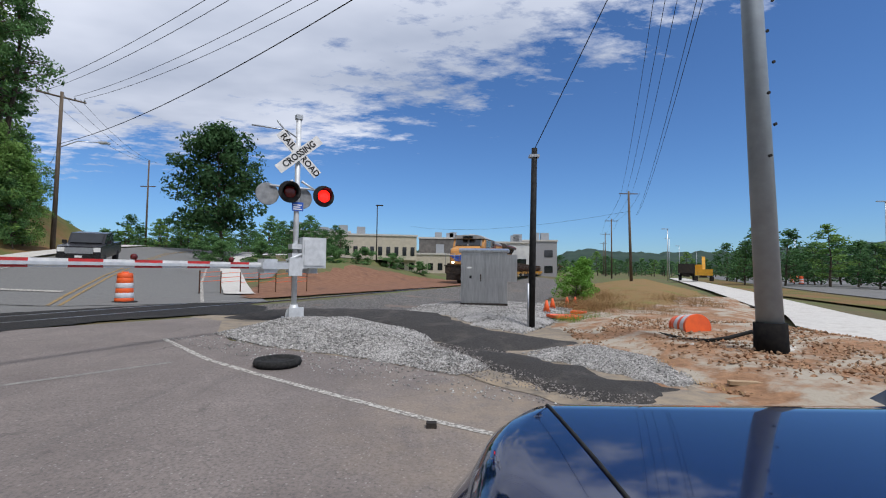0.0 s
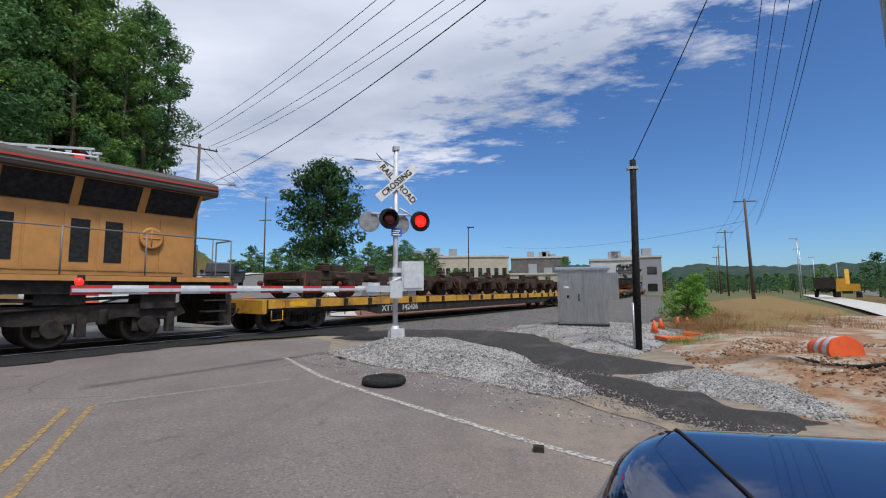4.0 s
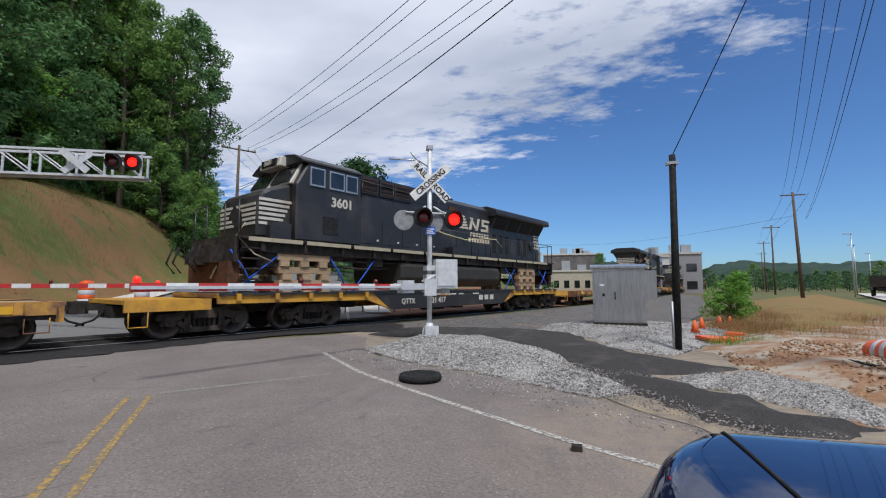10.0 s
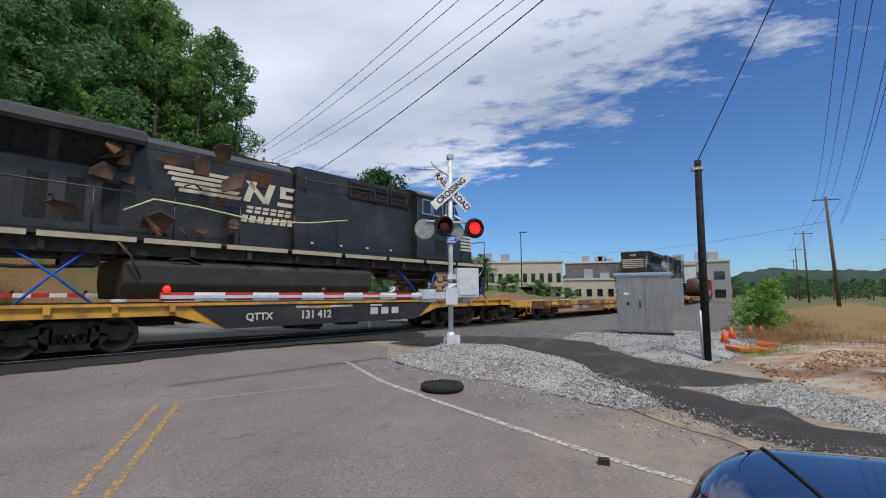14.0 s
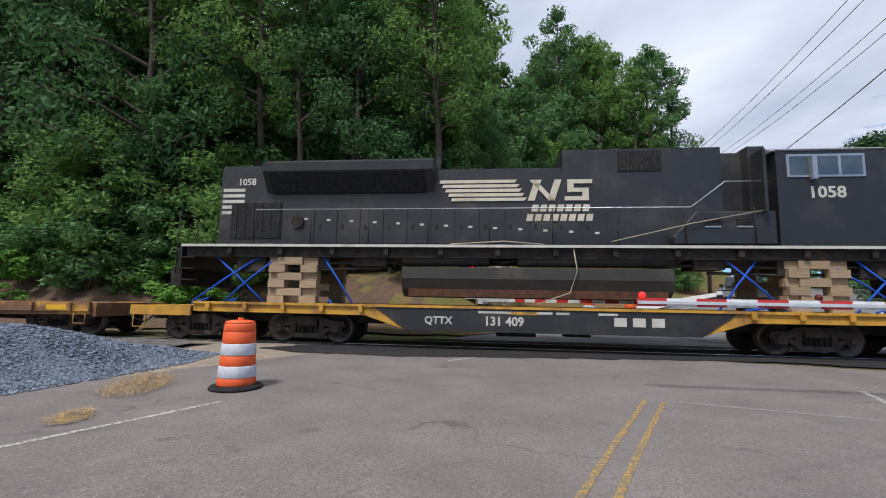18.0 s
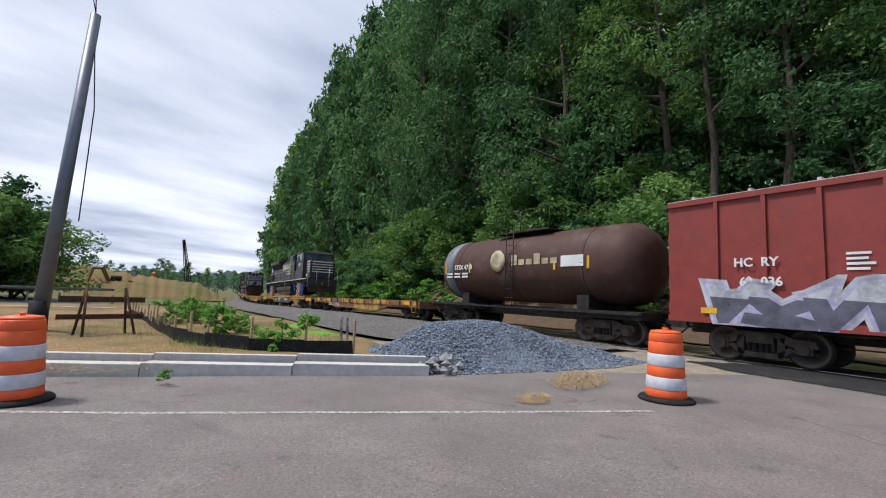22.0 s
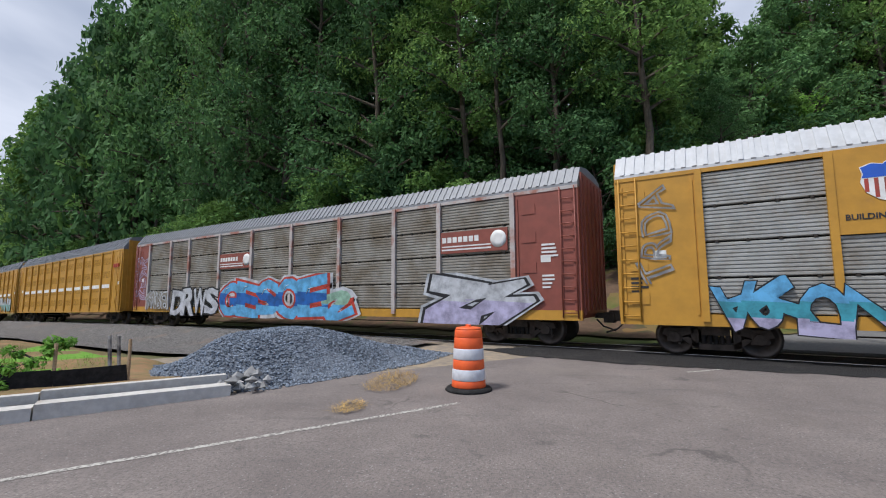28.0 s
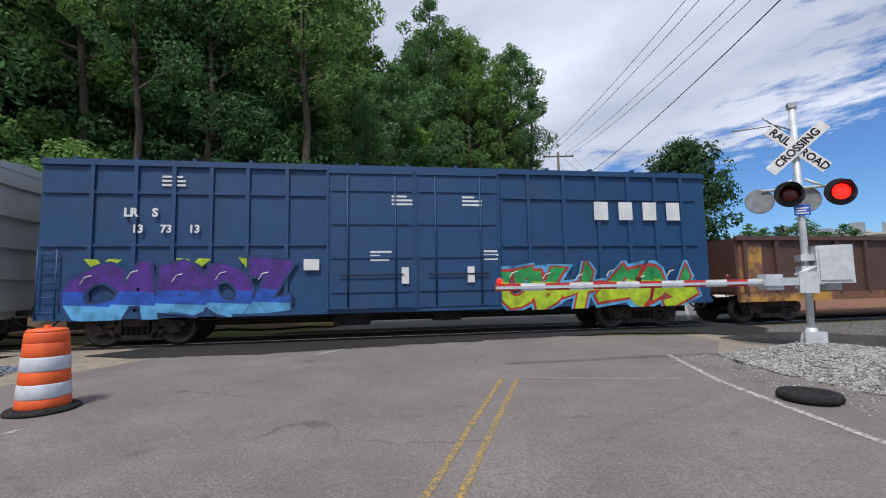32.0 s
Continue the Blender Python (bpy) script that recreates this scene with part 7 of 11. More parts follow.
def plug_door(car, x0, x1, z0, z1, y, material, bands=5, rods=True):
    d = part("door", boxes((x0, x1, y - 0.1, y - 0.01, z0, z1)), material, car, bevel=0.015)
    part("door_frame", boxes((x0 - 0.06, x0, y - 0.14, y, z0 - 0.05, z1 + 0.08), (x1, x1 + 0.06, y - 0.14, y, z0 - 0.05, z1 + 0.08), (x0 - 0.06, x1 + 0.06, y - 0.14, y, z1, z1 + 0.08)), material, car)
    for j in range(bands):
        zz = z0 + (j + 0.5) * (z1 - z0) / bands
        part("door_rib", boxes((x0 + 0.06, x1 - 0.06, y - 0.13, y - 0.1, zz - 0.03, zz + 0.03)), material, d)
    if rods:
        for k in (0.22, 0.78):
            xx = x0 + (x1 - x0) * k
            part("lock_rod", bars([(xx, y - 0.15, z0 + 0.05), (xx, y - 0.15, z1 - 0.05)], r=0.022), material, d)
        part("lock_handle", bars([(x0 + 0.3, y - 0.16, z0 + 0.9), (x1 - 0.3, y - 0.16, z0 + 0.9)], r=0.02), DARK, d)
    part("door_track", boxes((x0 - 2.4, x1 + 0.1, y - 0.12, y - 0.02, z0 - 0.12, z0 - 0.05)), material, car)
    return d


WH = paint("white lettering", (0.72, 0.72, 0.7), dirt=(0.5, 0.5, 0.48))
G = lambda nm, c: paint("graffiti " + nm, c, dirt=tuple(k * 0.5 for k in c), dlow=0.42, dhigh=0.62, dscale=2.4)
PURPLE, GBLUE, GSKY, GLIME, GGREEN, GTEAL, GPINK, GLILAC, GSILVER, GNAVY, GBLACK, GRED, GORANGE, GCREAM = G("purple", (0.09, 0.025, 0.26)), G("blue", (0.02, 0.1, 0.5)), G("sky", (0.12, 0.42, 0.72)), G("lime", (0.5, 0.66, 0.03)), G("green", (0.03, 0.36, 0.09)), G("teal", (0.05, 0.33, 0.42)), G("pink", (0.6, 0.25, 0.36)), G("lilac", (0.45, 0.42, 0.6)), G("silver", (0.52, 0.54, 0.57)), G("navy", (0.02, 0.05, 0.16)), G("black", (0.012, 0.012, 0.015)), G("red", (0.5, 0.05, 0.03)), G("orange", (0.6, 0.25, 0.06)), G("cream", (0.6, 0.5, 0.32))

UP_SCHEME = dict(kind="yellow", body=UPYEL, roof=UPGREY, band=UPRED, sill=DARK, edge=UPYEL, frame=UPGREY, tank=DARK, rail=UPGREY)
CABGLASS = mat("grey cab glass", (0.05, 0.07, 0.08), (0.09, 0.11, 0.12), 0.1, scale=2, spec=0.8)
NS_SCHEME = dict(kind="black", body=NSBLACK, roof=NSBLACK, band=NSWHITE, sill=DARK, edge=NSGOLD, frame=NSWHITE, tank=paint("grimy black tank", (0.045, 0.043, 0.038), 0.6, dirt=(0.09, 0.08, 0.066)), rail=NSBLACK)


def traction_load(car, hl, seed):
    """Six-wheel locomotive bogies standing on their wheels, chained on a flat car."""
    rng = random.Random(seed)
    n = int((2 * hl - 2.4) // 4.9)
    for i in range(n):
        x = (i - (n - 1) / 2) * 4.9 + rng.uniform(-0.1, 0.1)
        z = 1.03
        bm = bmesh.new()
        for y in (-1.02, 1.02):
            prism(bm, [(x - 2.2, z + 0.72), (x - 2.1, z + 0.98), (x + 2.1, z + 0.98), (x + 2.2, z + 0.72), (x + 2.12, z + 0.36), (x + 1.95, z + 0.36), (x + 1.85, z + 0.66), (x + 0.35, z + 0.62), (x + 0.2, z + 0.34), (x - 0.2, z + 0.34), (x - 0.35, z + 0.62), (x - 1.85, z + 0.66), (x - 1.95, z + 0.36), (x - 2.12, z + 0.36)], y - 0.11, y + 0.11)
        for k in (-2.15, -0.8, 0.8, 2.15):
            bx(bm, x + k - 0.14, x + k + 0.14, -0.95, 0.95, z + 0.66, z + 0.94)
        bmesh.ops.recalc_face_normals(bm, faces=bm.faces[:])
        b = part("bogie_frame", bm, LOADRUST, car, "oily brown locomotive bogie chained to the deck", bevel=0.03)
        for k in (-1.65, 0.0, 1.65):
            for y in (-0.76, 0.76):
                bm = bmesh.new()
                cyl(bm, (x + k, y - 0.07, z + 0.5), (x + k, y + 0.07, z + 0.5), 0.5, n=26)
                part("wheel", bm, LOADRUST, b, bevel=0.02)
            bm = bmesh.new()
            cyl(bm, (x + k, -0.7, z + 0.5), (x + k, 0.7, z + 0.5), 0.3, n=14)
            part("axle_motor", bm, LOADRUST, b)
            bm = bmesh.new()
            cyl(bm, (x + k, -1.2, z + 0.5), (x + k, -1.1, z + 0.5), 0.17, n=16)
            cyl(bm, (x + k, -1.23, z + 0.5), (x + k, -1.2, z + 0.5), 0.1, n=12)
            bx(bm, x + k - 0.24, x + k + 0.24, -1.16, -0.9, z + 0.3, z + 0.7)
            part("axle_box", bm, LOADRUST, b)
        for k in (-1.2, 1.2):
            bm = bmesh.new()
            for c in range(4):
                cyl(bm, (x + k, -1.02, z + 0.98 + 0.075 * c), (x + k, -1.02, z + 1.035 + 0.075 * c), 0.22, n=16)
            part("spring_pad", bm, LOADRUST, b)
        for k in (-0.9, 0.75):
            bm = bmesh.new()
            cyl(bm, (x + k, -1.26, z + 0.78), (x + k + 0.5, -1.26, z + 0.74), 0.1, n=12)
            cyl(bm, (x + k + 0.5, -1.26, z + 0.74), (x + k + 0.72, -1.24, z + 0.7), 0.04, n=8)
            part("brake_cylinder", bm, LOADRUST, b)
        part("motor_case", boxes((x - 0.45 + rng.uniform(-0.2, 0.2), x + 0.4, -0.5, 0.5, z + 0.92, z + 1.24)), LOADRUST, b, bevel=0.1)
        for o in (-1, 1):
            part("chain", bars([(x + 2.05 * o, -1.1, z + 0.9), (x + 2.25 * o, -1.3, z + 0.4), (x + 2.5 * o, -1.48, z)], r=0.025, n=5), RUST, car, "rusty chain to the deck")


# consist, front to rear
ge_loco(30.63, 52.63, -1, "yellow and grey diesel locomotive with a painted flag", UP_SCHEME, "7744", 1.7)
A = flat_car(52.5, 80.9, "yellow flat car loaded with spare bogies", TTYEL, DARK, ("XTTX", "142426"))
traction_load(A, 13.8, 1)
A = flat_car(81.2, 104.9, "yellow flat car loaded with oily castings", TTYEL, TTYEL, ("XTTX", "142444"))
traction_load(A, 11.4, 2)
flat_car(105.1, 123.2, "rust brown flat car with a dark lower sill", TTRUST, DARK, ("HTTX", "93071"))
heavy_flat(123.3, 149.3, ("QTTX", "131417"), True)
ge_loco(125.06, 147.06, -1, "black diesel locomotive without bogies on timber cribs", NS_SCHEME, "3601", 2.8, emblem=136.05)
flat_car(149.6, 168.4, "empty rust brown flat car", TTRUST, TTRUST, None)
heavy_flat(168.6, 193.6, ("QTTX", "131412"))
ge_loco(168.4, 190.4, 1, "sooty black wrecked diesel locomotive with a torn hood", NS_SCHEME, "4067", 2.75, emblem=176.1, wreck=True)
flat_car(193.8, 213.0, "rust brown flat car with yellow patches", TTRUST, TTRUST, ("OTTX", "97224"))
heavy_flat(213.2, 239.0, ("QTTX", "131409"))
black_loco(214.0, 237.0, 1, "black diesel locomotive tied down with blue straps", "1058")
flat_car(239.2, 258.2, "empty rust brown flat car with yellow ends", TTRUST, TTRUST, ("OTTX", "97252"))


def tank_car(u0, u1):
    car, hl = car_thing("tank_car", "brown tank car with cream figures", u0, u1, u1 - u0 - 4)
    a = hl - 0.5
    bm = bmesh.new()
    lathe(bm, [(0.02, -a + 0.25), (0.7, -a + 0.3), (1.15, -a + 0.5), (1.4, -a + 0.85), (1.46, -a + 1.3), (1.46, a - 1.3), (1.4, a - 0.85), (1.15, a - 0.5), (0.7, a - 0.3), (0.02, a - 0.25)], 32, "x", (0, 0, 2.72))
    part("tank", bm, TANKBROWN, car)
    for x in (-a + 2.2, 0, a - 2.2):
        bm = bmesh.new()
        lathe(bm, [(1.462, x - 0.05), (1.475, x - 0.05), (1.475, x + 0.05), (1.462, x + 0.05)], 32, "x", (0, 0, 2.72))
        part("tank_band", bm, TANKBROWN, car)
    bm = bmesh.new()
    cyl(bm, (0, 0, 4.1), (0, 0, 4.42), 0.42, n=18)
    part("manway", bm, DARK, car)
    part("platform", boxes((-1.6, 1.6, -0.9, 0.9, 4.2, 4.24)), DARK, car)
    part("platform_rail", bars(*[[(x, -0.9, 4.2), (x, -0.9, 5.1)] for x in (-1.6, 0, 1.6)], [(-1.6, -0.9, 5.1), (1.6, -0.9, 5.1)], r=0.02), DARK, car)
    ladder(car, -0.2, -1.5, 0.9, 4.3, DARK)
    part("underframe", boxes((-a, -a + 3.4, -1.4, 1.4, 0.85, 1.1), (a - 3.4, a, -1.4, 1.4, 0.85, 1.1), (-a, a, -0.3, 0.3, 0.7, 1.1)), DARK, car, bevel=0.02)
    part("running_board", boxes((-a, a, -1.55, -1.42, 1.0, 1.06)), DARK, car)
    for x in (-a + 2.4, a - 2.4):
        part("saddle", boxes((x - 0.25, x + 0.25, -1.1, 1.1, 1.1, 1.6)), DARK, car, bevel=0.03)
    letters("STSX 4718", 0.3, WH, car, pose(-a + 2.6, -1.476, 2.75, 90, 0, 0), bold=0.008)
    part("stencil_bar", boxes(*[(-a + 1.3 + 0.62 * i, -a + 1.75 + 0.62 * i, -1.474, -1.466, z, z + 0.08) for i in range(3) for z in (2.28, 2.42)]), WH, car)
    bm = bmesh.new()
    lathe(bm, [(1.4, -a + 0.86), (1.463, -a + 1.3), (1.463, -a + 1.75), (1.455, -a + 1.75)], 32, "x", (0, 0, 2.722))
    part("grey_end_band", bm, paint("blue grey primer", (0.16, 0.18, 0.2), dirt=(0.1, 0.08, 0.07)), car, "blue grey primer band round the tank's end")
    for x in (-a + 1.2, -a + 3.1, a - 3.4, a - 1.9):
        part("yellow_bar", boxes((x - 0.05, x + 0.05, -1.474, -1.462, 2.5, 2.95)), paint("reflector amber", (0.7, 0.4, 0.02)), car)
    part("notice_panel", boxes((a - 3.1, a - 2.1, -1.474, -1.464, 2.6, 3.0)), WH, car)
    bm = bmesh.new()
    lathe(bm, [(0.22, -1.49), (0.46, -1.49), (0.46, -1.475), (0.22, -1.475)], 20, "y", (-0.75, 0, 2.95))
    part("emblem", bm, GCREAM, car, "cream ring emblem")
    part("name_block", boxes(*[(0.1 + 0.42 * i, 0.42 + 0.42 * i, -1.478, -1.468, 2.74, 2.96 + 0.2 * (i in (0, 3))) for i in range(6)]), GCREAM, car, "row of plain cream letter blocks")
    couplers(car, -a, a)
    for x in (-hl + 2.1, hl - 2.1):
        bogie(car, x)


tank_car(258.4, 271.0)
# red boxcar
car, a, y = box_car(271.1, 287.6, "red boxcar with rusty ribs and bright painted letters", BOXRED, 0.98, 4.3, 1.5, np.r_[-6.6:-2.2:5j, 2.6:6.7:5j], (-1.6, 1.4), paint("pale roof sheet", (0.5, 0.46, 0.42)))
plug_door(car, -1.75, 1.5, 1.05, 4.05, y, BOXRED, 4)
part("raised_panel", boxes((3.4, 7.3, y - 0.02, y, 3.85, 4.2)), BOXRED, car)
letters("HC  RY", 0.3, WH, car, near_side(-5.7, 2.5, y - 0.075), bold=0.008)
letters("62  036", 0.3, WH, car, near_side(-5.6, 2.02, y - 0.075), bold=0.008)
stencils(car, 2.3, 2.0, y - 0.02, 3, WH, seed=3), stencils(car, -4.0, 2.6, y - 0.02, 4, WH, seed=4), stencils(car, 6.0, 2.6, y - 0.02, 4, WH, seed=8)
graffiti(car, 1.3, 6.5, 1.02, 2.3, y - 0.075, [GCREAM, G("mint", (0.3, 0.5, 0.38)), GORANGE], G("dark green", (0.03, 0.14, 0.1)), 21, "SKRBZ", halo=GCREAM, wild=True, shine=GSILVER)
graffiti(car, -6.9, -2.2, 0.95, 1.95, y - 0.075, [GSILVER, G("slate", (0.12, 0.12, 0.16)), G("slate", (0.12, 0.12, 0.16))], GLILAC, 22, "AKNR", halo=GSILVER, wild=True)
ladder(car, a - 0.6, y - 0.09, 1.0, 2.4, BOXRED)
part("yellow_panel", boxes((5.1, 5.9, y - 0.09, y - 0.075, 1.3, 1.55), (-7.0, -6.6, y - 0.09, y - 0.075, 1.2, 1.35)), paint("reflector yellow", (0.75, 0.42, 0.02)), car)


CLIP = finish("fixing_clip", boxes((-0.035, 0.035, -0.02, 0.03, -0.03, 0.03)), DARK)


def auto_rack(u0, u1, label, frame_m, panel_m, roof_m, posts, ends, z0=0.92, z1=4.55, ztop=5.1, kind="corrugated"):
    car, hl = car_thing("auto_rack", label, u0, u1, u1 - u0 - 5.0)
    a = hl - 0.42
    half = 1.52
    y = -half
    part("core", boxes((-a + 0.3, a - 0.3, -half + 0.12, half - 0.12, z0, z1)), DARK, car)
    part("sill", boxes((-a, a, y - 0.03, y + 0.08, z0 - 0.16, z0 + 0.12), (-a, a, half - 0.08, half + 0.03, z0 - 0.16, z0 + 0.12)), RACKYEL, car, bevel=0.01)
    bm = bmesh.new()
    prism_x(bm, [(-half - 0.03, z1), (-half - 0.02, z1 + 0.12), (-half + 0.35, ztop - 0.12), (-0.5, ztop), (0.5, ztop), (half - 0.35, ztop - 0.12), (half + 0.02, z1 + 0.12), (half + 0.03, z1)], -a, a)
    part("roof", bm, roof_m, car)
    bm = bmesh.new()
    prism_x(bm, [(-half - 0.035, z1 + 0.13), (-half + 0.335, ztop - 0.1), (-half + 0.34, ztop - 0.14), (-half - 0.02, z1 + 0.1)], -0.05, 0.05)
    rib = finish("roof_corrugation", bm, roof_m)
    for x in np.arange(-a + 0.2, a, 0.24):
        part("roof_corrugation", rib, None, car, at=pose(float(x), -0.004, 0.005))
    edges = posts if isinstance(posts, list) else [float(v) for v in np.linspace(-a + 1.55, a - 1.55, posts + 1)]
    for i in range(len(edges) - 1):
        x0, x1 = edges[i] + 0.06, edges[i + 1] - 0.06
        if kind == "corrugated":
            rows = 4
            for r in range(rows):
                q0, q1 = z0 + 0.14 + r * (z1 - z0 - 0.18) / rows, z0 + 0.12 + (r + 1) * (z1 - z0 - 0.18) / rows
                n = 9
                rim_ = [(y + 0.09, q0), (y + 0.09, q1 - 0.02)]
                for j in reversed(range(n)):
                    h0, h1 = q0 + j * (q1 - q0 - 0.02) / n, q0 + (j + 1) * (q1 - q0 - 0.02) / n
                    rim_ += [(y + 0.025, h1 - 0.004), (y - 0.004, h1 - 0.022), (y - 0.004, h0 + 0.022), (y + 0.025, h0 + 0.004)]
                bm = bmesh.new()
                verts = [[bm.verts.new((xx, a_, b_)) for a_, b_ in rim_] for xx in (x0, x1)]
                for j in range(1, len(rim_) - 1):
                    bm.faces.new((verts[0][j], verts[0][j + 1], verts[1][j + 1], verts[1][j]))
                bm.faces.new((verts[0][-1], verts[0][0], verts[1][0], verts[1][-1])), bm.faces.new((verts[0][0], verts[0][1], verts[1][1], verts[1][0]))
                bmesh.ops.recalc_face_normals(bm, faces=bm.faces[:])
                part("side_panel", bm, panel_m, car)
                for xx in np.linspace(x0 + 0.25, x1 - 0.25, 4):
                    if r:
                        part("fixing_clip", CLIP, None, car, at=pose(float(xx), y - 0.004, q0 - 0.01))
        else:
            part("side_panel", boxes((x0, x1, y - 0.0, y + 0.05, z0 + 0.12, z1 - 0.02)), panel_m, car)
            for zz in (0.32, 1.12, 1.98, 2.84):
                part("vent_sheet", boxes((x0 + 0.16, x1 - 0.16, y - 0.012, y, z0 + zz, z0 + zz + 0.42)), RACKHOLE, car)
    for x in edges:
        part("side_post", boxes((x - 0.075, x + 0.075, y - 0.09, y + 0.02, z0 - 0.05, z1 + 0.02)), frame_m, car, bevel=0.012)
    part("top_rail", boxes((-a, a, y - 0.04, y + 0.05, z1 - 0.06, z1 + 0.04)), frame_m, car)
    for o in (-1, 1):
        e0, e1 = sorted((o * a, edges[-1] if o > 0 else edges[0]))
        part("end_panel", boxes((e0, e1, y - 0.02, half + 0.02, z0 - 0.1, z1 + 0.02)), ends, car, bevel=0.015)
        part("end_door", boxes((min(o * a, o * (a + 0.05)), max(o * a, o * (a + 0.05)), -1.3, 0, z0, ztop - 0.3), (min(o * a, o * (a + 0.05)), max(o * a, o * (a + 0.05)), 0.01, 1.3, z0, ztop - 0.3)), ends, car)
        part("panel_frame", boxes((e0 + 0.12, e0 + 0.18, y - 0.05, y - 0.02, z0 + 0.1, z1 - 0.2), (e1 - 0.18, e1 - 0.12, y - 0.05, y - 0.02, z0 + 0.1, z1 - 0.2)), ends, car)
        ladder(car, o * (a - 0.3) - 0.21, y - 0.08, z0 - 0.1, z1, ends)
        for zz in (0.35, 1.2, 2.1, 2.95):
            part("hinge_box", boxes((e0 + 0.3, e0 + 0.72, y - 0.04, y - 0.02, z0 + zz, z0 + zz + 0.3)), ends, car, bevel=0.008)
        for k in np.linspace(-1.1, 1.1, 6):
            part("door_rib", boxes((min(o * (a + 0.05), o * (a + 0.09)), max(o * (a + 0.05), o * (a + 0.09)), float(k) - 0.03, float(k) + 0.03, z0 + 0.1, ztop - 0.4)), ends, car)
        part("placard", boxes((e0 + 0.85, e0 + 1.15, y - 0.03, y - 0.02, z0 + 1.5, z0 + 1.7)), WH, car)
    couplers(car, -a, a)
    for x in (-hl + 2.5, hl - 2.5):
        bogie(car, x)
    part("brake_rod", bars([(-a + 4, -1.1, 0.6), (a - 4, -1.1, 0.6)], r=0.02), DARK, car)
    return car, a, y


# yellow pair of racks
for u0, u1, first in ((287.7, 309.0, True), (309.0, 330.3, False)):
    car, a, y = auto_rack(u0, u1, "yellow auto rack with perforated side sheets and a zinc roof", RACKYEL, RACKYEL, RACKROOF, 11, RACKYEL, kind="perforated", ztop=5.42)
    part("white_stripe", boxes(*[(-a + 1.7 + i * (2 * a - 3.1) / 11, -a + 1.4 + (i + 1) * (2 * a - 3.1) / 11, y - 0.018, y - 0.013, 2.28, 2.5) for i in range(11)]), WHITE_PAINT, car)
    part("maker_block", boxes(*[((-a + 2.1 if first else a - 1.2) + 0.26 * i, (-a + 2.3 if first else a - 1.0) + 0.26 * i, y - 0.1, y - 0.012, 3.5, 3.72) for i in range(3)]), UPRED, car)
    if first:
        part("number_panel", boxes((-a + 4.95, -a + 6.4, y - 0.024, y - 0.018, 2.26, 2.52), (-a + 6.65, -a + 8.1, y - 0.024, y - 0.018, 2.26, 2.52)), NSBLACK, car)
        letters("RTTX", 0.24, WH, car, near_side(-a + 5.7, 2.39, y - 0.03), bold=0.008)
        letters("88085", 0.24, WH, car, near_side(-a + 7.4, 2.39, y - 0.03), bold=0.008)
        graffiti(car, -1.4, 4.2, 1.05, 1.9, y - 0.095, [RACKYEL, G("pale ochre", (0.5, 0.33, 0.12))], G("brown", (0.16, 0.07, 0.04)), 31, "NGRAKD", wild=True, fat=0.04, line=0.022)
        graffiti(car, 5.0, 8.9, 0.95, 2.1, y - 0.095, [GSILVER, G("pale teal", (0.25, 0.45, 0.4))], G("deep teal", (0.03, 0.14, 0.12)), 32, "KZNS", wild=True, line=0.025)
    # dark concertina between the two
    if first:
        part("concertina", boxes(*[(a + 0.02 + 0.12 * i, a + 0.1 + 0.12 * i, -1.4, 1.4, 0.95, 4.75) for i in range(7)]), BLACK, car, "black folded bellows")
car, a, y = auto_rack(331.05, 357.5, "weathered zinc auto rack with oxide red ends", paint("pale post", (0.46, 0.42, 0.4), dirt=(0.33, 0.14, 0.1), dlow=0.5, dhigh=0.6), RACKBROWN, RACKROOF, [-11.2, -8.93, -7.13, -4.43, -1.93, 0.77, 3.57, 6.27, 8.17, 10.82], CRRED, ztop=5.3)
for x in (-4.4, 8.2):
    part("sign_board", boxes((x, x + 2.45, y - 0.06, y - 0.015, 2.85, 3.55)), CRRED, car, "oxide red board with a white wheel mark")
    part("board_line", boxes((x + 0.1, x + 1.9, y - 0.066, y - 0.061, 2.94, 2.99), (x + 0.1, x + 1.9, y - 0.066, y - 0.061, 3.05, 3.09), *[(x + 0.12 + 0.2 * i, x + 0.27 + 0.2 * i, y - 0.066, y - 0.061, 3.2, 3.38) for i in range(7)]), WH, car)
    bm = bmesh.new()
    lathe(bm, [(0.13, y - 0.068), (0.27, y - 0.068), (0.27, y - 0.06), (0.13, y - 0.06)], 20, "y", (x + 2.15, 0, 3.22))
    part("wheel_mark", bm, WH, car)
stencils(car, a - 1.1, 2.9, y - 0.03, 4, WH, 0.5, 5), stencils(car, a - 1.1, 2.0, y - 0.03, 4, WH, 0.4, 6)
graffiti(car, -8.4, -4.3, 0.62, 1.95, y - 0.095, [GSILVER, G("pale", (0.55, 0.56, 0.6))], GBLACK, 41, "DRWS", fat=0.04)
graffiti(car, -4.1, 2.9, 0.6, 2.2, y - 0.095, [GSKY, G("strong blue", (0.012, 0.12, 0.42)), GSKY], GRED, 42, "GESOE", halo=GSILVER, shine=WH)
graffiti(car, 2.9, 4.3, 0.6, 1.75, y - 0.095, [G("mint", (0.3, 0.5, 0.38)), GSKY], GRED, 45, "S", halo=GSILVER, wild=True)
graffiti(car, 8.0, 11.2, 0.6, 2.0, y - 0.098, [GSILVER, GLILAC], GBLACK, 43, "NW", fat=0.1, halo=GSILVER, wild=True)
graffiti(car, -11.1, -9.0, 0.95, 1.75, y - 0.095, [RACKBROWN], GSILVER, 44, "KSRB", wild=True, fat=0.0)
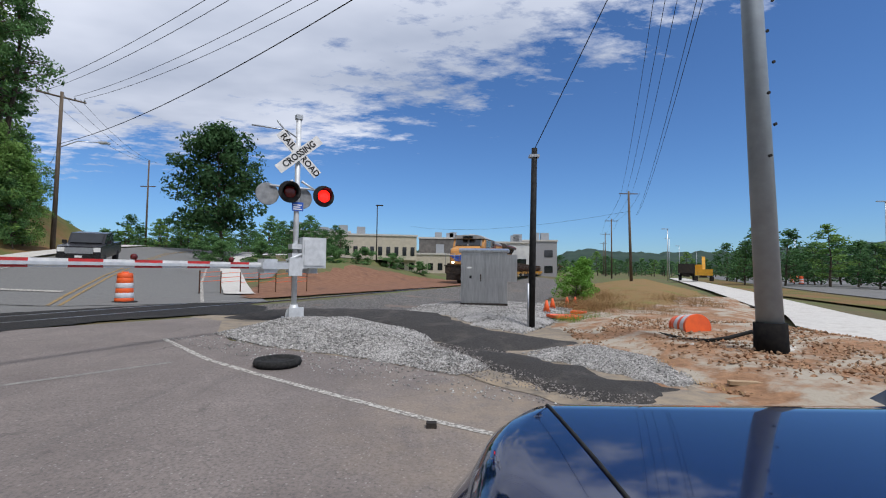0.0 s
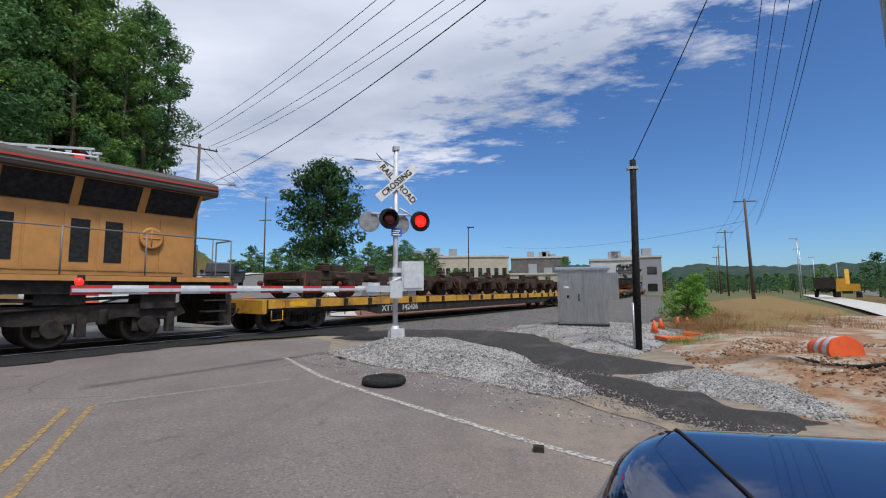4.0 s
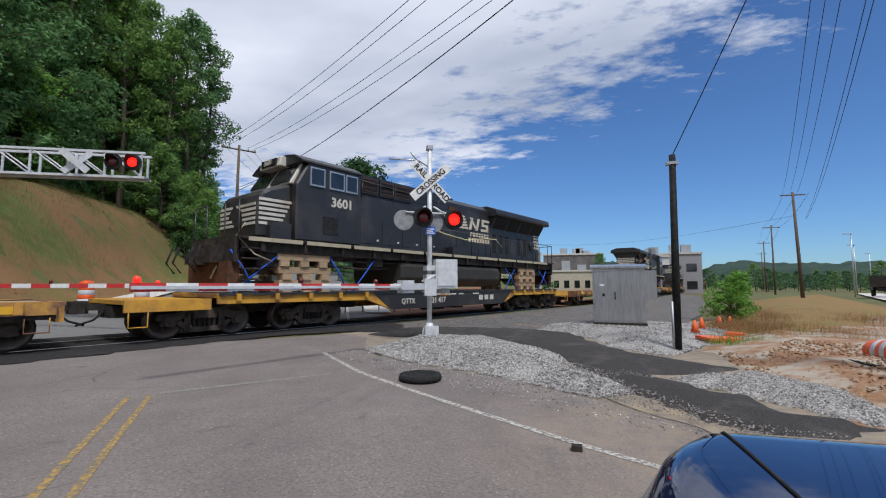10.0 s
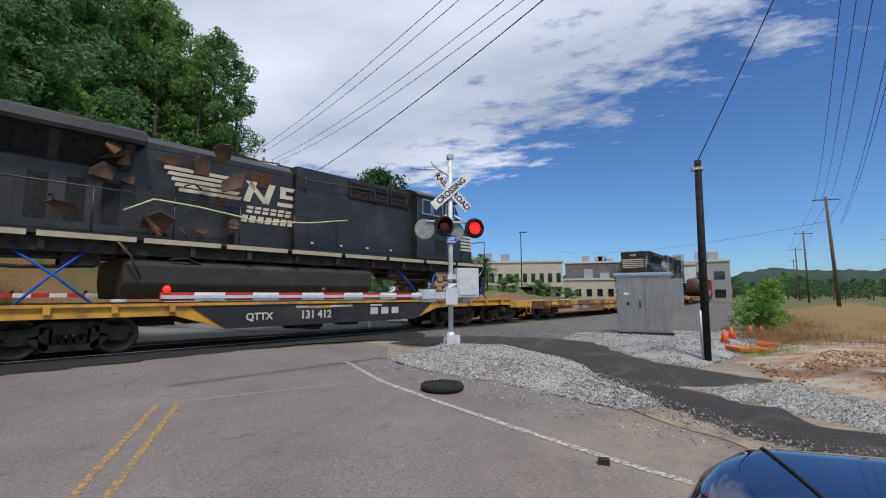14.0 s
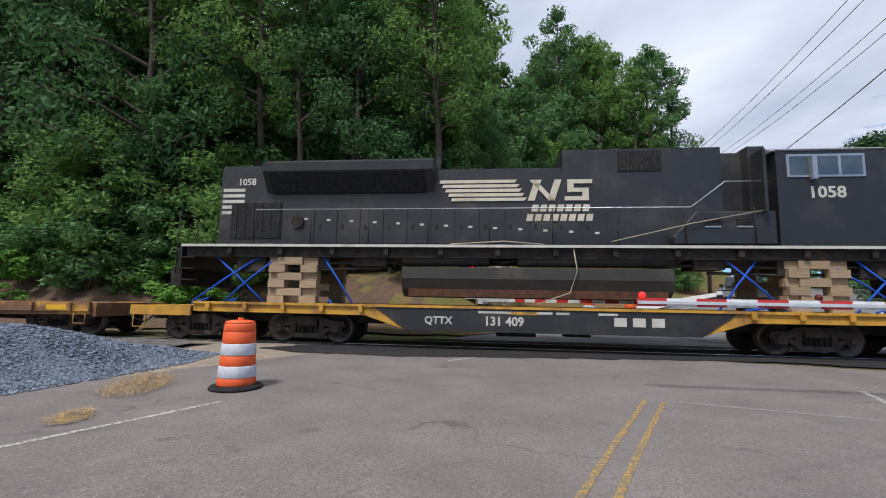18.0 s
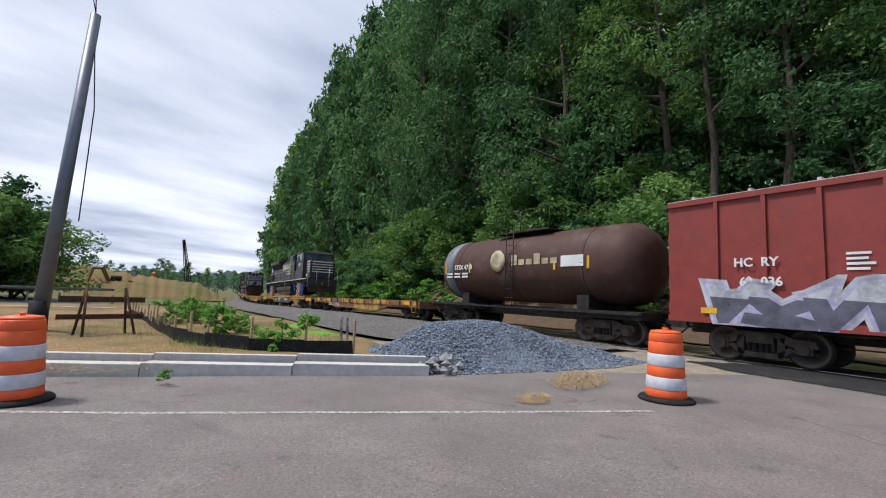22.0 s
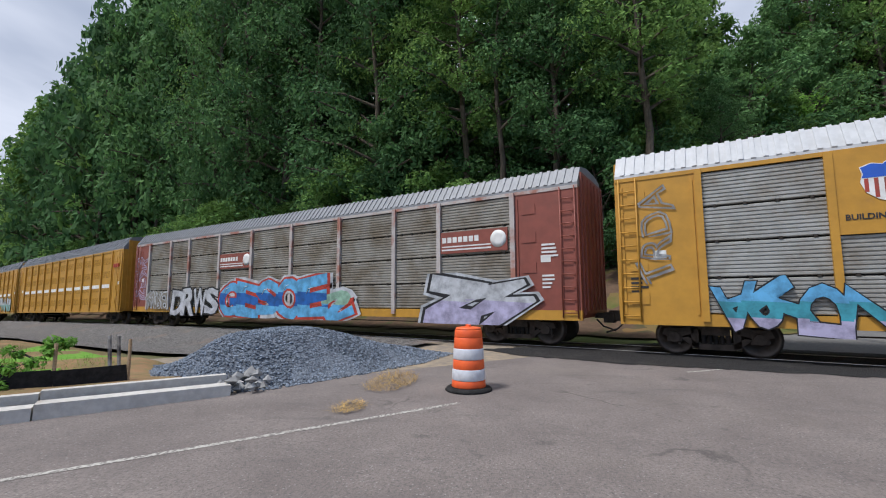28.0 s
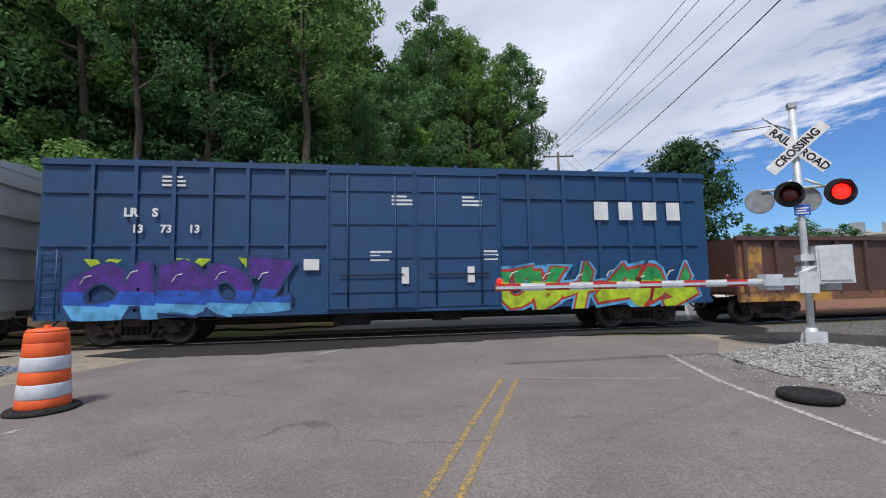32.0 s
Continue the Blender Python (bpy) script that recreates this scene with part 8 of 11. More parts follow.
for i in range(4):
    graffiti(car, -12.6, -11.6, 3.3 - 0.62 * i, 3.8 - 0.62 * i, y - 0.03, [CRRED], GLILAC, 46 + i, "SR", wild=True, fat=-0.01)
car, a, y = auto_rack(357.65, 385.15, "zinc and yellow auto rack under white painted letters", RACKYEL, RACKGREY, paint("white roof", (0.5, 0.515, 0.53), dirt=(0.4, 0.4, 0.4)), [-11.4, -8.95, -7.05, -4.35, -1.55, 1.25, 4.05, 6.8, 8.75, 11.45], RACKYEL, ztop=5.38)
part("sign_panel", boxes((-8.88, -7.12, y - 0.058, y - 0.01, 2.75, 4.5)), RACKYEL, car)
shield(car, -8.0, 3.82, 0.95, 0.9, y - 0.062)
letters("BUILDING AMERICA", 0.17, NSBLACK, car, near_side(-8.0, 3.1, y - 0.065), bold=0.004)
part("white_panel", boxes((-6.95, -4.45, y - 0.012, y - 0.006, 1.85, 2.6), (-4.25, -1.65, y - 0.012, y - 0.006, 1.85, 2.6)), paint("pale replaced sheet", (0.52, 0.53, 0.54), 0.5, dirt=(0.36, 0.35, 0.33), metal=0.2), car)
graffiti(car, -11.2, -7.3, 0.6, 1.7, y - 0.095, [GSKY, GTEAL, GLILAC], GBLACK, 51, "ARDZK", wild=True, line=0.02, fat=0.04)
graffiti(car, -7.0, -5.5, 0.75, 1.7, y - 0.095, [GBLACK], GSILVER, 56, "SO", wild=True)
graffiti(car, -5.4, -1.5, 0.6, 1.85, y - 0.095, [RACKGREY], GBLACK, 52, "BABB", wild=True, fat=0.07, line=0.022, hollow=True)
graffiti(car, -1.4, 3.4, 0.6, 1.85, y - 0.095, [G("grey green", (0.33, 0.38, 0.34)), G("grey", (0.38, 0.38, 0.38))], G("dark green", (0.04, 0.06, 0.05)), 53, "ZGRTE", wild=True, fat=0.05, line=0.025, hollow=True)
graffiti(car, -1.2, 3.2, 0.8, 1.7, y - 0.092, [G("pale mint", (0.42, 0.46, 0.43))], G("dark green", (0.04, 0.06, 0.05)), 58, "KSRAN", wild=True, fat=-0.01, line=0.012, hollow=True)
graffiti(car, 3.3, 6.4, 0.7, 1.9, y - 0.1, [GBLACK], GSILVER, 57, "GAKS", wild=True)
graffiti(car, 6.4, 11.4, 0.6, 1.85, y - 0.095, [RACKGREY], GBLACK, 54, "OSBO", wild=True, fat=0.07, line=0.022, hollow=True)
part("maker_block", boxes(*[(5.0 + 0.33 * i, 5.26 + 0.33 * i, y - 0.13, y - 0.125, 0.66, 0.9) for i in range(3)]), UPRED, car)
stencils(car, -a + 0.3, 1.9, y - 0.03, 5, NSBLACK, 0.5, 7)
for i, ch in enumerate("ADRT"):
    graffiti(car, -a + 0.65, -a + 1.2, 3.6 - 0.6 * i, 4.2 - 0.6 * i, y - 0.05, [RACKYEL], GSILVER, 55 + i, ch, wild=True, fat=0.0, line=0.025, hollow=True)
# white reefer
car, a, y = box_car(386.15, 408.85, "dirty white refrigerator car with bright painted letters", BOXWHITE, 0.72, 4.72, 1.55, [-9.57, -8.72, -7.44, -6.44, -4.36, -3.3, 2.5, 3.55, 4.6, 5.69, 6.7, 7.7, 8.75, 9.8], (-2.4, 1.6), BOXWHITE, "refrigerator_car", smooth_side=True)
plug_door(car, -2.35, 1.5, 0.8, 4.4, y, BOXWHITE, 4)
letters("ARMN", 0.48, NSBLACK, car, near_side(-8.55, 1.9, y - 0.02), bold=0.008)
part("number_board", boxes((-7.75, -5.95, y - 0.062, y - 0.055, 1.66, 2.06)), WHITE_PAINT, car)
letters("170197", 0.36, NSBLACK, car, near_side(-6.85, 1.86, y - 0.066), squeeze=1.15, bold=0.008)
shield(car, 7.15, 3.58, 0.85, 0.85, y - 0.014)
letters("BUILDING", 0.24, NSBLACK, car, near_side(8.3, 3.74, y - 0.02), bold=0.005)
letters("AMERICA", 0.24, NSBLACK, car, near_side(8.3, 3.5, y - 0.02), bold=0.005)
stencils(car, -8.7, 1.4, y - 0.014, 2, NSBLACK, 1.4, 9), stencils(car, 7.0, 1.9, y - 0.014, 3, NSBLACK, 0.9, 10), stencils(car, -1.5, 3.2, y - 0.1, 3, NSBLACK, 0.6, 11)
graffiti(car, -7.2, -2.1, 0.75, 2.5, y - 0.016, [GLILAC, GSILVER, G("pale teal", (0.25, 0.45, 0.4))], G("smoke", (0.12, 0.1, 0.16)), 61, "SCARSK", halo=G("dull pink", (0.45, 0.28, 0.34)), wild=True, shine=WH, line=0.028)
graffiti(car, -1.9, 0.4, 0.8, 1.95, y - 0.15, [GTEAL, GSKY], GTEAL, 62, "KS", wild=True)
graffiti(car, -8.3, -7.1, 0.75, 1.5, y - 0.04, [GSKY, GTEAL], GNAVY, 64, "O", wild=True)
graffiti(car, 1.5, 8.8, 0.9, 2.42, y - 0.014, [G("moss", (0.1, 0.13, 0.06)), G("pale yellow", (0.6, 0.55, 0.2))], G("moss", (0.1, 0.13, 0.06)), 65, "SOOOOS", fat=0.02, line=0.04, hollow=True)
graffiti(car, 2.0, 8.2, 0.85, 2.2, y - 0.024, [GSKY, G("steel blue", (0.06, 0.2, 0.46)), GSKY], GNAVY, 63, "ZUENE", shine=WH, fat=0.05, line=0.03, halo=G("pale blue", (0.5, 0.62, 0.74)))
part("yellow_panel", boxes((-10.5, -9.9, y - 0.014, y - 0.006, 1.1, 1.3), (9.2, 9.8, y - 0.014, y - 0.006, 1.1, 1.3)), paint("reflector yellow", (0.75, 0.42, 0.02)), car)
part("cooling_unit", boxes((-a - 0.35, -a, -1.2, 1.2, 1.0, 3.9)), BLACK, car, "black cooling unit on the end wall", bevel=0.04)
ladder(car, -a + 0.05, y - 0.06, 0.8, 2.2, BOXWHITE), ladder(car, a - 0.7, y - 0.06, 0.8, 2.2, BOXWHITE)
# blue boxcar
R = [-8.1, -7.1, -6.2, -5.3, -4.4, -3.4, 3.4, 4.5, 5.6, 6.6, 7.5, 8.4]
car, a, y = box_car(409.5, 428.7, "dark blue boxcar with white figures and bright painted letters", BOXBLUE, 0.78, 4.78, 1.52, R, (-1.6, 2.4), BOXBLUE, belts=[(-9.2, -2.4, 3.95), (-9.2, -2.4, 2.6), (2.6, 8.9, 3.95), (2.6, 8.9, 2.55)])
plug_door(car, -2.3, 0.0, 0.85, 4.55, y, BOXBLUE, 4)
plug_door(car, 0.1, 2.42, 0.85, 4.55, y, BOXBLUE, 4)
letters("LR    S", 0.3, WH, car, near_side(-6.95, 3.42, y - 0.08), bold=0.012)
letters("13     73     13", 0.28, WH, car, near_side(-6.35, 3.0, y - 0.08), bold=0.009)
part("name_block", boxes(*[(5.45 + 0.8 * i, 5.9 + 0.8 * i, y - 0.084, y - 0.076, 3.3, 3.85) for i in range(4)]), WH, car, "four plain white letter blocks")
stencils(car, -6.5, 4.35, y - 0.03, 3, WH, 0.7, 12), stencils(car, -0.6, 3.9, y - 0.1, 3, WH, 0.7, 13), stencils(car, 1.4, 3.9, y - 0.1, 3, WH, 0.7, 14), stencils(car, -1.2, 2.35, y - 0.1, 3, WH, 0.6, 15), stencils(car, 2.0, 2.35, y - 0.1, 3, WH, 0.6, 16)
part("stencil_box", boxes((-2.95, -2.55, y - 0.084, y - 0.076, 1.9, 2.2)), WH, car), part("stencil_plate", boxes((-0.35, -0.15, y - 0.15, y - 0.14, 1.5, 1.95), (1.5, 1.7, y - 0.15, y - 0.14, 1.5, 1.95)), WH, car)
graffiti(car, -8.5, -3.3, 0.74, 2.1, y - 0.08, [PURPLE, PURPLE, GBLUE, GSKY], GNAVY, 71, "CABOZ", fat=0.09, shine=WH)
for x in (-8.1, -6.0, -4.5):
    graffiti(car, x, x + 0.6, 1.9, 2.22, y - 0.076, [GLIME], GLIME, 73, "V", fat=0.06)
graffiti(car, 2.5, 8.5, 0.7, 1.85, y - 0.08, [GGREEN, GLIME, GLIME], GRED, 72, "GRXASK", halo=GSKY, wild=True, shine=WH)
ladder(car, -a + 0.05, y - 0.09, 0.8, 2.5, BOXBLUE)
# gondola behind it
car, hl = car_thing("gondola", "rust brown gondola with an orange scuffed end", 428.95, 446.05, 13)
a = hl - 0.35
part("body", boxes((-a, a, -1.5, -1.4, 0.95, 2.75), (-a, a, 1.4, 1.5, 0.95, 2.75), (-a, -a + 0.1, -1.4, 1.4, 0.95, 2.75), (a - 0.1, a, -1.4, 1.4, 0.95, 2.75), (-a, a, -1.4, 1.4, 0.95, 1.05)), GONBROWN, car)
for x in np.linspace(-a + 0.3, a - 0.3, 14):
    part("side_post", boxes((x - 0.06, x + 0.06, -1.6, -1.5, 0.9, 2.72)), GONBROWN, car, bevel=0.01)
part("top_chord", boxes((-a, a, -1.62, -1.48, 2.68, 2.82)), GONBROWN, car)
part("bottom_sill", boxes((-a, a, -1.6, -1.48, 0.72, 0.98)), TTRUST, car)
part("scuffed_panel", boxes((-a + 0.1, -a + 1.0, -1.52, -1.505, 1.0, 2.6)), TTRUST, car)
couplers(car, -a, a)
for x in (-hl + 2.1, hl - 2.1):
    bogie(car, x)
u = 446.25
for i in range(3):
    car, a, y = box_car(u, u + 16.4, "plain brown boxcar at the tail of the view", GONBROWN, 0.95, 4.3, 1.5, np.linspace(-7, 7, 10), (-1.5, 1.5), GONBROWN)
    u += 16.8

# ---- crossing signals and gates ----
SIGN_BLACK = mat("black sign letters", (0.015, 0.015, 0.015), (0.03, 0.03, 0.03), 0.7)

LAMPGREY = mat("weathered grey lamp back", (0.3, 0.31, 0.32), (0.2, 0.21, 0.22), 0.6, 0.2, scale=7)


def crossbuck(parent, z, y, front=True):
    cb = part("crossbuck", boxes((-0.01, 0.01, y + 0.02, y + 0.06, z - 0.1, z + 0.1)), SILVER, parent)
    for ang, words in ((-45, ("RAIL", "ROAD")), (42, ("CROSSING",))):
        blade = part("blade", boxes((-0.64, 0.64, -0.006, 0.006, -0.115, 0.115)), WHITE_REFL, cb, "white reflective crossbuck blade", bevel=0.003, at=pose(0, y - (0.012 if ang > 0 else 0), z, 0, -ang, 0))
        if front:
            if len(words) == 2:
                letters(words[0], 0.21, SIGN_BLACK, blade, pose(-0.37, -0.009, 0, 90, 0, 0), bold=0.004, squeeze=0.95)
                letters(words[1], 0.21, SIGN_BLACK, blade, pose(0.37, -0.009, 0, 90, 0, 0), bold=0.004, squeeze=0.95)
            else:
                letters(words[0], 0.21, SIGN_BLACK, blade, pose(0, -0.009, 0, 90, 0, 0), bold=0.004, squeeze=0.95)
    return cb


def lamp(parent, x, y, z, lit, back=False):
    """A flashing lamp: round target, hood, lens. Faces -y, or +y when back."""
    o = 1 if back else -1
    bm = bmesh.new()
    lathe(bm, [(0.25, 0.0), (0.26, 0.02), (0.1, 0.1), (0.08, 0.16)] if not back else [(0.25, 0.0), (0.26, 0.02), (0.19, 0.1), (0.17, 0.2)], 24, "y", (x, y, z))
    tgt = part("target", bm, BLACK if not back else LAMPGREY, parent, "round black lamp target" if not back else "grey back of a lamp target")
    if not back:
        bm = bmesh.new()
        n = 14
        for i in range(n):
            a0, a1 = math.pi * (-0.12 + 1.24 * i / n), math.pi * (-0.12 + 1.24 * (i + 1) / n)
            f = [(x + 0.16 * math.cos(a0), y, z + 0.16 * math.sin(a0)), (x + 0.16 * math.cos(a1), y, z + 0.16 * math.sin(a1)), (x + 0.17 * math.cos(a1), y - 0.28 * max(0.3, math.sin(a1)), z + 0.17 * math.sin(a1)), (x + 0.17 * math.cos(a0), y - 0.28 * max(0.3, math.sin(a0)), z + 0.17 * math.sin(a0))]
            bm.faces.new([bm.verts.new(c) for c in f])
            bm.faces.new([bm.verts.new((cx + 0.012 * (cx - x) / 0.17, cy, cz + 0.012 * (cz - z) / 0.17)) for cx, cy, cz in f[::-1]])
        part("hood", bm, BLACK, tgt)
        bm = bmesh.new()
        lathe(bm, [(0.15, y - 0.01), (0.14, y - 0.03), (0.08, y - 0.045), (0.01, y - 0.05)], 20, "y", (x, 0, z))
        part("lens", bm, RED_LIT if lit else RED_LENS, tgt, "glowing red lens" if lit else "dark red lens")


def gate(base, tip_dir, length, label, z, root=0.3):
    """A striped barrier arm lying along its own x."""
    g = thing("crossing_gate", label, "barrier", at=pose(base[0], base[1], z, 0, 0, math.degrees(math.atan2(tip_dir[1], tip_dir[0]))))
    n = 12
    w = (length - root) / n
    for i in range(n):
        part("arm_stripe", boxes((root + i * w, root + (i + 1) * w, -0.025, 0.025, -0.055, 0.075)), RED_REFL if i % 2 else WHITE_REFL, g)
    part("arm_rail", boxes((-0.2, length, 0.026, 0.05, -0.02, 0.03)), SILVER, g)
    for k, lit in ((0.16, True), (0.5, True), (0.985, True)):
        x = root + (length - root) * k
        bm = bmesh.new()
        lathe(bm, [(0.03, 0.0), (0.05, 0.02), (0.052, 0.06), (0.035, 0.09), (0.01, 0.1)], 12, "z", (x, 0, 0.075))
        part("arm_lamp", bm, RED_LIT if lit and k > 0.9 else RED_LENS, g, "small red lamp on the arm")
    for o in (-1, 1):
        part("support_arm", boxes((-1.05, root + 0.2, 0.12 * o - 0.02, 0.12 * o + 0.02, -0.06, 0.09)), SILVER, g, bevel=0.01)
    part("counterweight", boxes((-1.15, -0.85, -0.2, 0.2, -0.16, 0.2)), SILVER, g, bevel=0.03)
    part("arm_clamp", boxes((0.05, 0.42, -0.1, 0.1, -0.14, 0.16)), SILVER, g, bevel=0.02)
    return g


def near_signal():
    s = thing("crossing_signal", "silver level crossing mast with crossbuck and red lamps", "crossing signal", at=pose(-3.49, 10.71, 0.27, 0, 0, 33))
    bm = bmesh.new()
    cyl(bm, (0, 0, 0.3), (0, 0, 4.9), 0.062, n=16)
    part("mast", bm, SILVER, s)
    bm = bmesh.new()
    lathe(bm, [(0.26, 0.0), (0.26, 0.06), (0.2, 0.1), (0.17, 0.3), (0.1, 0.36), (0.09, 0.42)], 8, "z")
    part("base_casting", bm, SILVER, s)
    part("junction_box", boxes((-0.17, 0.17, -0.24, -0.14, 0.02, 0.36)), SILVER, s, bevel=0.02)
    for k in (-0.2, 0.2):
        for j in (-0.2, 0.2):
            part("anchor_bolt", boxes((k - 0.025, k + 0.025, j - 0.025, j + 0.025, -0.02, 0.13)), GALV, s)
    part("mast_cap", boxes((-0.075, 0.075, -0.075, 0.075, 4.82, 4.93)), GALV, s, bevel=0.02)
    crossbuck(s, 3.97, -0.1)
    part("cross_arm", bars([(-0.62, 0, 3.18), (0.62, 0, 3.18)], [(-0.4, 0, 3.18), (-0.1, 0, 3.35)], [(0.4, 0, 3.18), (0.1, 0, 3.35)], r=0.028), SILVER, s)
    lamp(s, -0.2, -0.16, 3.05, False), lamp(s, 0.6, -0.16, 3.02, True)
    lamp(s, -0.66, 0.02, 2.98, False, True), lamp(s, 0.12, 0.05, 2.95, False, True)
    part("blue_notice", boxes((-0.13, 0.13, -0.09, -0.08, 2.62, 2.83)), BLUE_SIGN, s)
    part("notice_bar", boxes(*[(-0.1, 0.1 - 0.04 * (i % 2), -0.095, -0.091, 2.65 + 0.05 * i, 2.675 + 0.05 * i) for i in range(3)]), WHITE_REFL, s)
    part("conduit_arm", bars([(0, -0.02, 4.35), (-0.3, -0.02, 4.52), (-1.05, -0.02, 4.5)], [(-0.2, 0, 4.4), (-0.42, 0, 4.62), (-0.5, 0, 4.72)], r=0.018), GALV, s)
    part("gate_motor", boxes((0.1, 0.66, -0.24, 0.24, 1.28, 2.0)), SILVER, s, "pale grey gate motor box", bevel=0.04)
    part("motor_door", boxes((0.14, 0.62, -0.265, -0.242, 1.34, 1.94)), SILVER, s, bevel=0.01)
    part("motor_bracket", boxes((-0.12, 0.12, -0.18, 0.18, 1.5, 1.62), (-0.12, 0.12, -0.18, 0.18, 1.72, 1.84), (-0.2, 0.1, -0.28, -0.18, 1.1, 1.5)), SILVER, s, bevel=0.02)
    part("clamp_bar", bars([(-0.25, -0.2, 1.2), (0.35, -0.2, 1.32)], [(-0.25, -0.2, 1.45), (0.1, -0.2, 1.6)], r=0.03), SILVER, s)
    gate((-3.75, 10.2), (-2.45, -5.3), 5.75, "lowered red and white crossing gate arm beside the signal", 1.58)


near_signal()


def far_signal():
    base = Vector((-18.4, 8.3, 0))
    turn = 26.2
    s = thing("cantilever_signal", "silver cantilever signal with truss arm over the road", "crossing signal", at=pose(base.x, base.y, RAIL_Z, 0, 0, turn))
    # local x runs along the arm, the near side is -y
    bm = bmesh.new()
    cyl(bm, (0, 0, -0.1), (0, 0, 5.75), 0.15, n=16)
    part("column", bm, SILVER, s)
    bm = bmesh.new()
    cyl(bm, (0, 0, 5.75), (0, 0, 5.82), 0.17, n=16)
    part("column_cap", bm, SILVER, s)
    bm = bmesh.new()
    cyl(bm, (-1.1, -0.2, -0.1), (-1.1, -0.2, 6.0), 0.08, n=12)
    part("side_mast", bm, SILVER, s)
    ladder(s, -0.72, -0.2, 0.2, 5.9, SILVER, 0.36)
    part("ladder_hoop", bars([(-0.9, -0.2, 5.9), (-0.9, 0.2, 5.95), (-0.2, 0.2, 5.9), (-0.1, 0.0, 5.7)], r=0.025), SILVER, s)
    L = 5.95
    z0, z1 = 4.8, 5.58
    for y in (-0.22, 0.22):
        for z in (z0, z1):
            part("truss_chord", boxes((0, L, y - 0.035, y + 0.035, z - 0.035, z + 0.035)), SILVER, s)
    for x in (0.22, 0.36, 0.5):
        part("truss_post", boxes((x - 0.025, x + 0.025, -0.24, -0.2, z0, z1)), SILVER, s)
    for i in range(6):
        x = 0.75 + i * (L - 0.85) / 5
        for y in (-0.22, 0.22):
            part("truss_post", boxes((x - 0.03, x + 0.03, y - 0.02, y + 0.02, z0, z1)), SILVER, s)
            if i < 5:
                x2 = x + (L - 0.85) / 5
                part("truss_brace", bars([(x, y, z1), (x2, y, z0)], r=0.024), SILVER, s)
    part("walk_grating", boxes((0, L, -0.2, 0.2, z0 + 0.02, z0 + 0.05)), GALV, s)
    c = part("crossbuck", boxes((4.06, 4.14, -0.36, -0.3, 5.0, 5.4)), SILVER, s)
    for ang in (-40, 40):
        part("blade", boxes((-0.5, 0.5, -0.008, 0.008, -0.1, 0.1)), SILVER, c, "silver back of a crossbuck blade", at=pose(4.1, -0.36 - 0.002 * ang, 5.2, 0, ang, 0))
    lamp(s, 5.1, -0.34, 5.25, False), lamp(s, 5.65, -0.34, 5.25, True)
    for k in (5.1, 5.65):
        part("lamp_bracket", boxes((k - 0.03, k + 0.03, -0.2, -0.02, 5.15, 5.35)), BLACK, s)
    lamp(s, -1.8, -0.4, 2.82, False), lamp(s, -1.2, -0.4, 2.82, True)
    part("lamp_arm", bars([(-1.8, -0.25, 2.82), (0, -0.1, 2.82)], r=0.03), SILVER, s)
    lamp(s, 0.5, 0.0, 2.72, False, True)
    part("gate_motor", boxes((-1.75, -0.6, -0.35, 0.15, 1.45, 1.95)), SILVER, s, bevel=0.05)
    part("counterweight", boxes((-2.75, -1.75, -0.2, 0.0, 1.6, 1.95)), SILVER, s, bevel=0.02)
    c2 = part("crossbuck", boxes((0.2, 0.3, -0.2, -0.15, 3.45, 3.65)), SILVER, s)
    for ang in (-50, 50):
        part("blade", boxes((-0.42, 0.42, -0.008, 0.008, -0.08, 0.08)), SILVER, c2, at=pose(0.42, -0.2 - 0.002 * ang, 3.55, 0, ang, 0))
    bm = bmesh.new()
    lathe(bm, [(0.4, -0.2), (0.4, 0.1), (0.2, 0.14)], 12, "z")
    part("footing", bm, CONCRETE, s)
    h = radians(turn)
    gate((base.x + 0.4, base.y - 0.1), (math.cos(h), math.sin(h)), 6.3, "lowered red and white crossing gate arm beyond the track", 1.62)


far_signal()

# ---- signal cabinet and poles ----


def cabinet():
    z = 0.3
    c = thing("signal_cabinet", "brushed aluminium signal cabinet on a gravel pad", "cabinet", at=pose(1.5, 16.6, z, 0, 0, -3))
    part("body", boxes((-0.82, 0.82, -0.6, 0.6, 0.08, 1.9)), ALU, c, bevel=0.015)
    bm = bmesh.new()
    prism_x(bm, [(-0.68, 1.9), (-0.68, 1.96), (0, 2.05), (0.68, 1.96), (0.68, 1.9)], -0.9, 0.9)
    part("roof", bm, ALU, c)
    part("panel_seam", boxes((-0.76, 0.76, -0.629, -0.624, 1.0, 1.008)), GALV, c)
    part("plinth", boxes((-0.84, 0.84, -0.62, 0.62, 0.0, 0.08)), DARK, c)
    for x0, x1 in ((-0.78, -0.02), (0.02, 0.78)):
        d = part("door", boxes((x0, x1, -0.625, -0.602, 0.14, 1.84)), ALU, c, bevel=0.008)
    part("door_handle", boxes((-0.14, -0.1, -0.66, -0.626, 0.85, 1.1)), DARK, d)
    part("padlock", boxes((-0.52, -0.44, -0.645, -0.626, 0.95, 1.05)), BLACK, d)
    part("notice", boxes((-0.6, -0.45, -0.632, -0.626, 1.3, 1.36)), WHITE_PAINT, d)
    for j in range(3):
        part("hinge", boxes((-0.83, -0.78, -0.64, -0.6, 0.3 + 0.6 * j, 0.42 + 0.6 * j)), GALV, c)
    part("side_box", boxes((0.822, 1.2, -0.3, 0.45, 0.85, 1.82)), ALU, c, "smaller metal box hung on the side", bevel=0.015)


cabinet()


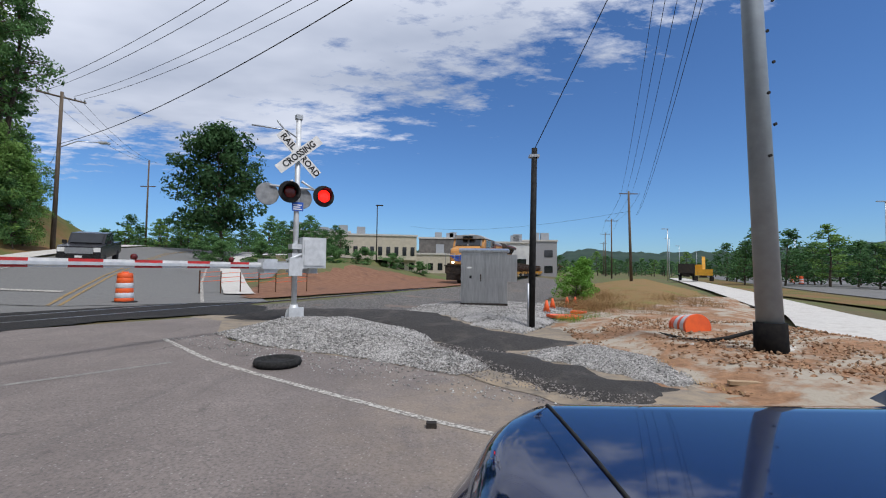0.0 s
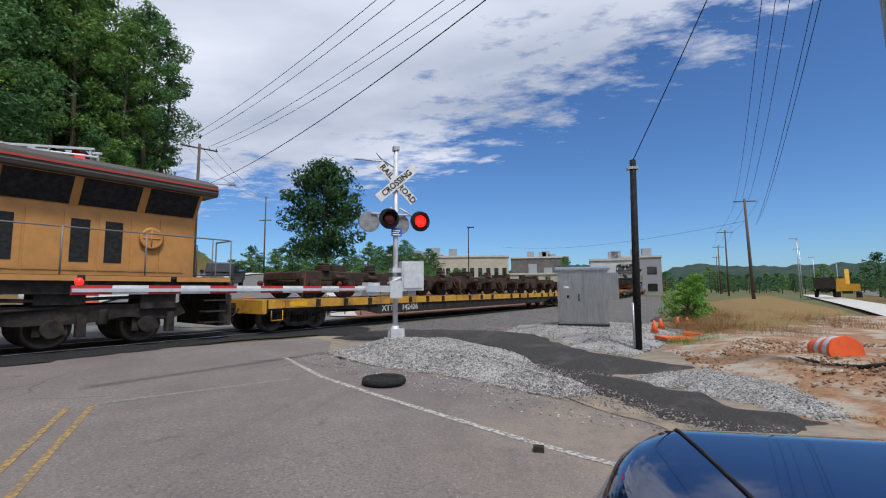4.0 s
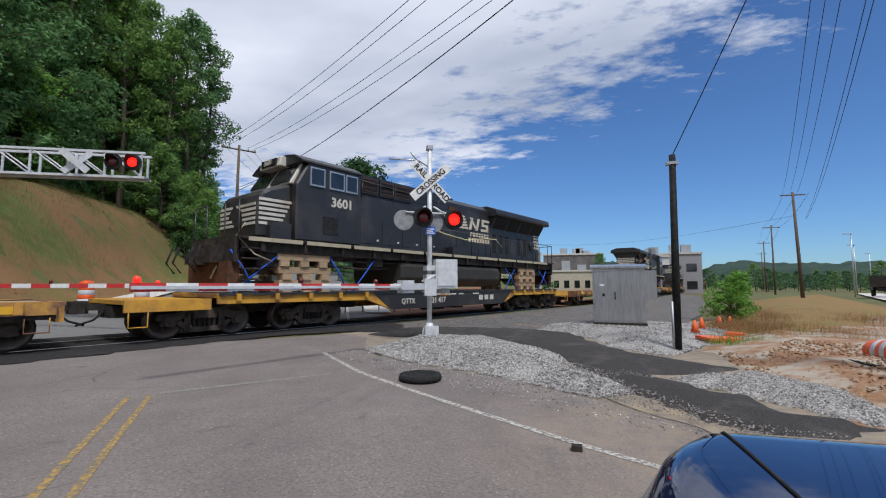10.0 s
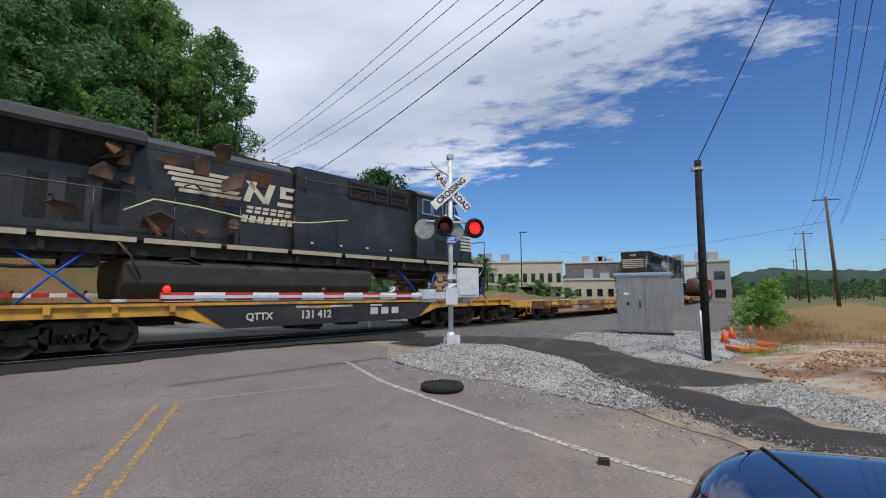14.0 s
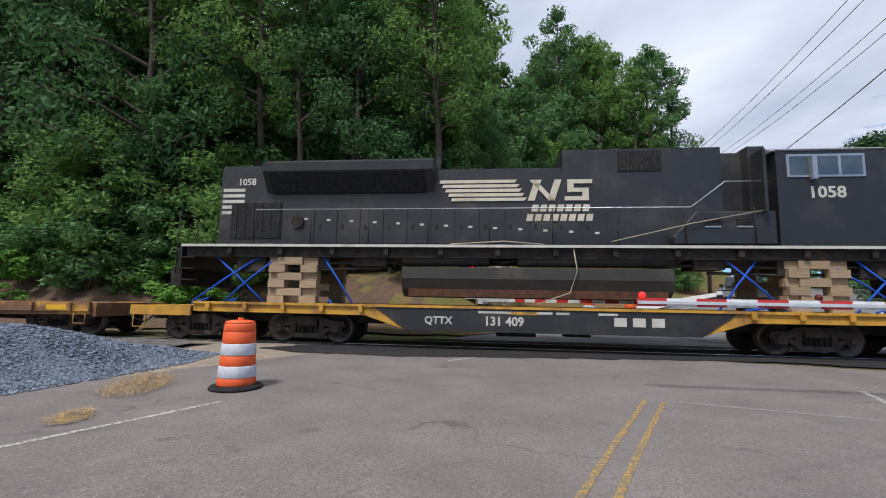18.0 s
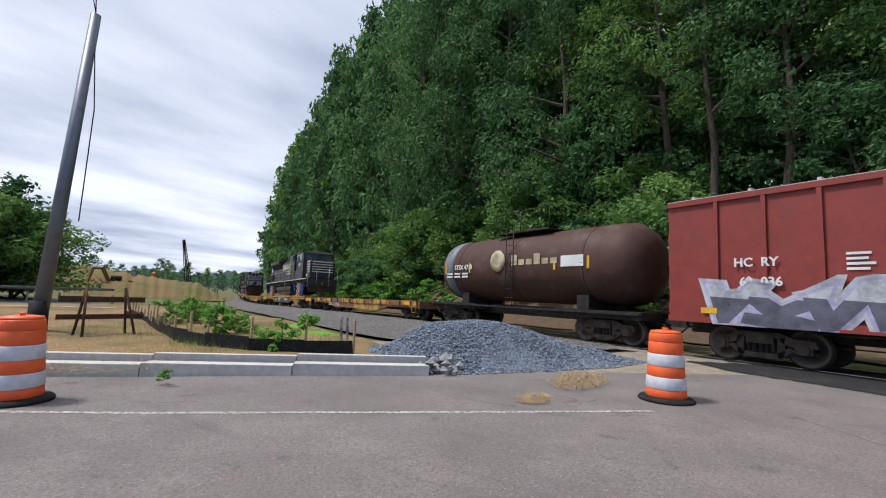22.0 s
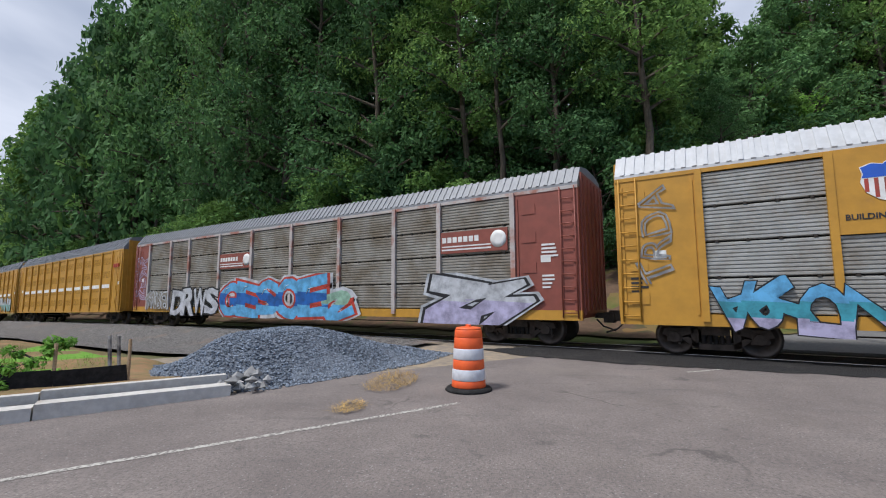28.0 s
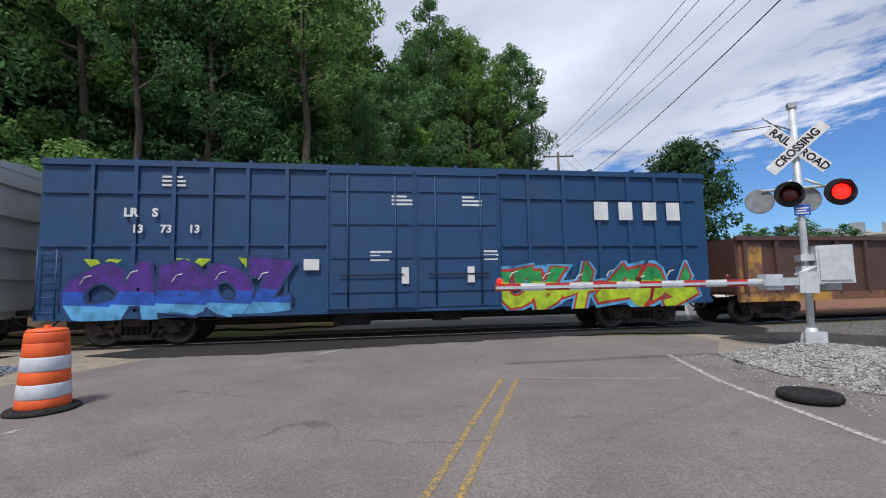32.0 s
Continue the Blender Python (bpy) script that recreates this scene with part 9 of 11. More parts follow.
def post(name, base, top, r0, r1, material, label, category, n=16):
    bm = bmesh.new()
    cyl(bm, (0, 0, 0), Vector(top) - Vector(base), r0, r1, n)
    p = thing(name, label, category, at=pose(*base))
    part("shaft", bm, material, p)
    return p


z = float(land(2.34, 11.95))
bp = post("stub_pole", (2.34, 11.95, z - 0.02), (2.4, 11.93, 4.82), 0.095, 0.075, BLACK, "short black guy pole standing in gravel", "pole")
part("cap_band", boxes((-0.08, 0.18, -0.1, 0.1, 4.55, 4.62)), GALV, bp)
part("conduit", bars([(-0.1, -0.09, 0), (-0.1, -0.09, 1.2)], r=0.03), GALV, bp)
z = float(land(5.85, 8.05))
STEEL_TOP = Vector((5.5, 8.36, 13.0))
sp = post("steel_pole", (5.72, 8.0, z), tuple(STEEL_TOP), 0.21, 0.135, paint("weathered grey steel", (0.3, 0.345, 0.39), 0.5, dirt=(0.22, 0.25, 0.28), metal=0.2), "tall tapered galvanised power pole with a black foot", "pole", 20)
bm = bmesh.new()
cyl(bm, (0, 0, 0), (-0.006, 0.02, 0.72), 0.262, 0.25, 20)
part("foot_sleeve", bm, mat("bitumen coat", (0.004, 0.004, 0.005), (0.012, 0.011, 0.01), 0.95, scale=9), sp, "black coated foot")
for i in range(9):
    bm = bmesh.new()
    zz = 3.6 + i * 0.55
    cyl(bm, (-0.12 + 0.1 * (i % 2), -0.235 + 0.006 * i, zz), (-0.12 + 0.1 * (i % 2), -0.19, zz), 0.028, n=8)
    part("bolt_hole", bm, BLACK, sp)
part("crossarm", boxes((-1.3, 0.9, 0.25, 0.37, 12.3, 12.42)), GALV, sp)


def wire(a, b, sag, r=0.017, group="", label="sagging black overhead cable", n=24, mat_=None):
    a, b = Vector(a), Vector(b)
    pts = []
    for i in range(n + 1):
        t = i / n
        p = a.lerp(b, t)
        p.z -= 4 * sag * t * (1 - t)
        pts.append(p)
    bm = bmesh.new()
    tube(bm, pts, r, 5)
    solid("overhead_cable", bm, mat_ or BLACK, label, "cable", group or "overhead cables")


wire((2.4, 11.93, 4.8), (5.55, 8.33, 12.1), 0.05, 0.012, label="taut black guy cable from the stub pole to the steel pole")

# wooden utility pole by the climbing road
UP = Vector((-29.2, 33.3, 0))
UP.z = float(land(UP.x, UP.y))
upole = post("utility_pole", tuple(UP), (UP.x + 0.1, UP.y, 14.6), 0.17, 0.11, WOODPOLE, "weathered wooden utility pole with a crossarm and street lamp", "utility pole", 12)
dv = Vector((STEEL_TOP.x - UP.x, STEEL_TOP.y - UP.y, 0)).normalized()
side = Vector((-dv.y, dv.x, 0))
part("crossarm", bars([side * -1.5 + Vector((0.1, 0, 14.2 - UP.z)), side * 1.5 + Vector((0.1, 0, 14.2 - UP.z))], r=0.07, n=4), WOODPOLE, upole)
for k in (-1.4, -0.8, 0.8, 1.4):
    bm = bmesh.new()
    p = side * k + Vector((0.1, 0, 14.25 - UP.z))
    lathe(bm, [(0.03, 0), (0.06, 0.05), (0.05, 0.15), (0.02, 0.2)], 8, "z", p)
    part("insulator", bm, GALV, upole)
part("lamp_bracket", bars([(0, 0, 10.3 - UP.z), (1.0, 0.6, 11.0 - UP.z), (2.3, 1.3, 11.1 - UP.z)], r=0.035), GALV, upole)
part("lamp_head", boxes((2.1, 2.8, 1.15, 1.55, 11.02 - UP.z, 11.16 - UP.z)), SILVER, upole, bevel=0.04)
for k, dz, zz, sg in ((-1.4, 0.3, 12.6, 0.9), (-0.8, 0.3, 12.6, 0.95), (0.8, 0.3, 12.5, 1.0), (1.4, 0.3, 12.4, 1.05), (0, -3.6, 11.6, 1.2)):
    a = Vector((UP.x, UP.y, 14.2 + dz)) + side * k
    b = Vector((STEEL_TOP.x, STEEL_TOP.y, zz)) + side * k * 0.7
    wire(a, b, sg, 0.014 if dz > 0 else 0.02)
for k in (-1.2, 0.2, 1.2):
    wire(Vector((UP.x, UP.y, 14.4)) + side * k, Vector((-47, 70, 18)) + side * k, 0.9, 0.014)
for k in (0.6, 1.2):
    wire((UP.x, UP.y, 11.0 - k), (UP.x - 2.4 * k, UP.y - 2.2 * k, UP.z), 0.02, 0.01, label="guy wire of the utility pole")
u2 = post("utility_pole", (-47, 70, float(land(-47, 70))), (-47, 70, 18.2), 0.16, 0.1, WOODPOLE, "far wooden utility pole", "utility pole", 10)
part("crossarm", boxes((-1.2, 1.2, -0.06, 0.06, 11.5, 11.65)), WOODPOLE, u2)
# poles to the east
EP = Vector((24.6, 58.0, 0.1))
ep = post("utility_pole", tuple(EP), (24.3, 58.0, 12.1), 0.2, 0.12, WOODPOLE, "wooden power pole beside the dry grass", "utility pole", 10)
part("crossarm", boxes((-1.5, 0.9, -0.06, 0.06, 11.6, 11.72)), WOODPOLE, ep)
for k, zz in ((-1.3, 12.6), (-0.6, 12.6), (0.1, 12.5), (0.7, 11.4), (0.8, 10.8)):
    wire((EP.x + k, EP.y, 11.9 if zz > 12 else 9.0), (STEEL_TOP.x + k * 0.55, STEEL_TOP.y, zz), 1.1, 0.012)
for i, (x, y, h) in enumerate(((33.5, 88, 12), (44, 120, 12), (58, 160, 12))):
    q = post("utility_pole", (x, y, 0.1), (x, y, h), 0.17, 0.11, WOODPOLE, "far wooden power pole along the railway", "utility pole", 8)
    part("crossarm", boxes((-1.3, 1.3, -0.06, 0.06, h - 0.6, h - 0.48)), WOODPOLE, q)
for k in (-1.2, 0, 1.2):
    wire((EP.x + k, EP.y, 11.9), (33.5 + k, 88, 11.7), 0.6, 0.014)
    wire((33.5 + k, 88, 11.7), (44 + k, 120, 11.7), 0.6, 0.016)
wire((EP.x, EP.y, 9.5), (-8, 110, 12), 1.5, 0.016)
for x, y, h in ((36.5, 72, 8.5), (47, 92, 8.5), (63, 118, 8.5), (70, 88, 8.5), (86, 150, 8.5), (45, 45, 9)):
    q = post("street_lamp", (x, y, 0.1), (x, y, h), 0.09, 0.06, GALV, "slender grey street lamp by the main road", "street lamp", 8)
    part("lamp_head", boxes((-0.9, 0.1, -0.12, 0.12, h - 0.1, h)), GALV, q)
q = post("street_lamp", (-10.5, 70, 2.5), (-10.5, 70, 11.5), 0.1, 0.07, DARK, "dark lamp post in the works yard", "street lamp", 8)
part("lamp_head", boxes((-0.2, 0.9, -0.15, 0.15, 8.9, 9.05)), DARK, q)

# leaning steel pole west
GP = Vector((-4.79, -16.05, 0.0))
GP.z = float(land(GP.x, GP.y)) + 0.1
gp = post("steel_pole", tuple(GP), (GP.x - 0.3, GP.y + 0.1, 9.4), 0.19, 0.13, paint("slate grey steel", (0.17, 0.19, 0.22), 0.5, metal=0.4), "slate grey steel pole with a black foot, leaning a little", "pole", 16)
bm = bmesh.new()
cyl(bm, (0, 0, 0), (0.03, 0, 0.85), 0.225, 0.215, 16)
part("foot_sleeve", bm, BLACK, gp)
part("hanging_cable", bars([(-0.25, 0.05, 10.1 - GP.z), (-0.3, 0.1, 9.3 - GP.z)], [(-0.3, 0.1, 9.2 - GP.z), (-0.5, 0.3, 6.5 - GP.z), (-0.48, 0.34, 3.2 - GP.z)], r=0.016), BLACK, gp)
wire((GP.x - 0.3, GP.y + 0.1, 9.4), (STEEL_TOP.x, STEEL_TOP.y, 11.0), 0.4, 0.012)

# ---- drums, cones and small things ----


def drum_mesh():
    return [(0.285, 0.0, 0.12, ORANGE), (0.28, 0.12, 0.3, REFL_BAND), (0.265, 0.3, 0.46, ORANGE), (0.26, 0.46, 0.64, REFL_BAND), (0.245, 0.64, 0.82, ORANGE), (0.235, 0.82, 0.95, ORANGE)]


def drum(m, label, foot=True, bands=True):
    d = thing("traffic_drum", label, "traffic drum", "traffic drums", at=m)
    z0 = 0.06
    for r, a, b, mm in drum_mesh():
        bm = bmesh.new()
        lathe(bm, [(r + 0.0, a + z0), (r + 0.006, a + z0 + 0.01), (r - 0.004, b + z0 - 0.01), (r - 0.01, b + z0)], 28, "z")
        part("band" if mm is REFL_BAND else "ring", bm, mm, d)
    bm = bmesh.new()
    lathe(bm, [(0.225, 0.95 + z0), (0.21, 0.985 + z0), (0.12, 1.0 + z0), (0.02, 1.0 + z0)], 28, "z")
    part("lid", bm, ORANGE, d)
    part("handle", boxes((-0.11, 0.11, -0.02, 0.02, 1.0 + z0, 1.035 + z0)), ORANGE, d, bevel=0.008)
    if foot:
        bm = bmesh.new()
        lathe(bm, [(0.4, 0.0), (0.4, 0.025), (0.375, 0.05), (0.295, 0.06)], 28, "z")
        part("rubber_foot", bm, RUBBER, d)
    return d


d1 = drum(pose(-8.12, -1.13, float(land(-8.12, -1.13)) + 0.012, 0, 0, 20), "orange traffic drum with two grey bands on a rubber foot")
drum(pose(-2.33, -7.85, float(land(-2.33, -7.85)) + 0.012, 1.5, 0, 70), "bright orange traffic drum at the kerb")
drum(pose(5.72, 10.15, 0.36, -95, 0, -3), "orange and white traffic drum lying on its side in the clay", False)
for x, y in ((-11.2, 15.9), (-16.8, 14.1), (-18.3, 13.0)):
    drum(pose(x, y, float(land(x, y)) + 0.02), "orange and white traffic drum past the crossing")
for x, y in ((55, 70), (62, 78), (50, 62)):
    drum(pose(x, y, 0.15), "orange and white traffic drum by the main road")


def cone(x, y, h=0.45):
    c = thing("traffic_cone", "small orange traffic cone in the gravel", "cone", "cones", at=pose(x, y, float(land(x, y)) + 0.05))
    bm = bmesh.new()
    lathe(bm, [(0.14, 0.03), (0.03, h), (0.01, h + 0.01)], 12, "z")
    part("body", bm, ORANGE, c)
    part("foot", boxes((-0.17, 0.17, -0.17, 0.17, 0, 0.03)), ORANGE, c)


for x, y in ((4.3, 17.6), (5.6, 20.2), (6.2, 21.0), (3.6, 15.6)):
    cone(x, y)
bm = bmesh.new()
lathe(bm, [(0.22, 0.0), (0.33, 0.0), (0.35, 0.05), (0.33, 0.1), (0.24, 0.1), (0.22, 0.06)], 26, "z")
ring = thing("manhole_ring", "worn black rubber ring round a drain lid", "manhole ring", at=pose(-2.46, 6.98, float(land(-2.46, 6.98)) + 0.015))
part("ring", bm, RUBBER, ring)
bm = bmesh.new()
lathe(bm, [(0.21, 0.0), (0.21, 0.05), (0.02, 0.055)], 22, "z")
part("lid", bm, mat("dusty lid", (0.24, 0.21, 0.17), (0.15, 0.13, 0.11), 0.9, scale=9), ring)
bm = bmesh.new()
bx(bm, -0.05, 0.05, -0.04, 0.04, 0, 0.05)
solid("stone", bm, DARK, "dark pebble on the white edge line", "stone", bevel=0.02, at=pose(-0.09, 4.62, float(land(-0.09, 4.62)) + 0.012))
# black pipe, timbers and straw in the clay
pts = [(6.3, 8.6, 0.4), (6.0, 8.9, 0.5), (5.6, 9.0, 0.36), (5.2, 9.0, 0.3), (4.9, 9.3, 0.28), (4.7, 9.9, 0.3)]
solid("plastic_pipe", bars([(x, y, z - 0.06) for x, y, z in pts], r=0.038, n=10), RUBBER, "curved length of black plastic pipe", "pipe")
rng = random.Random(3)
for x, y, l, a in ((4.6, 7.2, 0.9, 20), (5.3, 6.3, 1.2, 75), (4.2, 6.2, 0.7, -15), (5.0, 8.3, 1.0, 5), (6.4, 6.0, 1.3, 40), (6.9, 7.2, 0.8, 100)):
    solid("timber_offcut", boxes((-l / 2, l / 2, -0.05, 0.05, 0, 0.05)), TIMBER, "pale timber offcut lying in the clay", "timber", "timber offcuts", bevel=0.006, at=pose(x, y, float(land(x, y)) + 0.09, 0, rng.uniform(-6, 6), a))
for i in range(14):
    x, y = rng.uniform(4.4, 8.4), rng.uniform(5.6, 9.5)
    s_ = rng.uniform(0.07, 0.2)
    m_ = rock_mesh("rubble", np.array([[0, 0, s_ * 0.3]]), np.array([s_]), CONCRETE if i % 3 else DIRT, 40 + i)
    solid("rubble", m_, None, "broken lump of rubble in the clay", "rubble", "rubble lumps", at=pose(x, y, float(land(x, y)) + 0.1))


def straw(name, cx, cy, rx, ry, count, material, label, seed, length=0.14, h=0.01, up=0.1):
    rng = np.random.default_rng(seed)
    a, d = rng.uniform(0, 6.28, count), np.sqrt(rng.uniform(0, 1, count))
    x, y = cx + rx * d * np.cos(a), cy + ry * d * np.sin(a)
    z = land(x, y) + 0.03 + h
    t = rng.uniform(0, 6.28, count)
    l = length * rng.uniform(0.5, 1.2, count)
    dx, dy, dz = np.cos(t) * l, np.sin(t) * l, rng.uniform(0, up, count) * np.clip(0.75 + 0.6 * bumps(x, y, 0.9), 0.25, 1.4)
    w = 0.0035
    v = np.stack([np.stack([x - dy / l * w, y + dx / l * w, z], 1), np.stack([x + dy / l * w, y - dx / l * w, z], 1), np.stack([x + dx, y + dy, z + dz], 1)], 1).reshape(-1, 3)
    me = bpy.data.meshes.new(name)
    me.from_pydata(v.tolist(), [], np.arange(3 * count).reshape(-1, 3).tolist())
    me.materials.append(material)
    solid(name, me, None, label, "straw", kind="stuff")


STRAW = mat("dry straw", (0.5, 0.33, 0.12), (0.36, 0.24, 0.1), 0.9, island=0.4)
straw("straw", -6.75, -2.75, 0.35, 0.22, 420, STRAW, "wisp of straw on the asphalt", 1)
straw("straw", -8.6, -2.6, 0.9, 0.45, 1100, STRAW, "straw strewn at the foot of the stone heap", 2)
straw("straw", 4.6, 7.0, 1.2, 1.3, 2600, STRAW, "straw trodden into the clay", 3)
straw("straw", 7.6, 12.5, 1.6, 2.6, 3100, STRAW, "straw mulch on the clay bank", 4, up=0.12)
straw("straw", -4.5, -9.8, 2.6, 1.6, 4000, STRAW, "straw mulch behind the kerb", 5, h=0.14)
SEED = mat("seeding grass blades", (0.24, 0.13, 0.06), (0.19, 0.13, 0.055), 0.9, island=0.4)
straw("dry_grass", 6.6, 17.5, 2.2, 4.2, 13000, SEED, "dry brown seeding grass", 6, 0.26, 0.15, 0.42)
straw("dry_grass", 10.5, 25, 3.0, 7.0, 13000, SEED, "dry brown seeding grass", 7, 0.26, 0.25, 0.5)
GREENBLADE = mat("green grass blades", (0.1, 0.2, 0.03), (0.18, 0.24, 0.06), 0.9, island=0.4)
straw("green_grass", 4.6, 13.2, 1.4, 0.7, 1500, GREENBLADE, "green grass at the foot of the dry swell", 8, 0.12, 0.05, 0.35)
straw("green_grass", -7.6, -10.2, 2.2, 2.0, 3000, GREENBLADE, "green grass along the silt fence", 9, 0.12, 0.15, 0.3)
RUSTBLADE = mat("rust brown grass blades", (0.2, 0.13, 0.058), (0.16, 0.14, 0.05), 0.9, island=0.4)
for i, (cx, cy, rx, ry) in enumerate(((-22, 9.5, 4.5, 3.5), (-26, 15, 5, 6), (-31, 22, 5, 7), (-29, 9, 6, 5))):
    straw("slope_tufts", cx, cy, rx, ry, 9000, GREENBLADE if i != 1 else RUSTBLADE, "tufted grass on the slope above the road", 60 + i, 0.22, 0.05, 0.3)
    straw("slope_tufts", cx, cy, rx * 0.8, ry * 0.8, 4000, RUSTBLADE, "rust brown seeding grass on the slope", 70 + i, 0.2, 0.06, 0.34)
straw("straw", -3.0, -12.0, 4.0, 2.6, 5000, STRAW, "straw mulch behind the kerb", 80, 0.12, 0.14, 0.08)
straw("green_grass", -8.0, -14.5, 3.0, 3.5, 3500, GREENBLADE, "green grass along the silt fence", 81, 0.13, 0.1, 0.3)
straw("dry_grass", -6.5, -17.0, 3.5, 4.0, 3500, RUSTBLADE, "tan grass on the verge", 82, 0.13, 0.12, 0.2)
patch("road", [(-12.5, -31.5), (-19, -49), (-14, -62), (8, -60), (9, -36), (0, -33)], ASPHALT_FAR, "pale grey new road beyond the verge", "road", lift=0.1, cell=3)
strip("gutter", [(-12.8, -31.3), (0, -32.8), (9.5, -35.6)], 0.4, CONCRETE, "pale concrete kerb of the new road", "kerb", lift=0.22, step=1.0)
gr = thing("guard_rail", "galvanised guard rail along the new road", "guard rail")
for i in range(12):
    x, y = -19 + 2.2 * i, -48 + 0.75 * i
    part("post", boxes((x - 0.06, x + 0.06, y - 0.06, y + 0.06, float(land(x, y)), float(land(x, y)) + 0.85)), GALV, gr)
part("rail", bars([(-19, -48.1, 0.85), (5.5, -39.8, 0.85)], r=0.14, n=6), GALV, gr)
# silt fence
FEN = [(-7.75, -7.3), (-7.0, -8.0), (-6.3, -8.9), (-6.1, -10.2), (-6.3, -12.0), (-7.2, -14.6), (-8.4, -18.0), (-10.0, -23.4)]
f = thing("silt_fence", "sagging black silt fence on wooden stakes", "fence")
for (x0, y0), (x1, y1) in zip(FEN[:-1], FEN[1:]):
    k = max(1, int(math.dist((x0, y0), (x1, y1)) / 0.8))
    for i in range(k):
        a, b = (x0 + (x1 - x0) * i / k, y0 + (y1 - y0) * i / k), (x0 + (x1 - x0) * (i + 1) / k, y0 + (y1 - y0) * (i + 1) / k)
        za, zb = float(land(*a)) + 0.1, float(land(*b)) + 0.1
        bm = bmesh.new()
        sag = rng.uniform(0.2, 0.42)
        v = [bm.verts.new(c) for c in ((a[0], a[1], za), (b[0], b[1], zb), (b[0] + 0.05, b[1], zb + sag), (a[0] + 0.05, a[1], za + sag))]
        v2 = [bm.verts.new((w.co.x + 0.012, w.co.y + 0.012, w.co.z)) for w in v]
        bm.faces.new(v), bm.faces.new(v2[::-1])
        for j in range(4):
            bm.faces.new((v[j], v[(j + 1) % 4], v2[(j + 1) % 4], v2[j]))
        part("fabric", bm, BLACK, f)
        part("stake", boxes((a[0] - 0.02, a[0] + 0.02, a[1] - 0.02, a[1] + 0.02, za - 0.1, za + rng.uniform(0.5, 0.8))), TIMBER, f)
for x, y, h in ((-7.7, -7.6, 1.0), (-8.2, -7.9, 0.95)):
    solid("stake", boxes((-0.022, 0.022, -0.022, 0.022, 0, h)), mat("painted stake", (0.06, 0.05, 0.05), (0.5, 0.48, 0.45), 0.8, scale=2.2), "dark survey stake with a pale top", "stake", "survey stakes", at=pose(x, y, float(land(x, y)) - 0.05, 3, 2, 10))
q = thing("barrier_frame", "rusty tripod barrier frame behind the kerb", "barrier", at=pose(-5.7, -14.6, float(land(-5.7, -14.6)) + 0.1))
part("leg", bars([(-0.6, 0, 0), (-0.45, 0.1, 1.3)], [(0.6, 0, 0), (0.45, 0.1, 1.3)], [(-0.6, 0.6, 0), (-0.45, 0.1, 1.3)], [(0.6, 0.6, 0), (0.45, 0.1, 1.3)], r=0.035), RUST, q)
part("rail", boxes((-1.0, 1.0, 0.02, 0.06, 0.9, 1.05), (-1.0, 1.0, 0.02, 0.06, 0.45, 0.58)), RUST, q)
# orange plastic fence by the cabinet and by the bank
for x, y, a, l in ((3.9, 14.3, 30, 1.2), (4.9, 16.2, 70, 1.4)):
    solid("plastic_fence", boxes((-l / 2, l / 2, -0.25, 0.25, 0, 0.08)), ORANGE, "crumpled orange plastic fence on the ground", "fence", bevel=0.03, at=pose(x, y, float(land(x, y)) + 0.05, 4, 3, a))
q = thing("safety_fence", "thin orange safety mesh on the brown bank", "fence")
for i in range(7):
    x, y = -10.6 + i * 0.55, 19.6 + i * 0.75
    zz = float(land(x, y)) + 0.06
    part("stake", boxes((x - 0.02, x + 0.02, y - 0.02, y + 0.02, zz, zz + 1.0)), RUST, q)
    if i < 6:
        part("mesh_strand", bars(*[[(x, y, zz + k), (x + 0.55, y + 0.75, zz + k + 0.06)] for k in (0.5, 0.7, 0.9)], r=0.012), ORANGE, q)


# ---- vehicles ----
def wheel(parent, x, y, r=0.36, w=0.24):
    o = 1 if y > 0 else -1
    bm = bmesh.new()
    lathe(bm, [(r * 0.62, -w / 2), (r * 0.95, -w / 2), (r, -w / 3), (r, w / 3), (r * 0.95, w / 2), (r * 0.62, w / 2)], 22, "y", (x, y, r))
    t = part("wheel", bm, RUBBER, parent)
    bm = bmesh.new()
    lathe(bm, [(0.02, w * 0.36 * o), (r * 0.2, w * 0.4 * o), (r * 0.55, w * 0.3 * o), (r * 0.62, w * 0.44 * o)], 16, "y", (x, y, r))
    part("rim", bm, ALU, t)


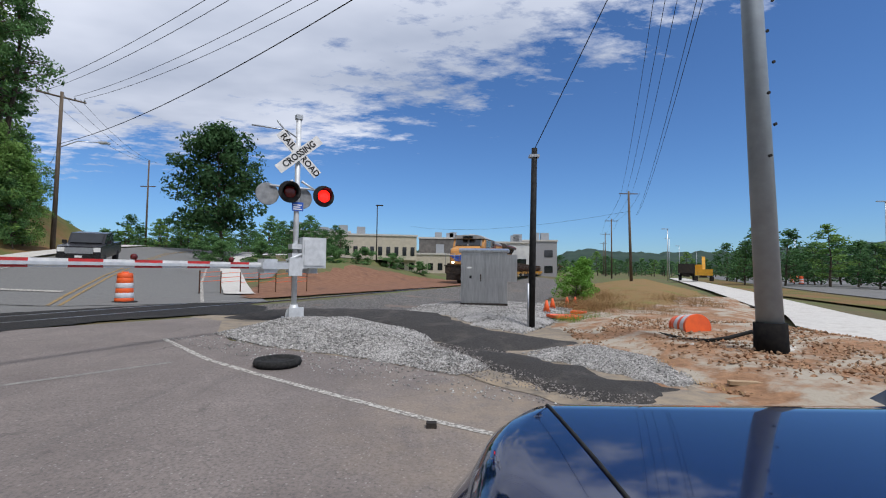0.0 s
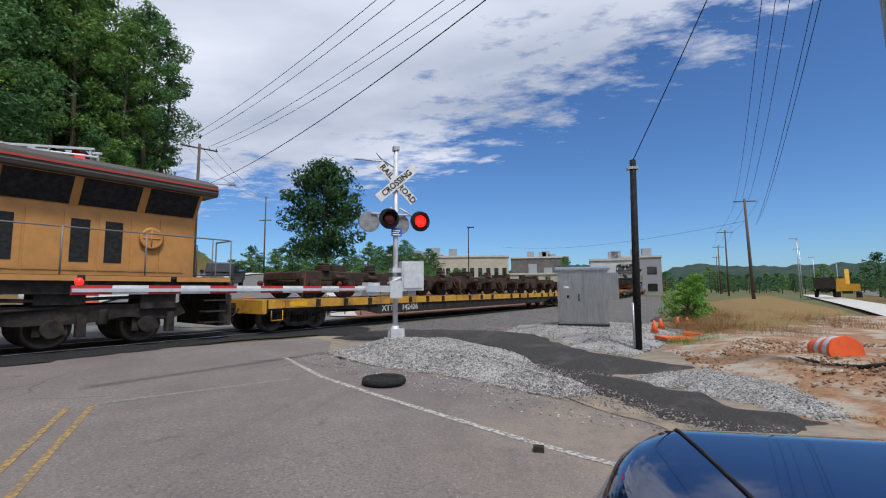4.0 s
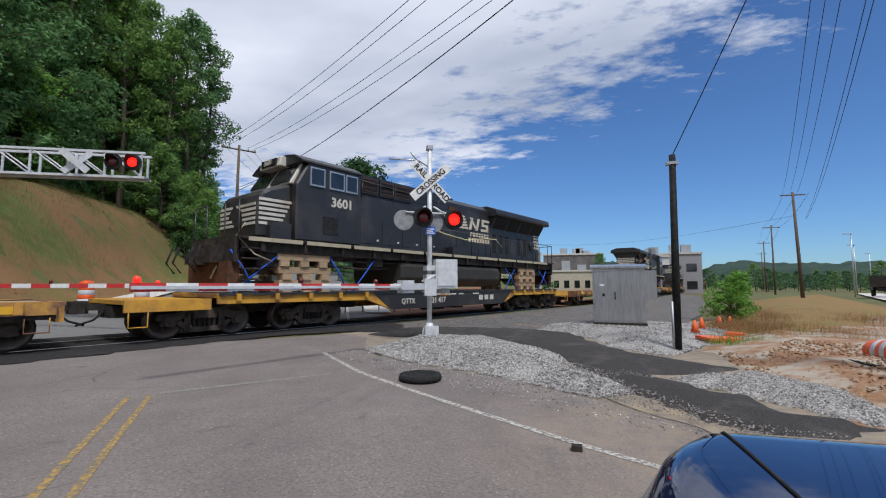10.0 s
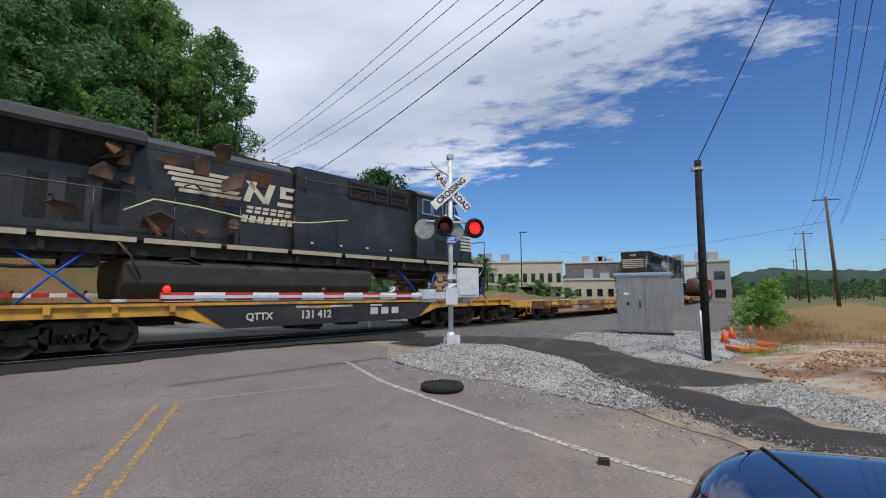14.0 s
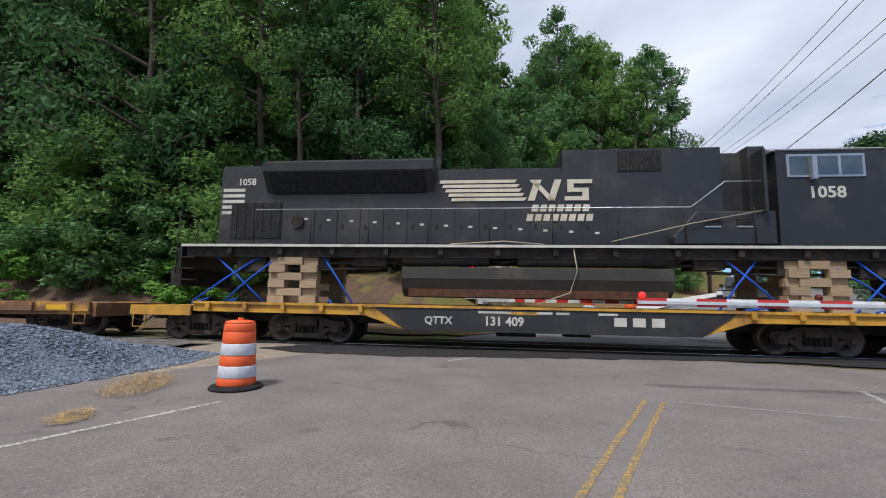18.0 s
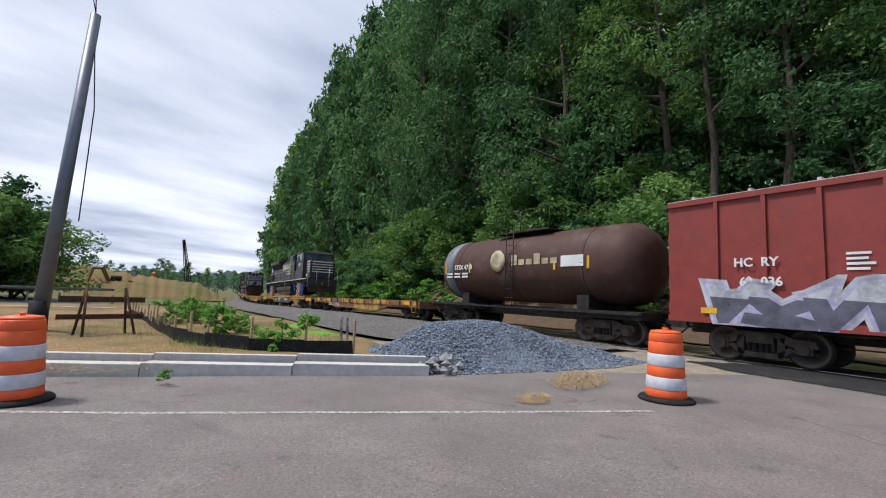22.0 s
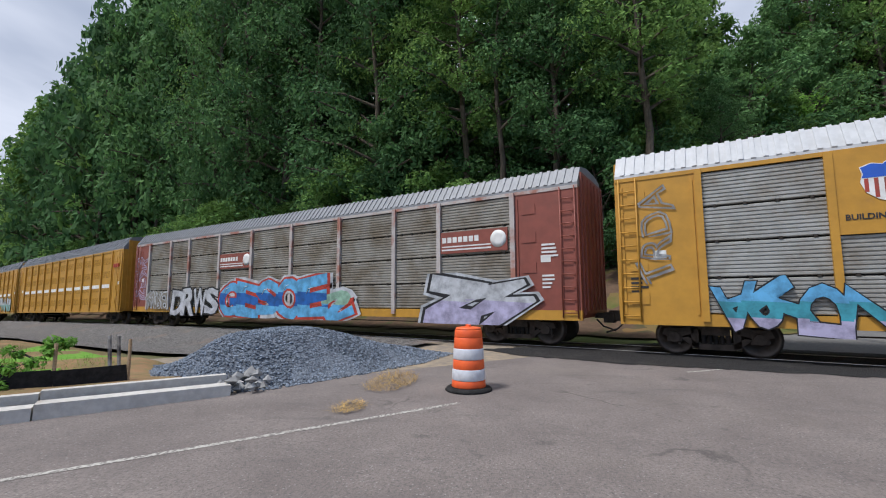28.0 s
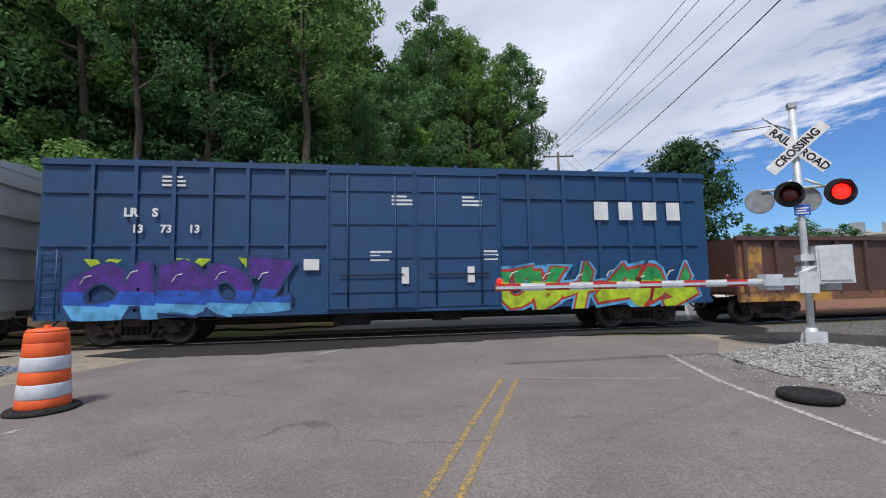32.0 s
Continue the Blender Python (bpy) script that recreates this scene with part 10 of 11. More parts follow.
def pickup():
    x, y = -21.6, 27.5
    t = Vector((-16.2 + 21.0, 21.5 - 31.0)).normalized()
    p = thing("pickup_truck", "black pickup truck waiting on the climbing road", "pickup truck", at=pose(x, y, float(land(x, y)) + 0.04, 0, 5, math.degrees(math.atan2(t.y, t.x))))
    # x ahead, towards the crossing
    bm = bmesh.new()
    prism(bm, [(2.75, 0.45), (2.85, 0.7), (2.8, 1.12), (1.45, 1.22), (-2.9, 1.2), (-2.95, 0.55), (-2.2, 0.42), (2.0, 0.4)], -0.98, 0.98)
    BODY = paint("black car paint", (0.015, 0.015, 0.018), 0.25)
    part("body", bm, BODY, p, bevel=0.06)
    bm = bmesh.new()
    prism(bm, [(1.45, 1.2), (0.75, 1.82), (-0.9, 1.85), (-1.15, 1.2)], -0.86, 0.86)
    part("cabin", bm, BODY, p, bevel=0.08)
    bm = bmesh.new()
    prism(bm, [(1.39, 1.27), (0.83, 1.78), (0.86, 1.8), (1.44, 1.28)], -0.74, 0.74)
    part("windscreen", bm, GLASS_DARK, p)
    part("grille", boxes((2.8, 2.87, -0.62, 0.62, 0.72, 1.05)), GALV, p, "bright metal grille", bevel=0.02)
    part("bumper", boxes((2.75, 2.98, -0.98, 0.98, 0.45, 0.68)), BLACK, p, bevel=0.04)
    for o in (-1, 1):
        part("headlight", boxes((2.76, 2.86, 0.8 * o - 0.16, 0.8 * o + 0.16, 0.82, 1.06)), WHITE_PAINT, p)
        part("mirror", boxes((1.1, 1.25, 1.06 * o - 0.1, 1.06 * o + 0.1, 1.2, 1.4)), BLACK, p, bevel=0.03)
        for k in (1.85, -1.75):
            wheel(p, k, 0.86 * o)
    part("number_plate", boxes((2.98, 3.0, -0.16, 0.16, 0.5, 0.62)), WHITE_PAINT, p)
    return p


pickup()


def excavator(m, label, body=None):
    YEL = body or paint("machine yellow", (0.65, 0.33, 0.02))
    e = thing("excavator", label, "excavator", at=m)
    for o in (-1, 1):
        part("track", boxes((-1.9, 1.9, 1.15 * o - 0.3, 1.15 * o + 0.3, 0, 0.8)), DARK, e, bevel=0.25)
    part("house", boxes((-2.2, 1.0, -1.3, 1.3, 0.95, 2.0)), YEL, e, bevel=0.1)
    part("cab", boxes((0.0, 1.4, 0.2, 1.3, 1.0, 2.8)), YEL, e, bevel=0.08)
    part("cab_glass", boxes((0.15, 1.43, 0.3, 1.33, 1.7, 2.6)), GLASS_DARK, e)
    bm = bmesh.new()
    prism(bm, [(1.0, 1.4), (2.8, 4.3), (4.6, 4.0), (4.6, 3.7), (3.0, 3.8), (1.5, 1.3)], -0.25, 0.25)
    part("boom", bm, YEL, e)
    bm = bmesh.new()
    prism(bm, [(4.4, 4.2), (5.0, 4.0), (5.6, 1.4), (5.3, 1.3)], -0.2, 0.2)
    part("stick", bm, YEL, e)
    part("bucket", boxes((4.9, 5.9, -0.6, 0.6, 0.5, 1.5)), DARK, e, bevel=0.2)


excavator(pose(45.4, 77.2, 0.1, 0, 0, 60), "yellow excavator parked by the main road")
excavator(pose(-52, -112, 0.0, 0, 0, 60), "orange excavator on the far building site", paint("machine orange", (0.6, 0.16, 0.02)))
excavator(pose(-38, -96, 0.0, 0, 0, 20), "brown excavator on the far building site", paint("machine brown", (0.25, 0.12, 0.04)))
q = thing("dump_truck", "dark dump truck parked by the main road", "truck", at=pose(44, 80, 0.1, 0, 0, 60))
part("dump_body", boxes((-4, 1.2, -1.25, 1.25, 1.3, 2.9)), DARK, q, bevel=0.06)
part("cab", boxes((1.5, 3.2, -1.2, 1.2, 0.8, 2.8)), DARK, q, bevel=0.1)
part("chassis", boxes((-3.8, 3.4, -0.5, 0.5, 0.7, 1.2)), DARK, q)
for k in (-2.8, -1.5, 2.4):
    for o in (-1, 1):
        wheel(q, k, 1.05 * o, 0.5, 0.35)
# lattice crane far west
q = thing("lattice_crane", "grey lattice crane far off on the building site", "crane", at=pose(-67, -125, -1, 0, 0, 40))
part("base", boxes((-2.4, 2.4, -1.6, 1.6, 0, 2.3)), DARK, q, bevel=0.2)
bm = bmesh.new()
A_, B_ = Vector((1, 0, 2.2)), Vector((6.5, 0, 14.5))
for y in (-0.6, 0.6):
    tube(bm, [A_ + Vector((0, y, 0)), B_ + Vector((0, y * 0.3, 0))], 0.12, 4), tube(bm, [A_ + Vector((-1.2, y, 0.5)), B_ + Vector((-0.4, y * 0.3, 0.2))], 0.12, 4)
for i in range(16):
    t0, t1 = i / 16, (i + 1) / 16
    a, b = A_.lerp(B_, t0), (A_ + Vector((-1.2, 0, 0.5))).lerp(B_ + Vector((-0.4, 0, 0.2)), t1)
    tube(bm, [a, b], 0.08, 4)
part("boom", bm, DARK, q)


def parked_car():
    """The dark blue car beside the camera, its bonnet pointing west. x ahead, y to its left."""
    c = thing("parked_car", "glossy dark blue car parked beside the road", "car", at=pose(0.0, 1.57, 0.0, 0, 0, 178))
    BLUE = mat("dark blue car paint", (0.004, 0.012, 0.055), (0.003, 0.01, 0.045), 0.08, 0.15, scale=2, coat=1.0)

    def skin(name, fn, nx, ny, material, label=""):
        bm = bmesh.new()
        grid = [[bm.verts.new(fn(i / nx, -1 + 2 * j / ny)) for j in range(ny + 1)] for i in range(nx + 1)]
        for i in range(nx):
            for j in range(ny):
                f_ = bm.faces.new((grid[i][j], grid[i + 1][j], grid[i + 1][j + 1], grid[i][j + 1]))
                f_.smooth = True
        return part(name, bm, material, c, label)

    front = lambda k: -0.02 - 1.05 * abs(k) ** 2.6

    def bonnet(t, s_):
        x = front(s_) + (-1.75 - front(s_)) * t
        z = 1.07 - 0.03 * abs(s_ + 0.5) ** 1.5 - 0.2 * max(0.0, -s_ - 0.5) ** 1.2 - 0.2 * (1 - float(smooth(0, 0.12, t))) ** 2 + 0.02 * t
        return (x, s_ * 0.77, z)

    skin("bonnet", bonnet, 30, 40, BLUE, "polished dark blue bonnet with a raised crease")
    bm = bmesh.new()
    prism(bm, [(-1.1, 0.35), (-1.08, 0.8), (-1.2, 0.9), (-4.2, 0.95), (-4.35, 0.4)], -0.72, 0.72)
    part("body", bm, BLUE, c, bevel=0.05)
    skin("bumper", lambda t, s_: (front(s_) + 0.04 * math.sin(math.pi * t) - 0.02, s_ * 0.76, 0.3 + 0.53 * t), 8, 24, BLUE, "curved dark blue front bumper")
    bm = bmesh.new()
    tube(bm, [(-0.42 - 0.07 * k, k * 0.77, bonnet((-0.42 - 0.07 * k - front(k)) / (-1.75 - front(k)), k)[2] + 0.002) for k in np.linspace(-0.62, 0.62, 25)], 0.006)
    part("bonnet_edge", bm, BLACK, c, "black seam across the bonnet behind its front edge")
    for o in (-1, 1):
        bm = bmesh.new()
        prism(bm, [(-1.15, 0.35), (-1.1, 0.75), (-1.75, 0.9), (-4.2, 0.98), (-4.3, 0.4)], min(0.7 * o, 0.82 * o), max(0.7 * o, 0.82 * o))
        part("wing", bm, BLUE, c, bevel=0.03)
        part("headlight", boxes((-0.42, -0.2, 0.5 * o - 0.08, 0.5 * o + 0.08, 0.62, 0.74)), GLASS_DARK, c, bevel=0.03)
        for k in (-1.35, -3.5):
            wheel(c, k, 0.66 * o, 0.33, 0.22)
    part("grille", boxes((-0.12, 0.0, -0.3, 0.3, 0.45, 0.66)), BLACK, c, bevel=0.02)
    skin("windscreen", lambda t, s_: (-1.72 - 0.85 * t - 0.12 * s_ * s_ * (1 - t), s_ * (0.72 - 0.14 * t), 1.04 + 0.4 * t + 0.03 * math.sin(3.1 * t)), 8, 10, GLASS_DARK, "dark raked windscreen")
    bm = bmesh.new()
    prism(bm, [(-2.55, 1.43), (-3.5, 1.44), (-4.1, 0.98), (-1.9, 0.98)], -0.6, 0.6)
    part("cabin", bm, BLUE, c, bevel=0.08)


parked_car()

# ---- buildings and far things ----


def building(x, y, w, d, h, yaw, wall, label, rows=2, cols=8, roof=None, extras=0):
    z = float(land(x, y)) - 0.3
    b = thing("building", label, "building", at=pose(x, y, z, 0, 0, yaw))
    part("wall", boxes((-w / 2, w / 2, -d / 2, d / 2, 0, h)), wall, b)
    part("roof", boxes((-w / 2 - 0.2, w / 2 + 0.2, -d / 2 - 0.2, d / 2 + 0.2, h, h + 0.4)), roof or CONCRETE, b)
    for i in range(cols):
        for j in range(rows):
            x0 = -w / 2 + (i + 0.25) * w / cols
            z0 = 1.0 + j * (h - 1.0) / rows
            part("window", boxes((x0, x0 + w / cols * 0.5, -d / 2 - 0.05, -d / 2 + 0.1, z0, z0 + (h - 1) / rows * 0.45)), GLASS_DARK, b)
    rr = random.Random(int(x * 7 + y))
    for i in range(extras):
        k = rr.uniform(-w / 2 + 2, w / 2 - 2)
        part("roof_unit", boxes((k - 1, k + 1, -1, 1, h + 0.4, h + 0.4 + rr.uniform(1, 2.6))), GALV, b, bevel=0.1)
    return b


CREAM = mat("cream wall", (0.5, 0.45, 0.36), (0.42, 0.38, 0.31), 0.9, scale=1.5)
PALE = mat("pale sheet wall", (0.62, 0.62, 0.6), (0.5, 0.5, 0.5), 0.8, scale=0.8)
DKROOF = mat("dark plant wall", (0.1, 0.095, 0.09), (0.16, 0.15, 0.14), 0.9, scale=0.9)
building(-20, 108, 26, 14, 5.5, 8, CREAM, "long low cream works building", 1, 14, extras=4)
building(-4, 112, 18, 16, 4.6, 0, CREAM, "low cream clad works building", 1, 8, extras=3)
building(1, 128, 15, 16, 9.5, 0, DKROOF, "dark brown works block behind the sheds", 1, 5, extras=4)
building(16, 104, 8, 12, 7.2, -6, PALE, "white silo house at the works", 1, 2, extras=2)
building(24, 112, 8, 10, 8.6, -6, mat("grey tower wall", (0.24, 0.24, 0.25), (0.32, 0.32, 0.33), 0.9), "grey process tower at the works", 2, 2, extras=2)
building(-33, 118, 16, 12, 8.0, 12, DKROOF, "brown flat roofed works building", 2, 6, extras=3)
building(-62, 118, 12, 8, 4.0, 25, WHITE_PAINT, "white bungalow on the hill", 1, 4, roof=mat("slate roof", (0.14, 0.12, 0.11), (0.2, 0.17, 0.15), 0.9))
building(-78, 112, 11, 8, 4.0, 30, CREAM, "cream bungalow among trees", 1, 4, roof=mat("brown roof", (0.2, 0.13, 0.1), (0.15, 0.1, 0.08), 0.9))


def ridge(name, az0, az1, dist, el, material, label, seed, rough=0.15):
    """A far wooded ridge line as a standing swell of ground."""
    rng = np.random.default_rng(seed)
    n = 160
    az = np.radians(np.linspace(az0, az1, n))
    prof = el * (0.75 + 0.25 * np.sin(np.linspace(0, 5, n) + seed)) + np.convolve(rng.normal(0, el * rough, n + 8), np.ones(9) / 9, "valid")
    prof *= np.clip(np.minimum(np.arange(n), n - 1 - np.arange(n)) / 14, 0, 1)
    bm = bmesh.new()
    rows = []
    for k, (dd, hh) in enumerate(((0.8, 0.0), (0.88, 0.55), (1.0, 1.0), (1.2, 0.0))):
        rows.append([bm.verts.new((-math.sin(a) * dist * dd, math.cos(a) * dist * dd, math.tan(radians(max(p, 0))) * dist * hh + (rng.normal(0, dist * 0.0018) if 0 < hh else 0) - 1.0)) for a, p in zip(az, prof)])
    for r0, r1 in zip(rows[:-1], rows[1:]):
        for i in range(n - 1):
            f_ = bm.faces.new((r0[i], r0[i + 1], r1[i + 1], r1[i]))
            f_.smooth = True
    solid(name, bm, material, label, "hills", kind="structure")


# Distance haze is mixed into the ridges' base colour as a blue-green tint.
HAZE = mat("haze tinted wooded ridge", (0.024, 0.045, 0.036), (0.04, 0.066, 0.048), 1.0, scale=0.03, detail=9)
ridge("backdrop_ridge", -85, -10, 1000, 5.0, HAZE, "haze tinted wooded ridge along the horizon", 1)
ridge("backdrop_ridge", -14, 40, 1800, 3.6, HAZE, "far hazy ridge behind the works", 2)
ridge("grass_hill", 148, 184, 115, 3.1, GRASS, "mown yellow green hill beyond the building site", 5, 0.05)
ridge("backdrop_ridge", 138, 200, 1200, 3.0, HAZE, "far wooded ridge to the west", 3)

# ---- trees ----


def leaf(name, a, b, island=0.42):
    """Leaf surface that also lets light through."""
    ma = mat(name, a, b, 0.8, scale=0.35, island=island, spec=0.2)
    nt = ma.node_tree
    bs, out = nt.nodes["Principled BSDF"], nt.nodes["Material Output"]
    col = bs.inputs["Base Color"].links[0].from_socket
    tr = node(nt, "ShaderNodeBsdfTranslucent")
    mix = node(nt, "ShaderNodeMixShader")
    mix.inputs[0].default_value = 0.38
    nt.links.new(col, tr.inputs[0]), nt.links.new(bs.outputs[0], mix.inputs[1]), nt.links.new(tr.outputs[0], mix.inputs[2]), nt.links.new(mix.outputs[0], out.inputs[0])
    return ma


LEAVES = [leaf("green leaves", (0.074, 0.165, 0.062), (0.14, 0.265, 0.09), 0.38), leaf("bright leaves", (0.13, 0.29, 0.05), (0.2, 0.38, 0.07), 0.3), leaf("deep leaves", (0.052, 0.124, 0.048), (0.092, 0.19, 0.068), 0.3), leaf("yellow green leaves", (0.115, 0.23, 0.062), (0.19, 0.31, 0.08), 0.3)]


def leaf_cloud(name, centres, radii, per, size, material, seed, flat=0.75):
    """Leaves as small folded quads scattered through clumps."""
    rng = np.random.default_rng(seed)
    C = np.repeat(np.array(centres, float), per, 0)
    R = np.repeat(np.array(radii, float), per)
    n = len(C)
    d = rng.normal(0, 1, (n, 3))
    d /= np.linalg.norm(d, axis=1)[:, None]
    p = C + d * (R * rng.uniform(0.35, 1.0, n) ** 0.6)[:, None] * np.array([1, 1, flat])
    nrm = d + rng.normal(0, 0.7, (n, 3)) + np.array([0, 0, 0.5])
    nrm /= np.linalg.norm(nrm, axis=1)[:, None]
    t = np.cross(nrm, rng.normal(0, 1, (n, 3)))
    t /= np.linalg.norm(t, axis=1)[:, None]
    b = np.cross(nrm, t)
    s = size * rng.uniform(0.6, 1.3, n)[:, None]
    v = np.stack([p - t * s, p + b * s * 0.45 - nrm * s * 0.1, p + t * s, p - b * s * 0.45 - nrm * s * 0.1], 1).reshape(-1, 3)
    me = bpy.data.meshes.new(name)
    me.vertices.add(4 * n)
    me.vertices.foreach_set("co", v.ravel())
    me.loops.add(4 * n)
    me.loops.foreach_set("vertex_index", np.arange(4 * n))
    me.polygons.add(n)
    me.polygons.foreach_set("loop_start", np.arange(n) * 4)
    me.update(calc_edges=True)
    me.materials.append(material)
    return me


def tree_kind(seed, height, spread, crown_from, leaf, clumps, per, size, bare=0.0):
    """Meshes of one kind of tree: tapered trunk with limbs, and a crown of leaf clumps round the limbs' ends."""
    rng = np.random.default_rng(seed)
    bm = bmesh.new()
    p = Vector((0, 0, 0))
    pts = [p.copy()]
    for i in range(6):
        p = p + Vector((rng.normal(0, 0.18), rng.normal(0, 0.18), height * 0.9 / 6))
        pts.append(p.copy())
    r0 = 0.02 * height * 0.62
    for i in range(6):
        cyl(bm, pts[i], pts[i + 1], r0 * (1 - i / 6.6), r0 * (1 - (i + 1) / 6.6), 8, caps=False)
    centres, radii = [], []
    for i in range(clumps):
        t = crown_from + (1 - crown_from) * (i + 0.5) / clumps
        k = min(5, int(t * 6))
        at = pts[k].lerp(pts[k + 1], t * 6 - k)
        a = i * 2.4 + rng.normal(0, 0.4)
        prof = math.sin(math.pi * min(1, 0.14 + 0.86 * (t - crown_from) / (1 - crown_from)) ** 0.8) ** 0.7
        reach = spread * max(0.12, prof) * rng.uniform(0.5 - 0.3 * bare, 1.0 + 0.3 * bare)
        end = at + Vector((math.cos(a) * reach, math.sin(a) * reach, reach * rng.uniform(0.1, 0.5)))
        mid = at.lerp(end, 0.5) + Vector((0, 0, reach * 0.08))
        rr = r0 * (1.05 - t) * 0.5 + 0.02
        cyl(bm, at, mid, rr, rr * 0.6, 5, caps=False), cyl(bm, mid, end, rr * 0.6, rr * 0.25, 5, caps=False)
        centres.append(tuple(end)), radii.append(spread * rng.uniform(0.2, 0.36 - 0.06 * bare))
        if bare and i % 3 == 0:
            continue
        centres.append(tuple(at.lerp(end, 0.6))), radii.append(spread * rng.uniform(0.16, 0.28))
    centres.append(tuple(pts[-1])), radii.append(spread * 0.3)
    return finish("trunk", bm, BARK), leaf_cloud("crown", centres, radii, per, size, leaf, seed + 50)


FINE = [tree_kind(1, 19, 3.8, 0.2, LEAVES[0], 46, 150, 0.125), tree_kind(2, 21, 3.5, 0.26, LEAVES[2], 46, 150, 0.125), tree_kind(3, 17, 4.2, 0.12, LEAVES[2], 46, 150, 0.125), tree_kind(4, 20, 3.4, 0.38, LEAVES[3], 38, 150, 0.12), tree_kind(5, 18, 3.8, 0.1, LEAVES[0], 46, 150, 0.125)]
FOREST = [tree_kind(6, 19, 4.2, 0.2, LEAVES[0], 32, 62, 0.24), tree_kind(7, 21, 3.9, 0.26, LEAVES[2], 32, 62, 0.24), tree_kind(8, 17, 4.4, 0.1, LEAVES[0], 32, 62, 0.24), tree_kind(9, 20, 3.6, 0.34, LEAVES[3], 28, 62, 0.22), tree_kind(10, 18, 4.0, 0.08, LEAVES[2], 34, 62, 0.24)]
SHRUB = [tree_kind(11, 4.5, 2.1, 0.06, LEAVES[1], 20, 110, 0.11), tree_kind(12, 3.4, 1.8, 0.05, LEAVES[0], 18, 110, 0.1), tree_kind(13, 6.5, 2.6, 0.08, LEAVES[3], 26, 110, 0.12)]
# Lighter leaf colours brighten the wood's end and understory as if better lit.
AIRY = [tree_kind(31, 20, 3.3, 0.3, LEAVES[3], 30, 120, 0.15, 0.4), tree_kind(32, 19, 3.6, 0.24, LEAVES[0], 30, 120, 0.15, 0.4), tree_kind(33, 21, 3.0, 0.36, LEAVES[0], 26, 110, 0.15, 0.5), tree_kind(34, 20, 3.4, 0.18, LEAVES[3], 32, 120, 0.15, 0.4)]
UNDER = [tree_kind(36, 10, 3.0, 0.05, LEAVES[3], 34, 120, 0.14, 0.2), tree_kind(37, 9, 2.8, 0.05, LEAVES[1], 32, 120, 0.14, 0.2), tree_kind(38, 11, 3.0, 0.06, LEAVES[0], 36, 120, 0.14, 0.2)]
# Low trees whose darker leaf colour carries the deep shade beside the track.
SHADY = [tree_kind(39, 10, 3.0, 0.05, LEAVES[2], 34, 120, 0.14, 0.2), tree_kind(40, 11, 2.9, 0.05, LEAVES[0], 36, 120, 0.14, 0.2)]
FARK = [tree_kind(41, 18, 4.4, 0.07, LEAVES[2], 26, 24, 0.4), tree_kind(42, 19, 4.2, 0.1, LEAVES[0], 26, 24, 0.4), tree_kind(43, 17, 4.6, 0.06, LEAVES[2], 26, 24, 0.4), tree_kind(44, 20, 4.0, 0.14, LEAVES[3], 24, 24, 0.4)]
PLANT = [tree_kind(15, 1.0, 0.5, 0.1, LEAVES[1], 12, 40, 0.06), tree_kind(16, 0.9, 0.55, 0.05, LEAVES[1], 12, 40, 0.06)]
# Dark green leaves, darkened further in colour for the tree's dim lighting.
BIG = tree_kind(21, 15.5, 5.2, 0.2, leaf("shade darkened leaves", (0.032, 0.08, 0.034), (0.065, 0.135, 0.048), 0.3), 60, 110, 0.24)


def plant(kind, x, y, scale, turn, label, category="tree", group="", name="tree", sink=0.1, wide=1.0):
    t = thing(name, label, category, group, at=pose(x, y, float(land(x, y)) - sink, 0, 0, turn))
    trunk = part("trunk", kind[0], None, t)
    crown = part("crown", kind[1], None, t)
    for o in (trunk, crown):
        o.scale = (scale * wide, scale * wide, scale)
    return t


def far_wood(name, rows, label):
    """Many far trees as one mesh; rows of kind, x, y, scale, turn, width."""
    co, loops, starts, slots, mats = [], [], [], [], []
    nv = nl = 0
    for kind, x, y, sc, turn, wide in rows:
        c, s_ = math.cos(radians(turn)), math.sin(radians(turn))
        z = float(land(x, y)) - 0.1
        for me in kind:
            v = np.empty(3 * len(me.vertices))
            me.vertices.foreach_get("co", v)
            v = v.reshape(-1, 3) * np.array([sc * wide, sc * wide, sc])
            co.append(np.stack([v[:, 0] * c - v[:, 1] * s_ + x, v[:, 0] * s_ + v[:, 1] * c + y, v[:, 2] + z], 1))
            lp = np.empty(len(me.loops), int)
            me.loops.foreach_get("vertex_index", lp)
            st = np.empty(len(me.polygons), int)
            me.polygons.foreach_get("loop_start", st)
            if me.materials[0] not in mats:
                mats.append(me.materials[0])
            loops.append(lp + nv), starts.append(st + nl), slots.append(np.full(len(st), mats.index(me.materials[0])))
            nv, nl = nv + len(v), nl + len(lp)
    me = bpy.data.meshes.new(name)
    me.vertices.add(nv), me.loops.add(nl), me.polygons.add(sum(len(k) for k in starts))
    me.vertices.foreach_set("co", np.concatenate(co).ravel())
    me.loops.foreach_set("vertex_index", np.concatenate(loops))
    me.polygons.foreach_set("loop_start", np.concatenate(starts))
    for m_ in mats:
        me.materials.append(m_)
    me.polygons.foreach_set("material_index", np.concatenate(slots))
    me.update(calc_edges=True)
    return tagged(new(name, me), label, "woods", kind="stuff")


def under_sky(x, y, high):
    """Trees stay low where the sky shows between the wood by the track and the wood above the road."""
    az, d = math.degrees(math.atan2(-x, y)), math.hypot(x, y)
    return min(high, d * 0.46 + 1.5 - float(land(x, y))) if 60.8 < az < 67.2 else high


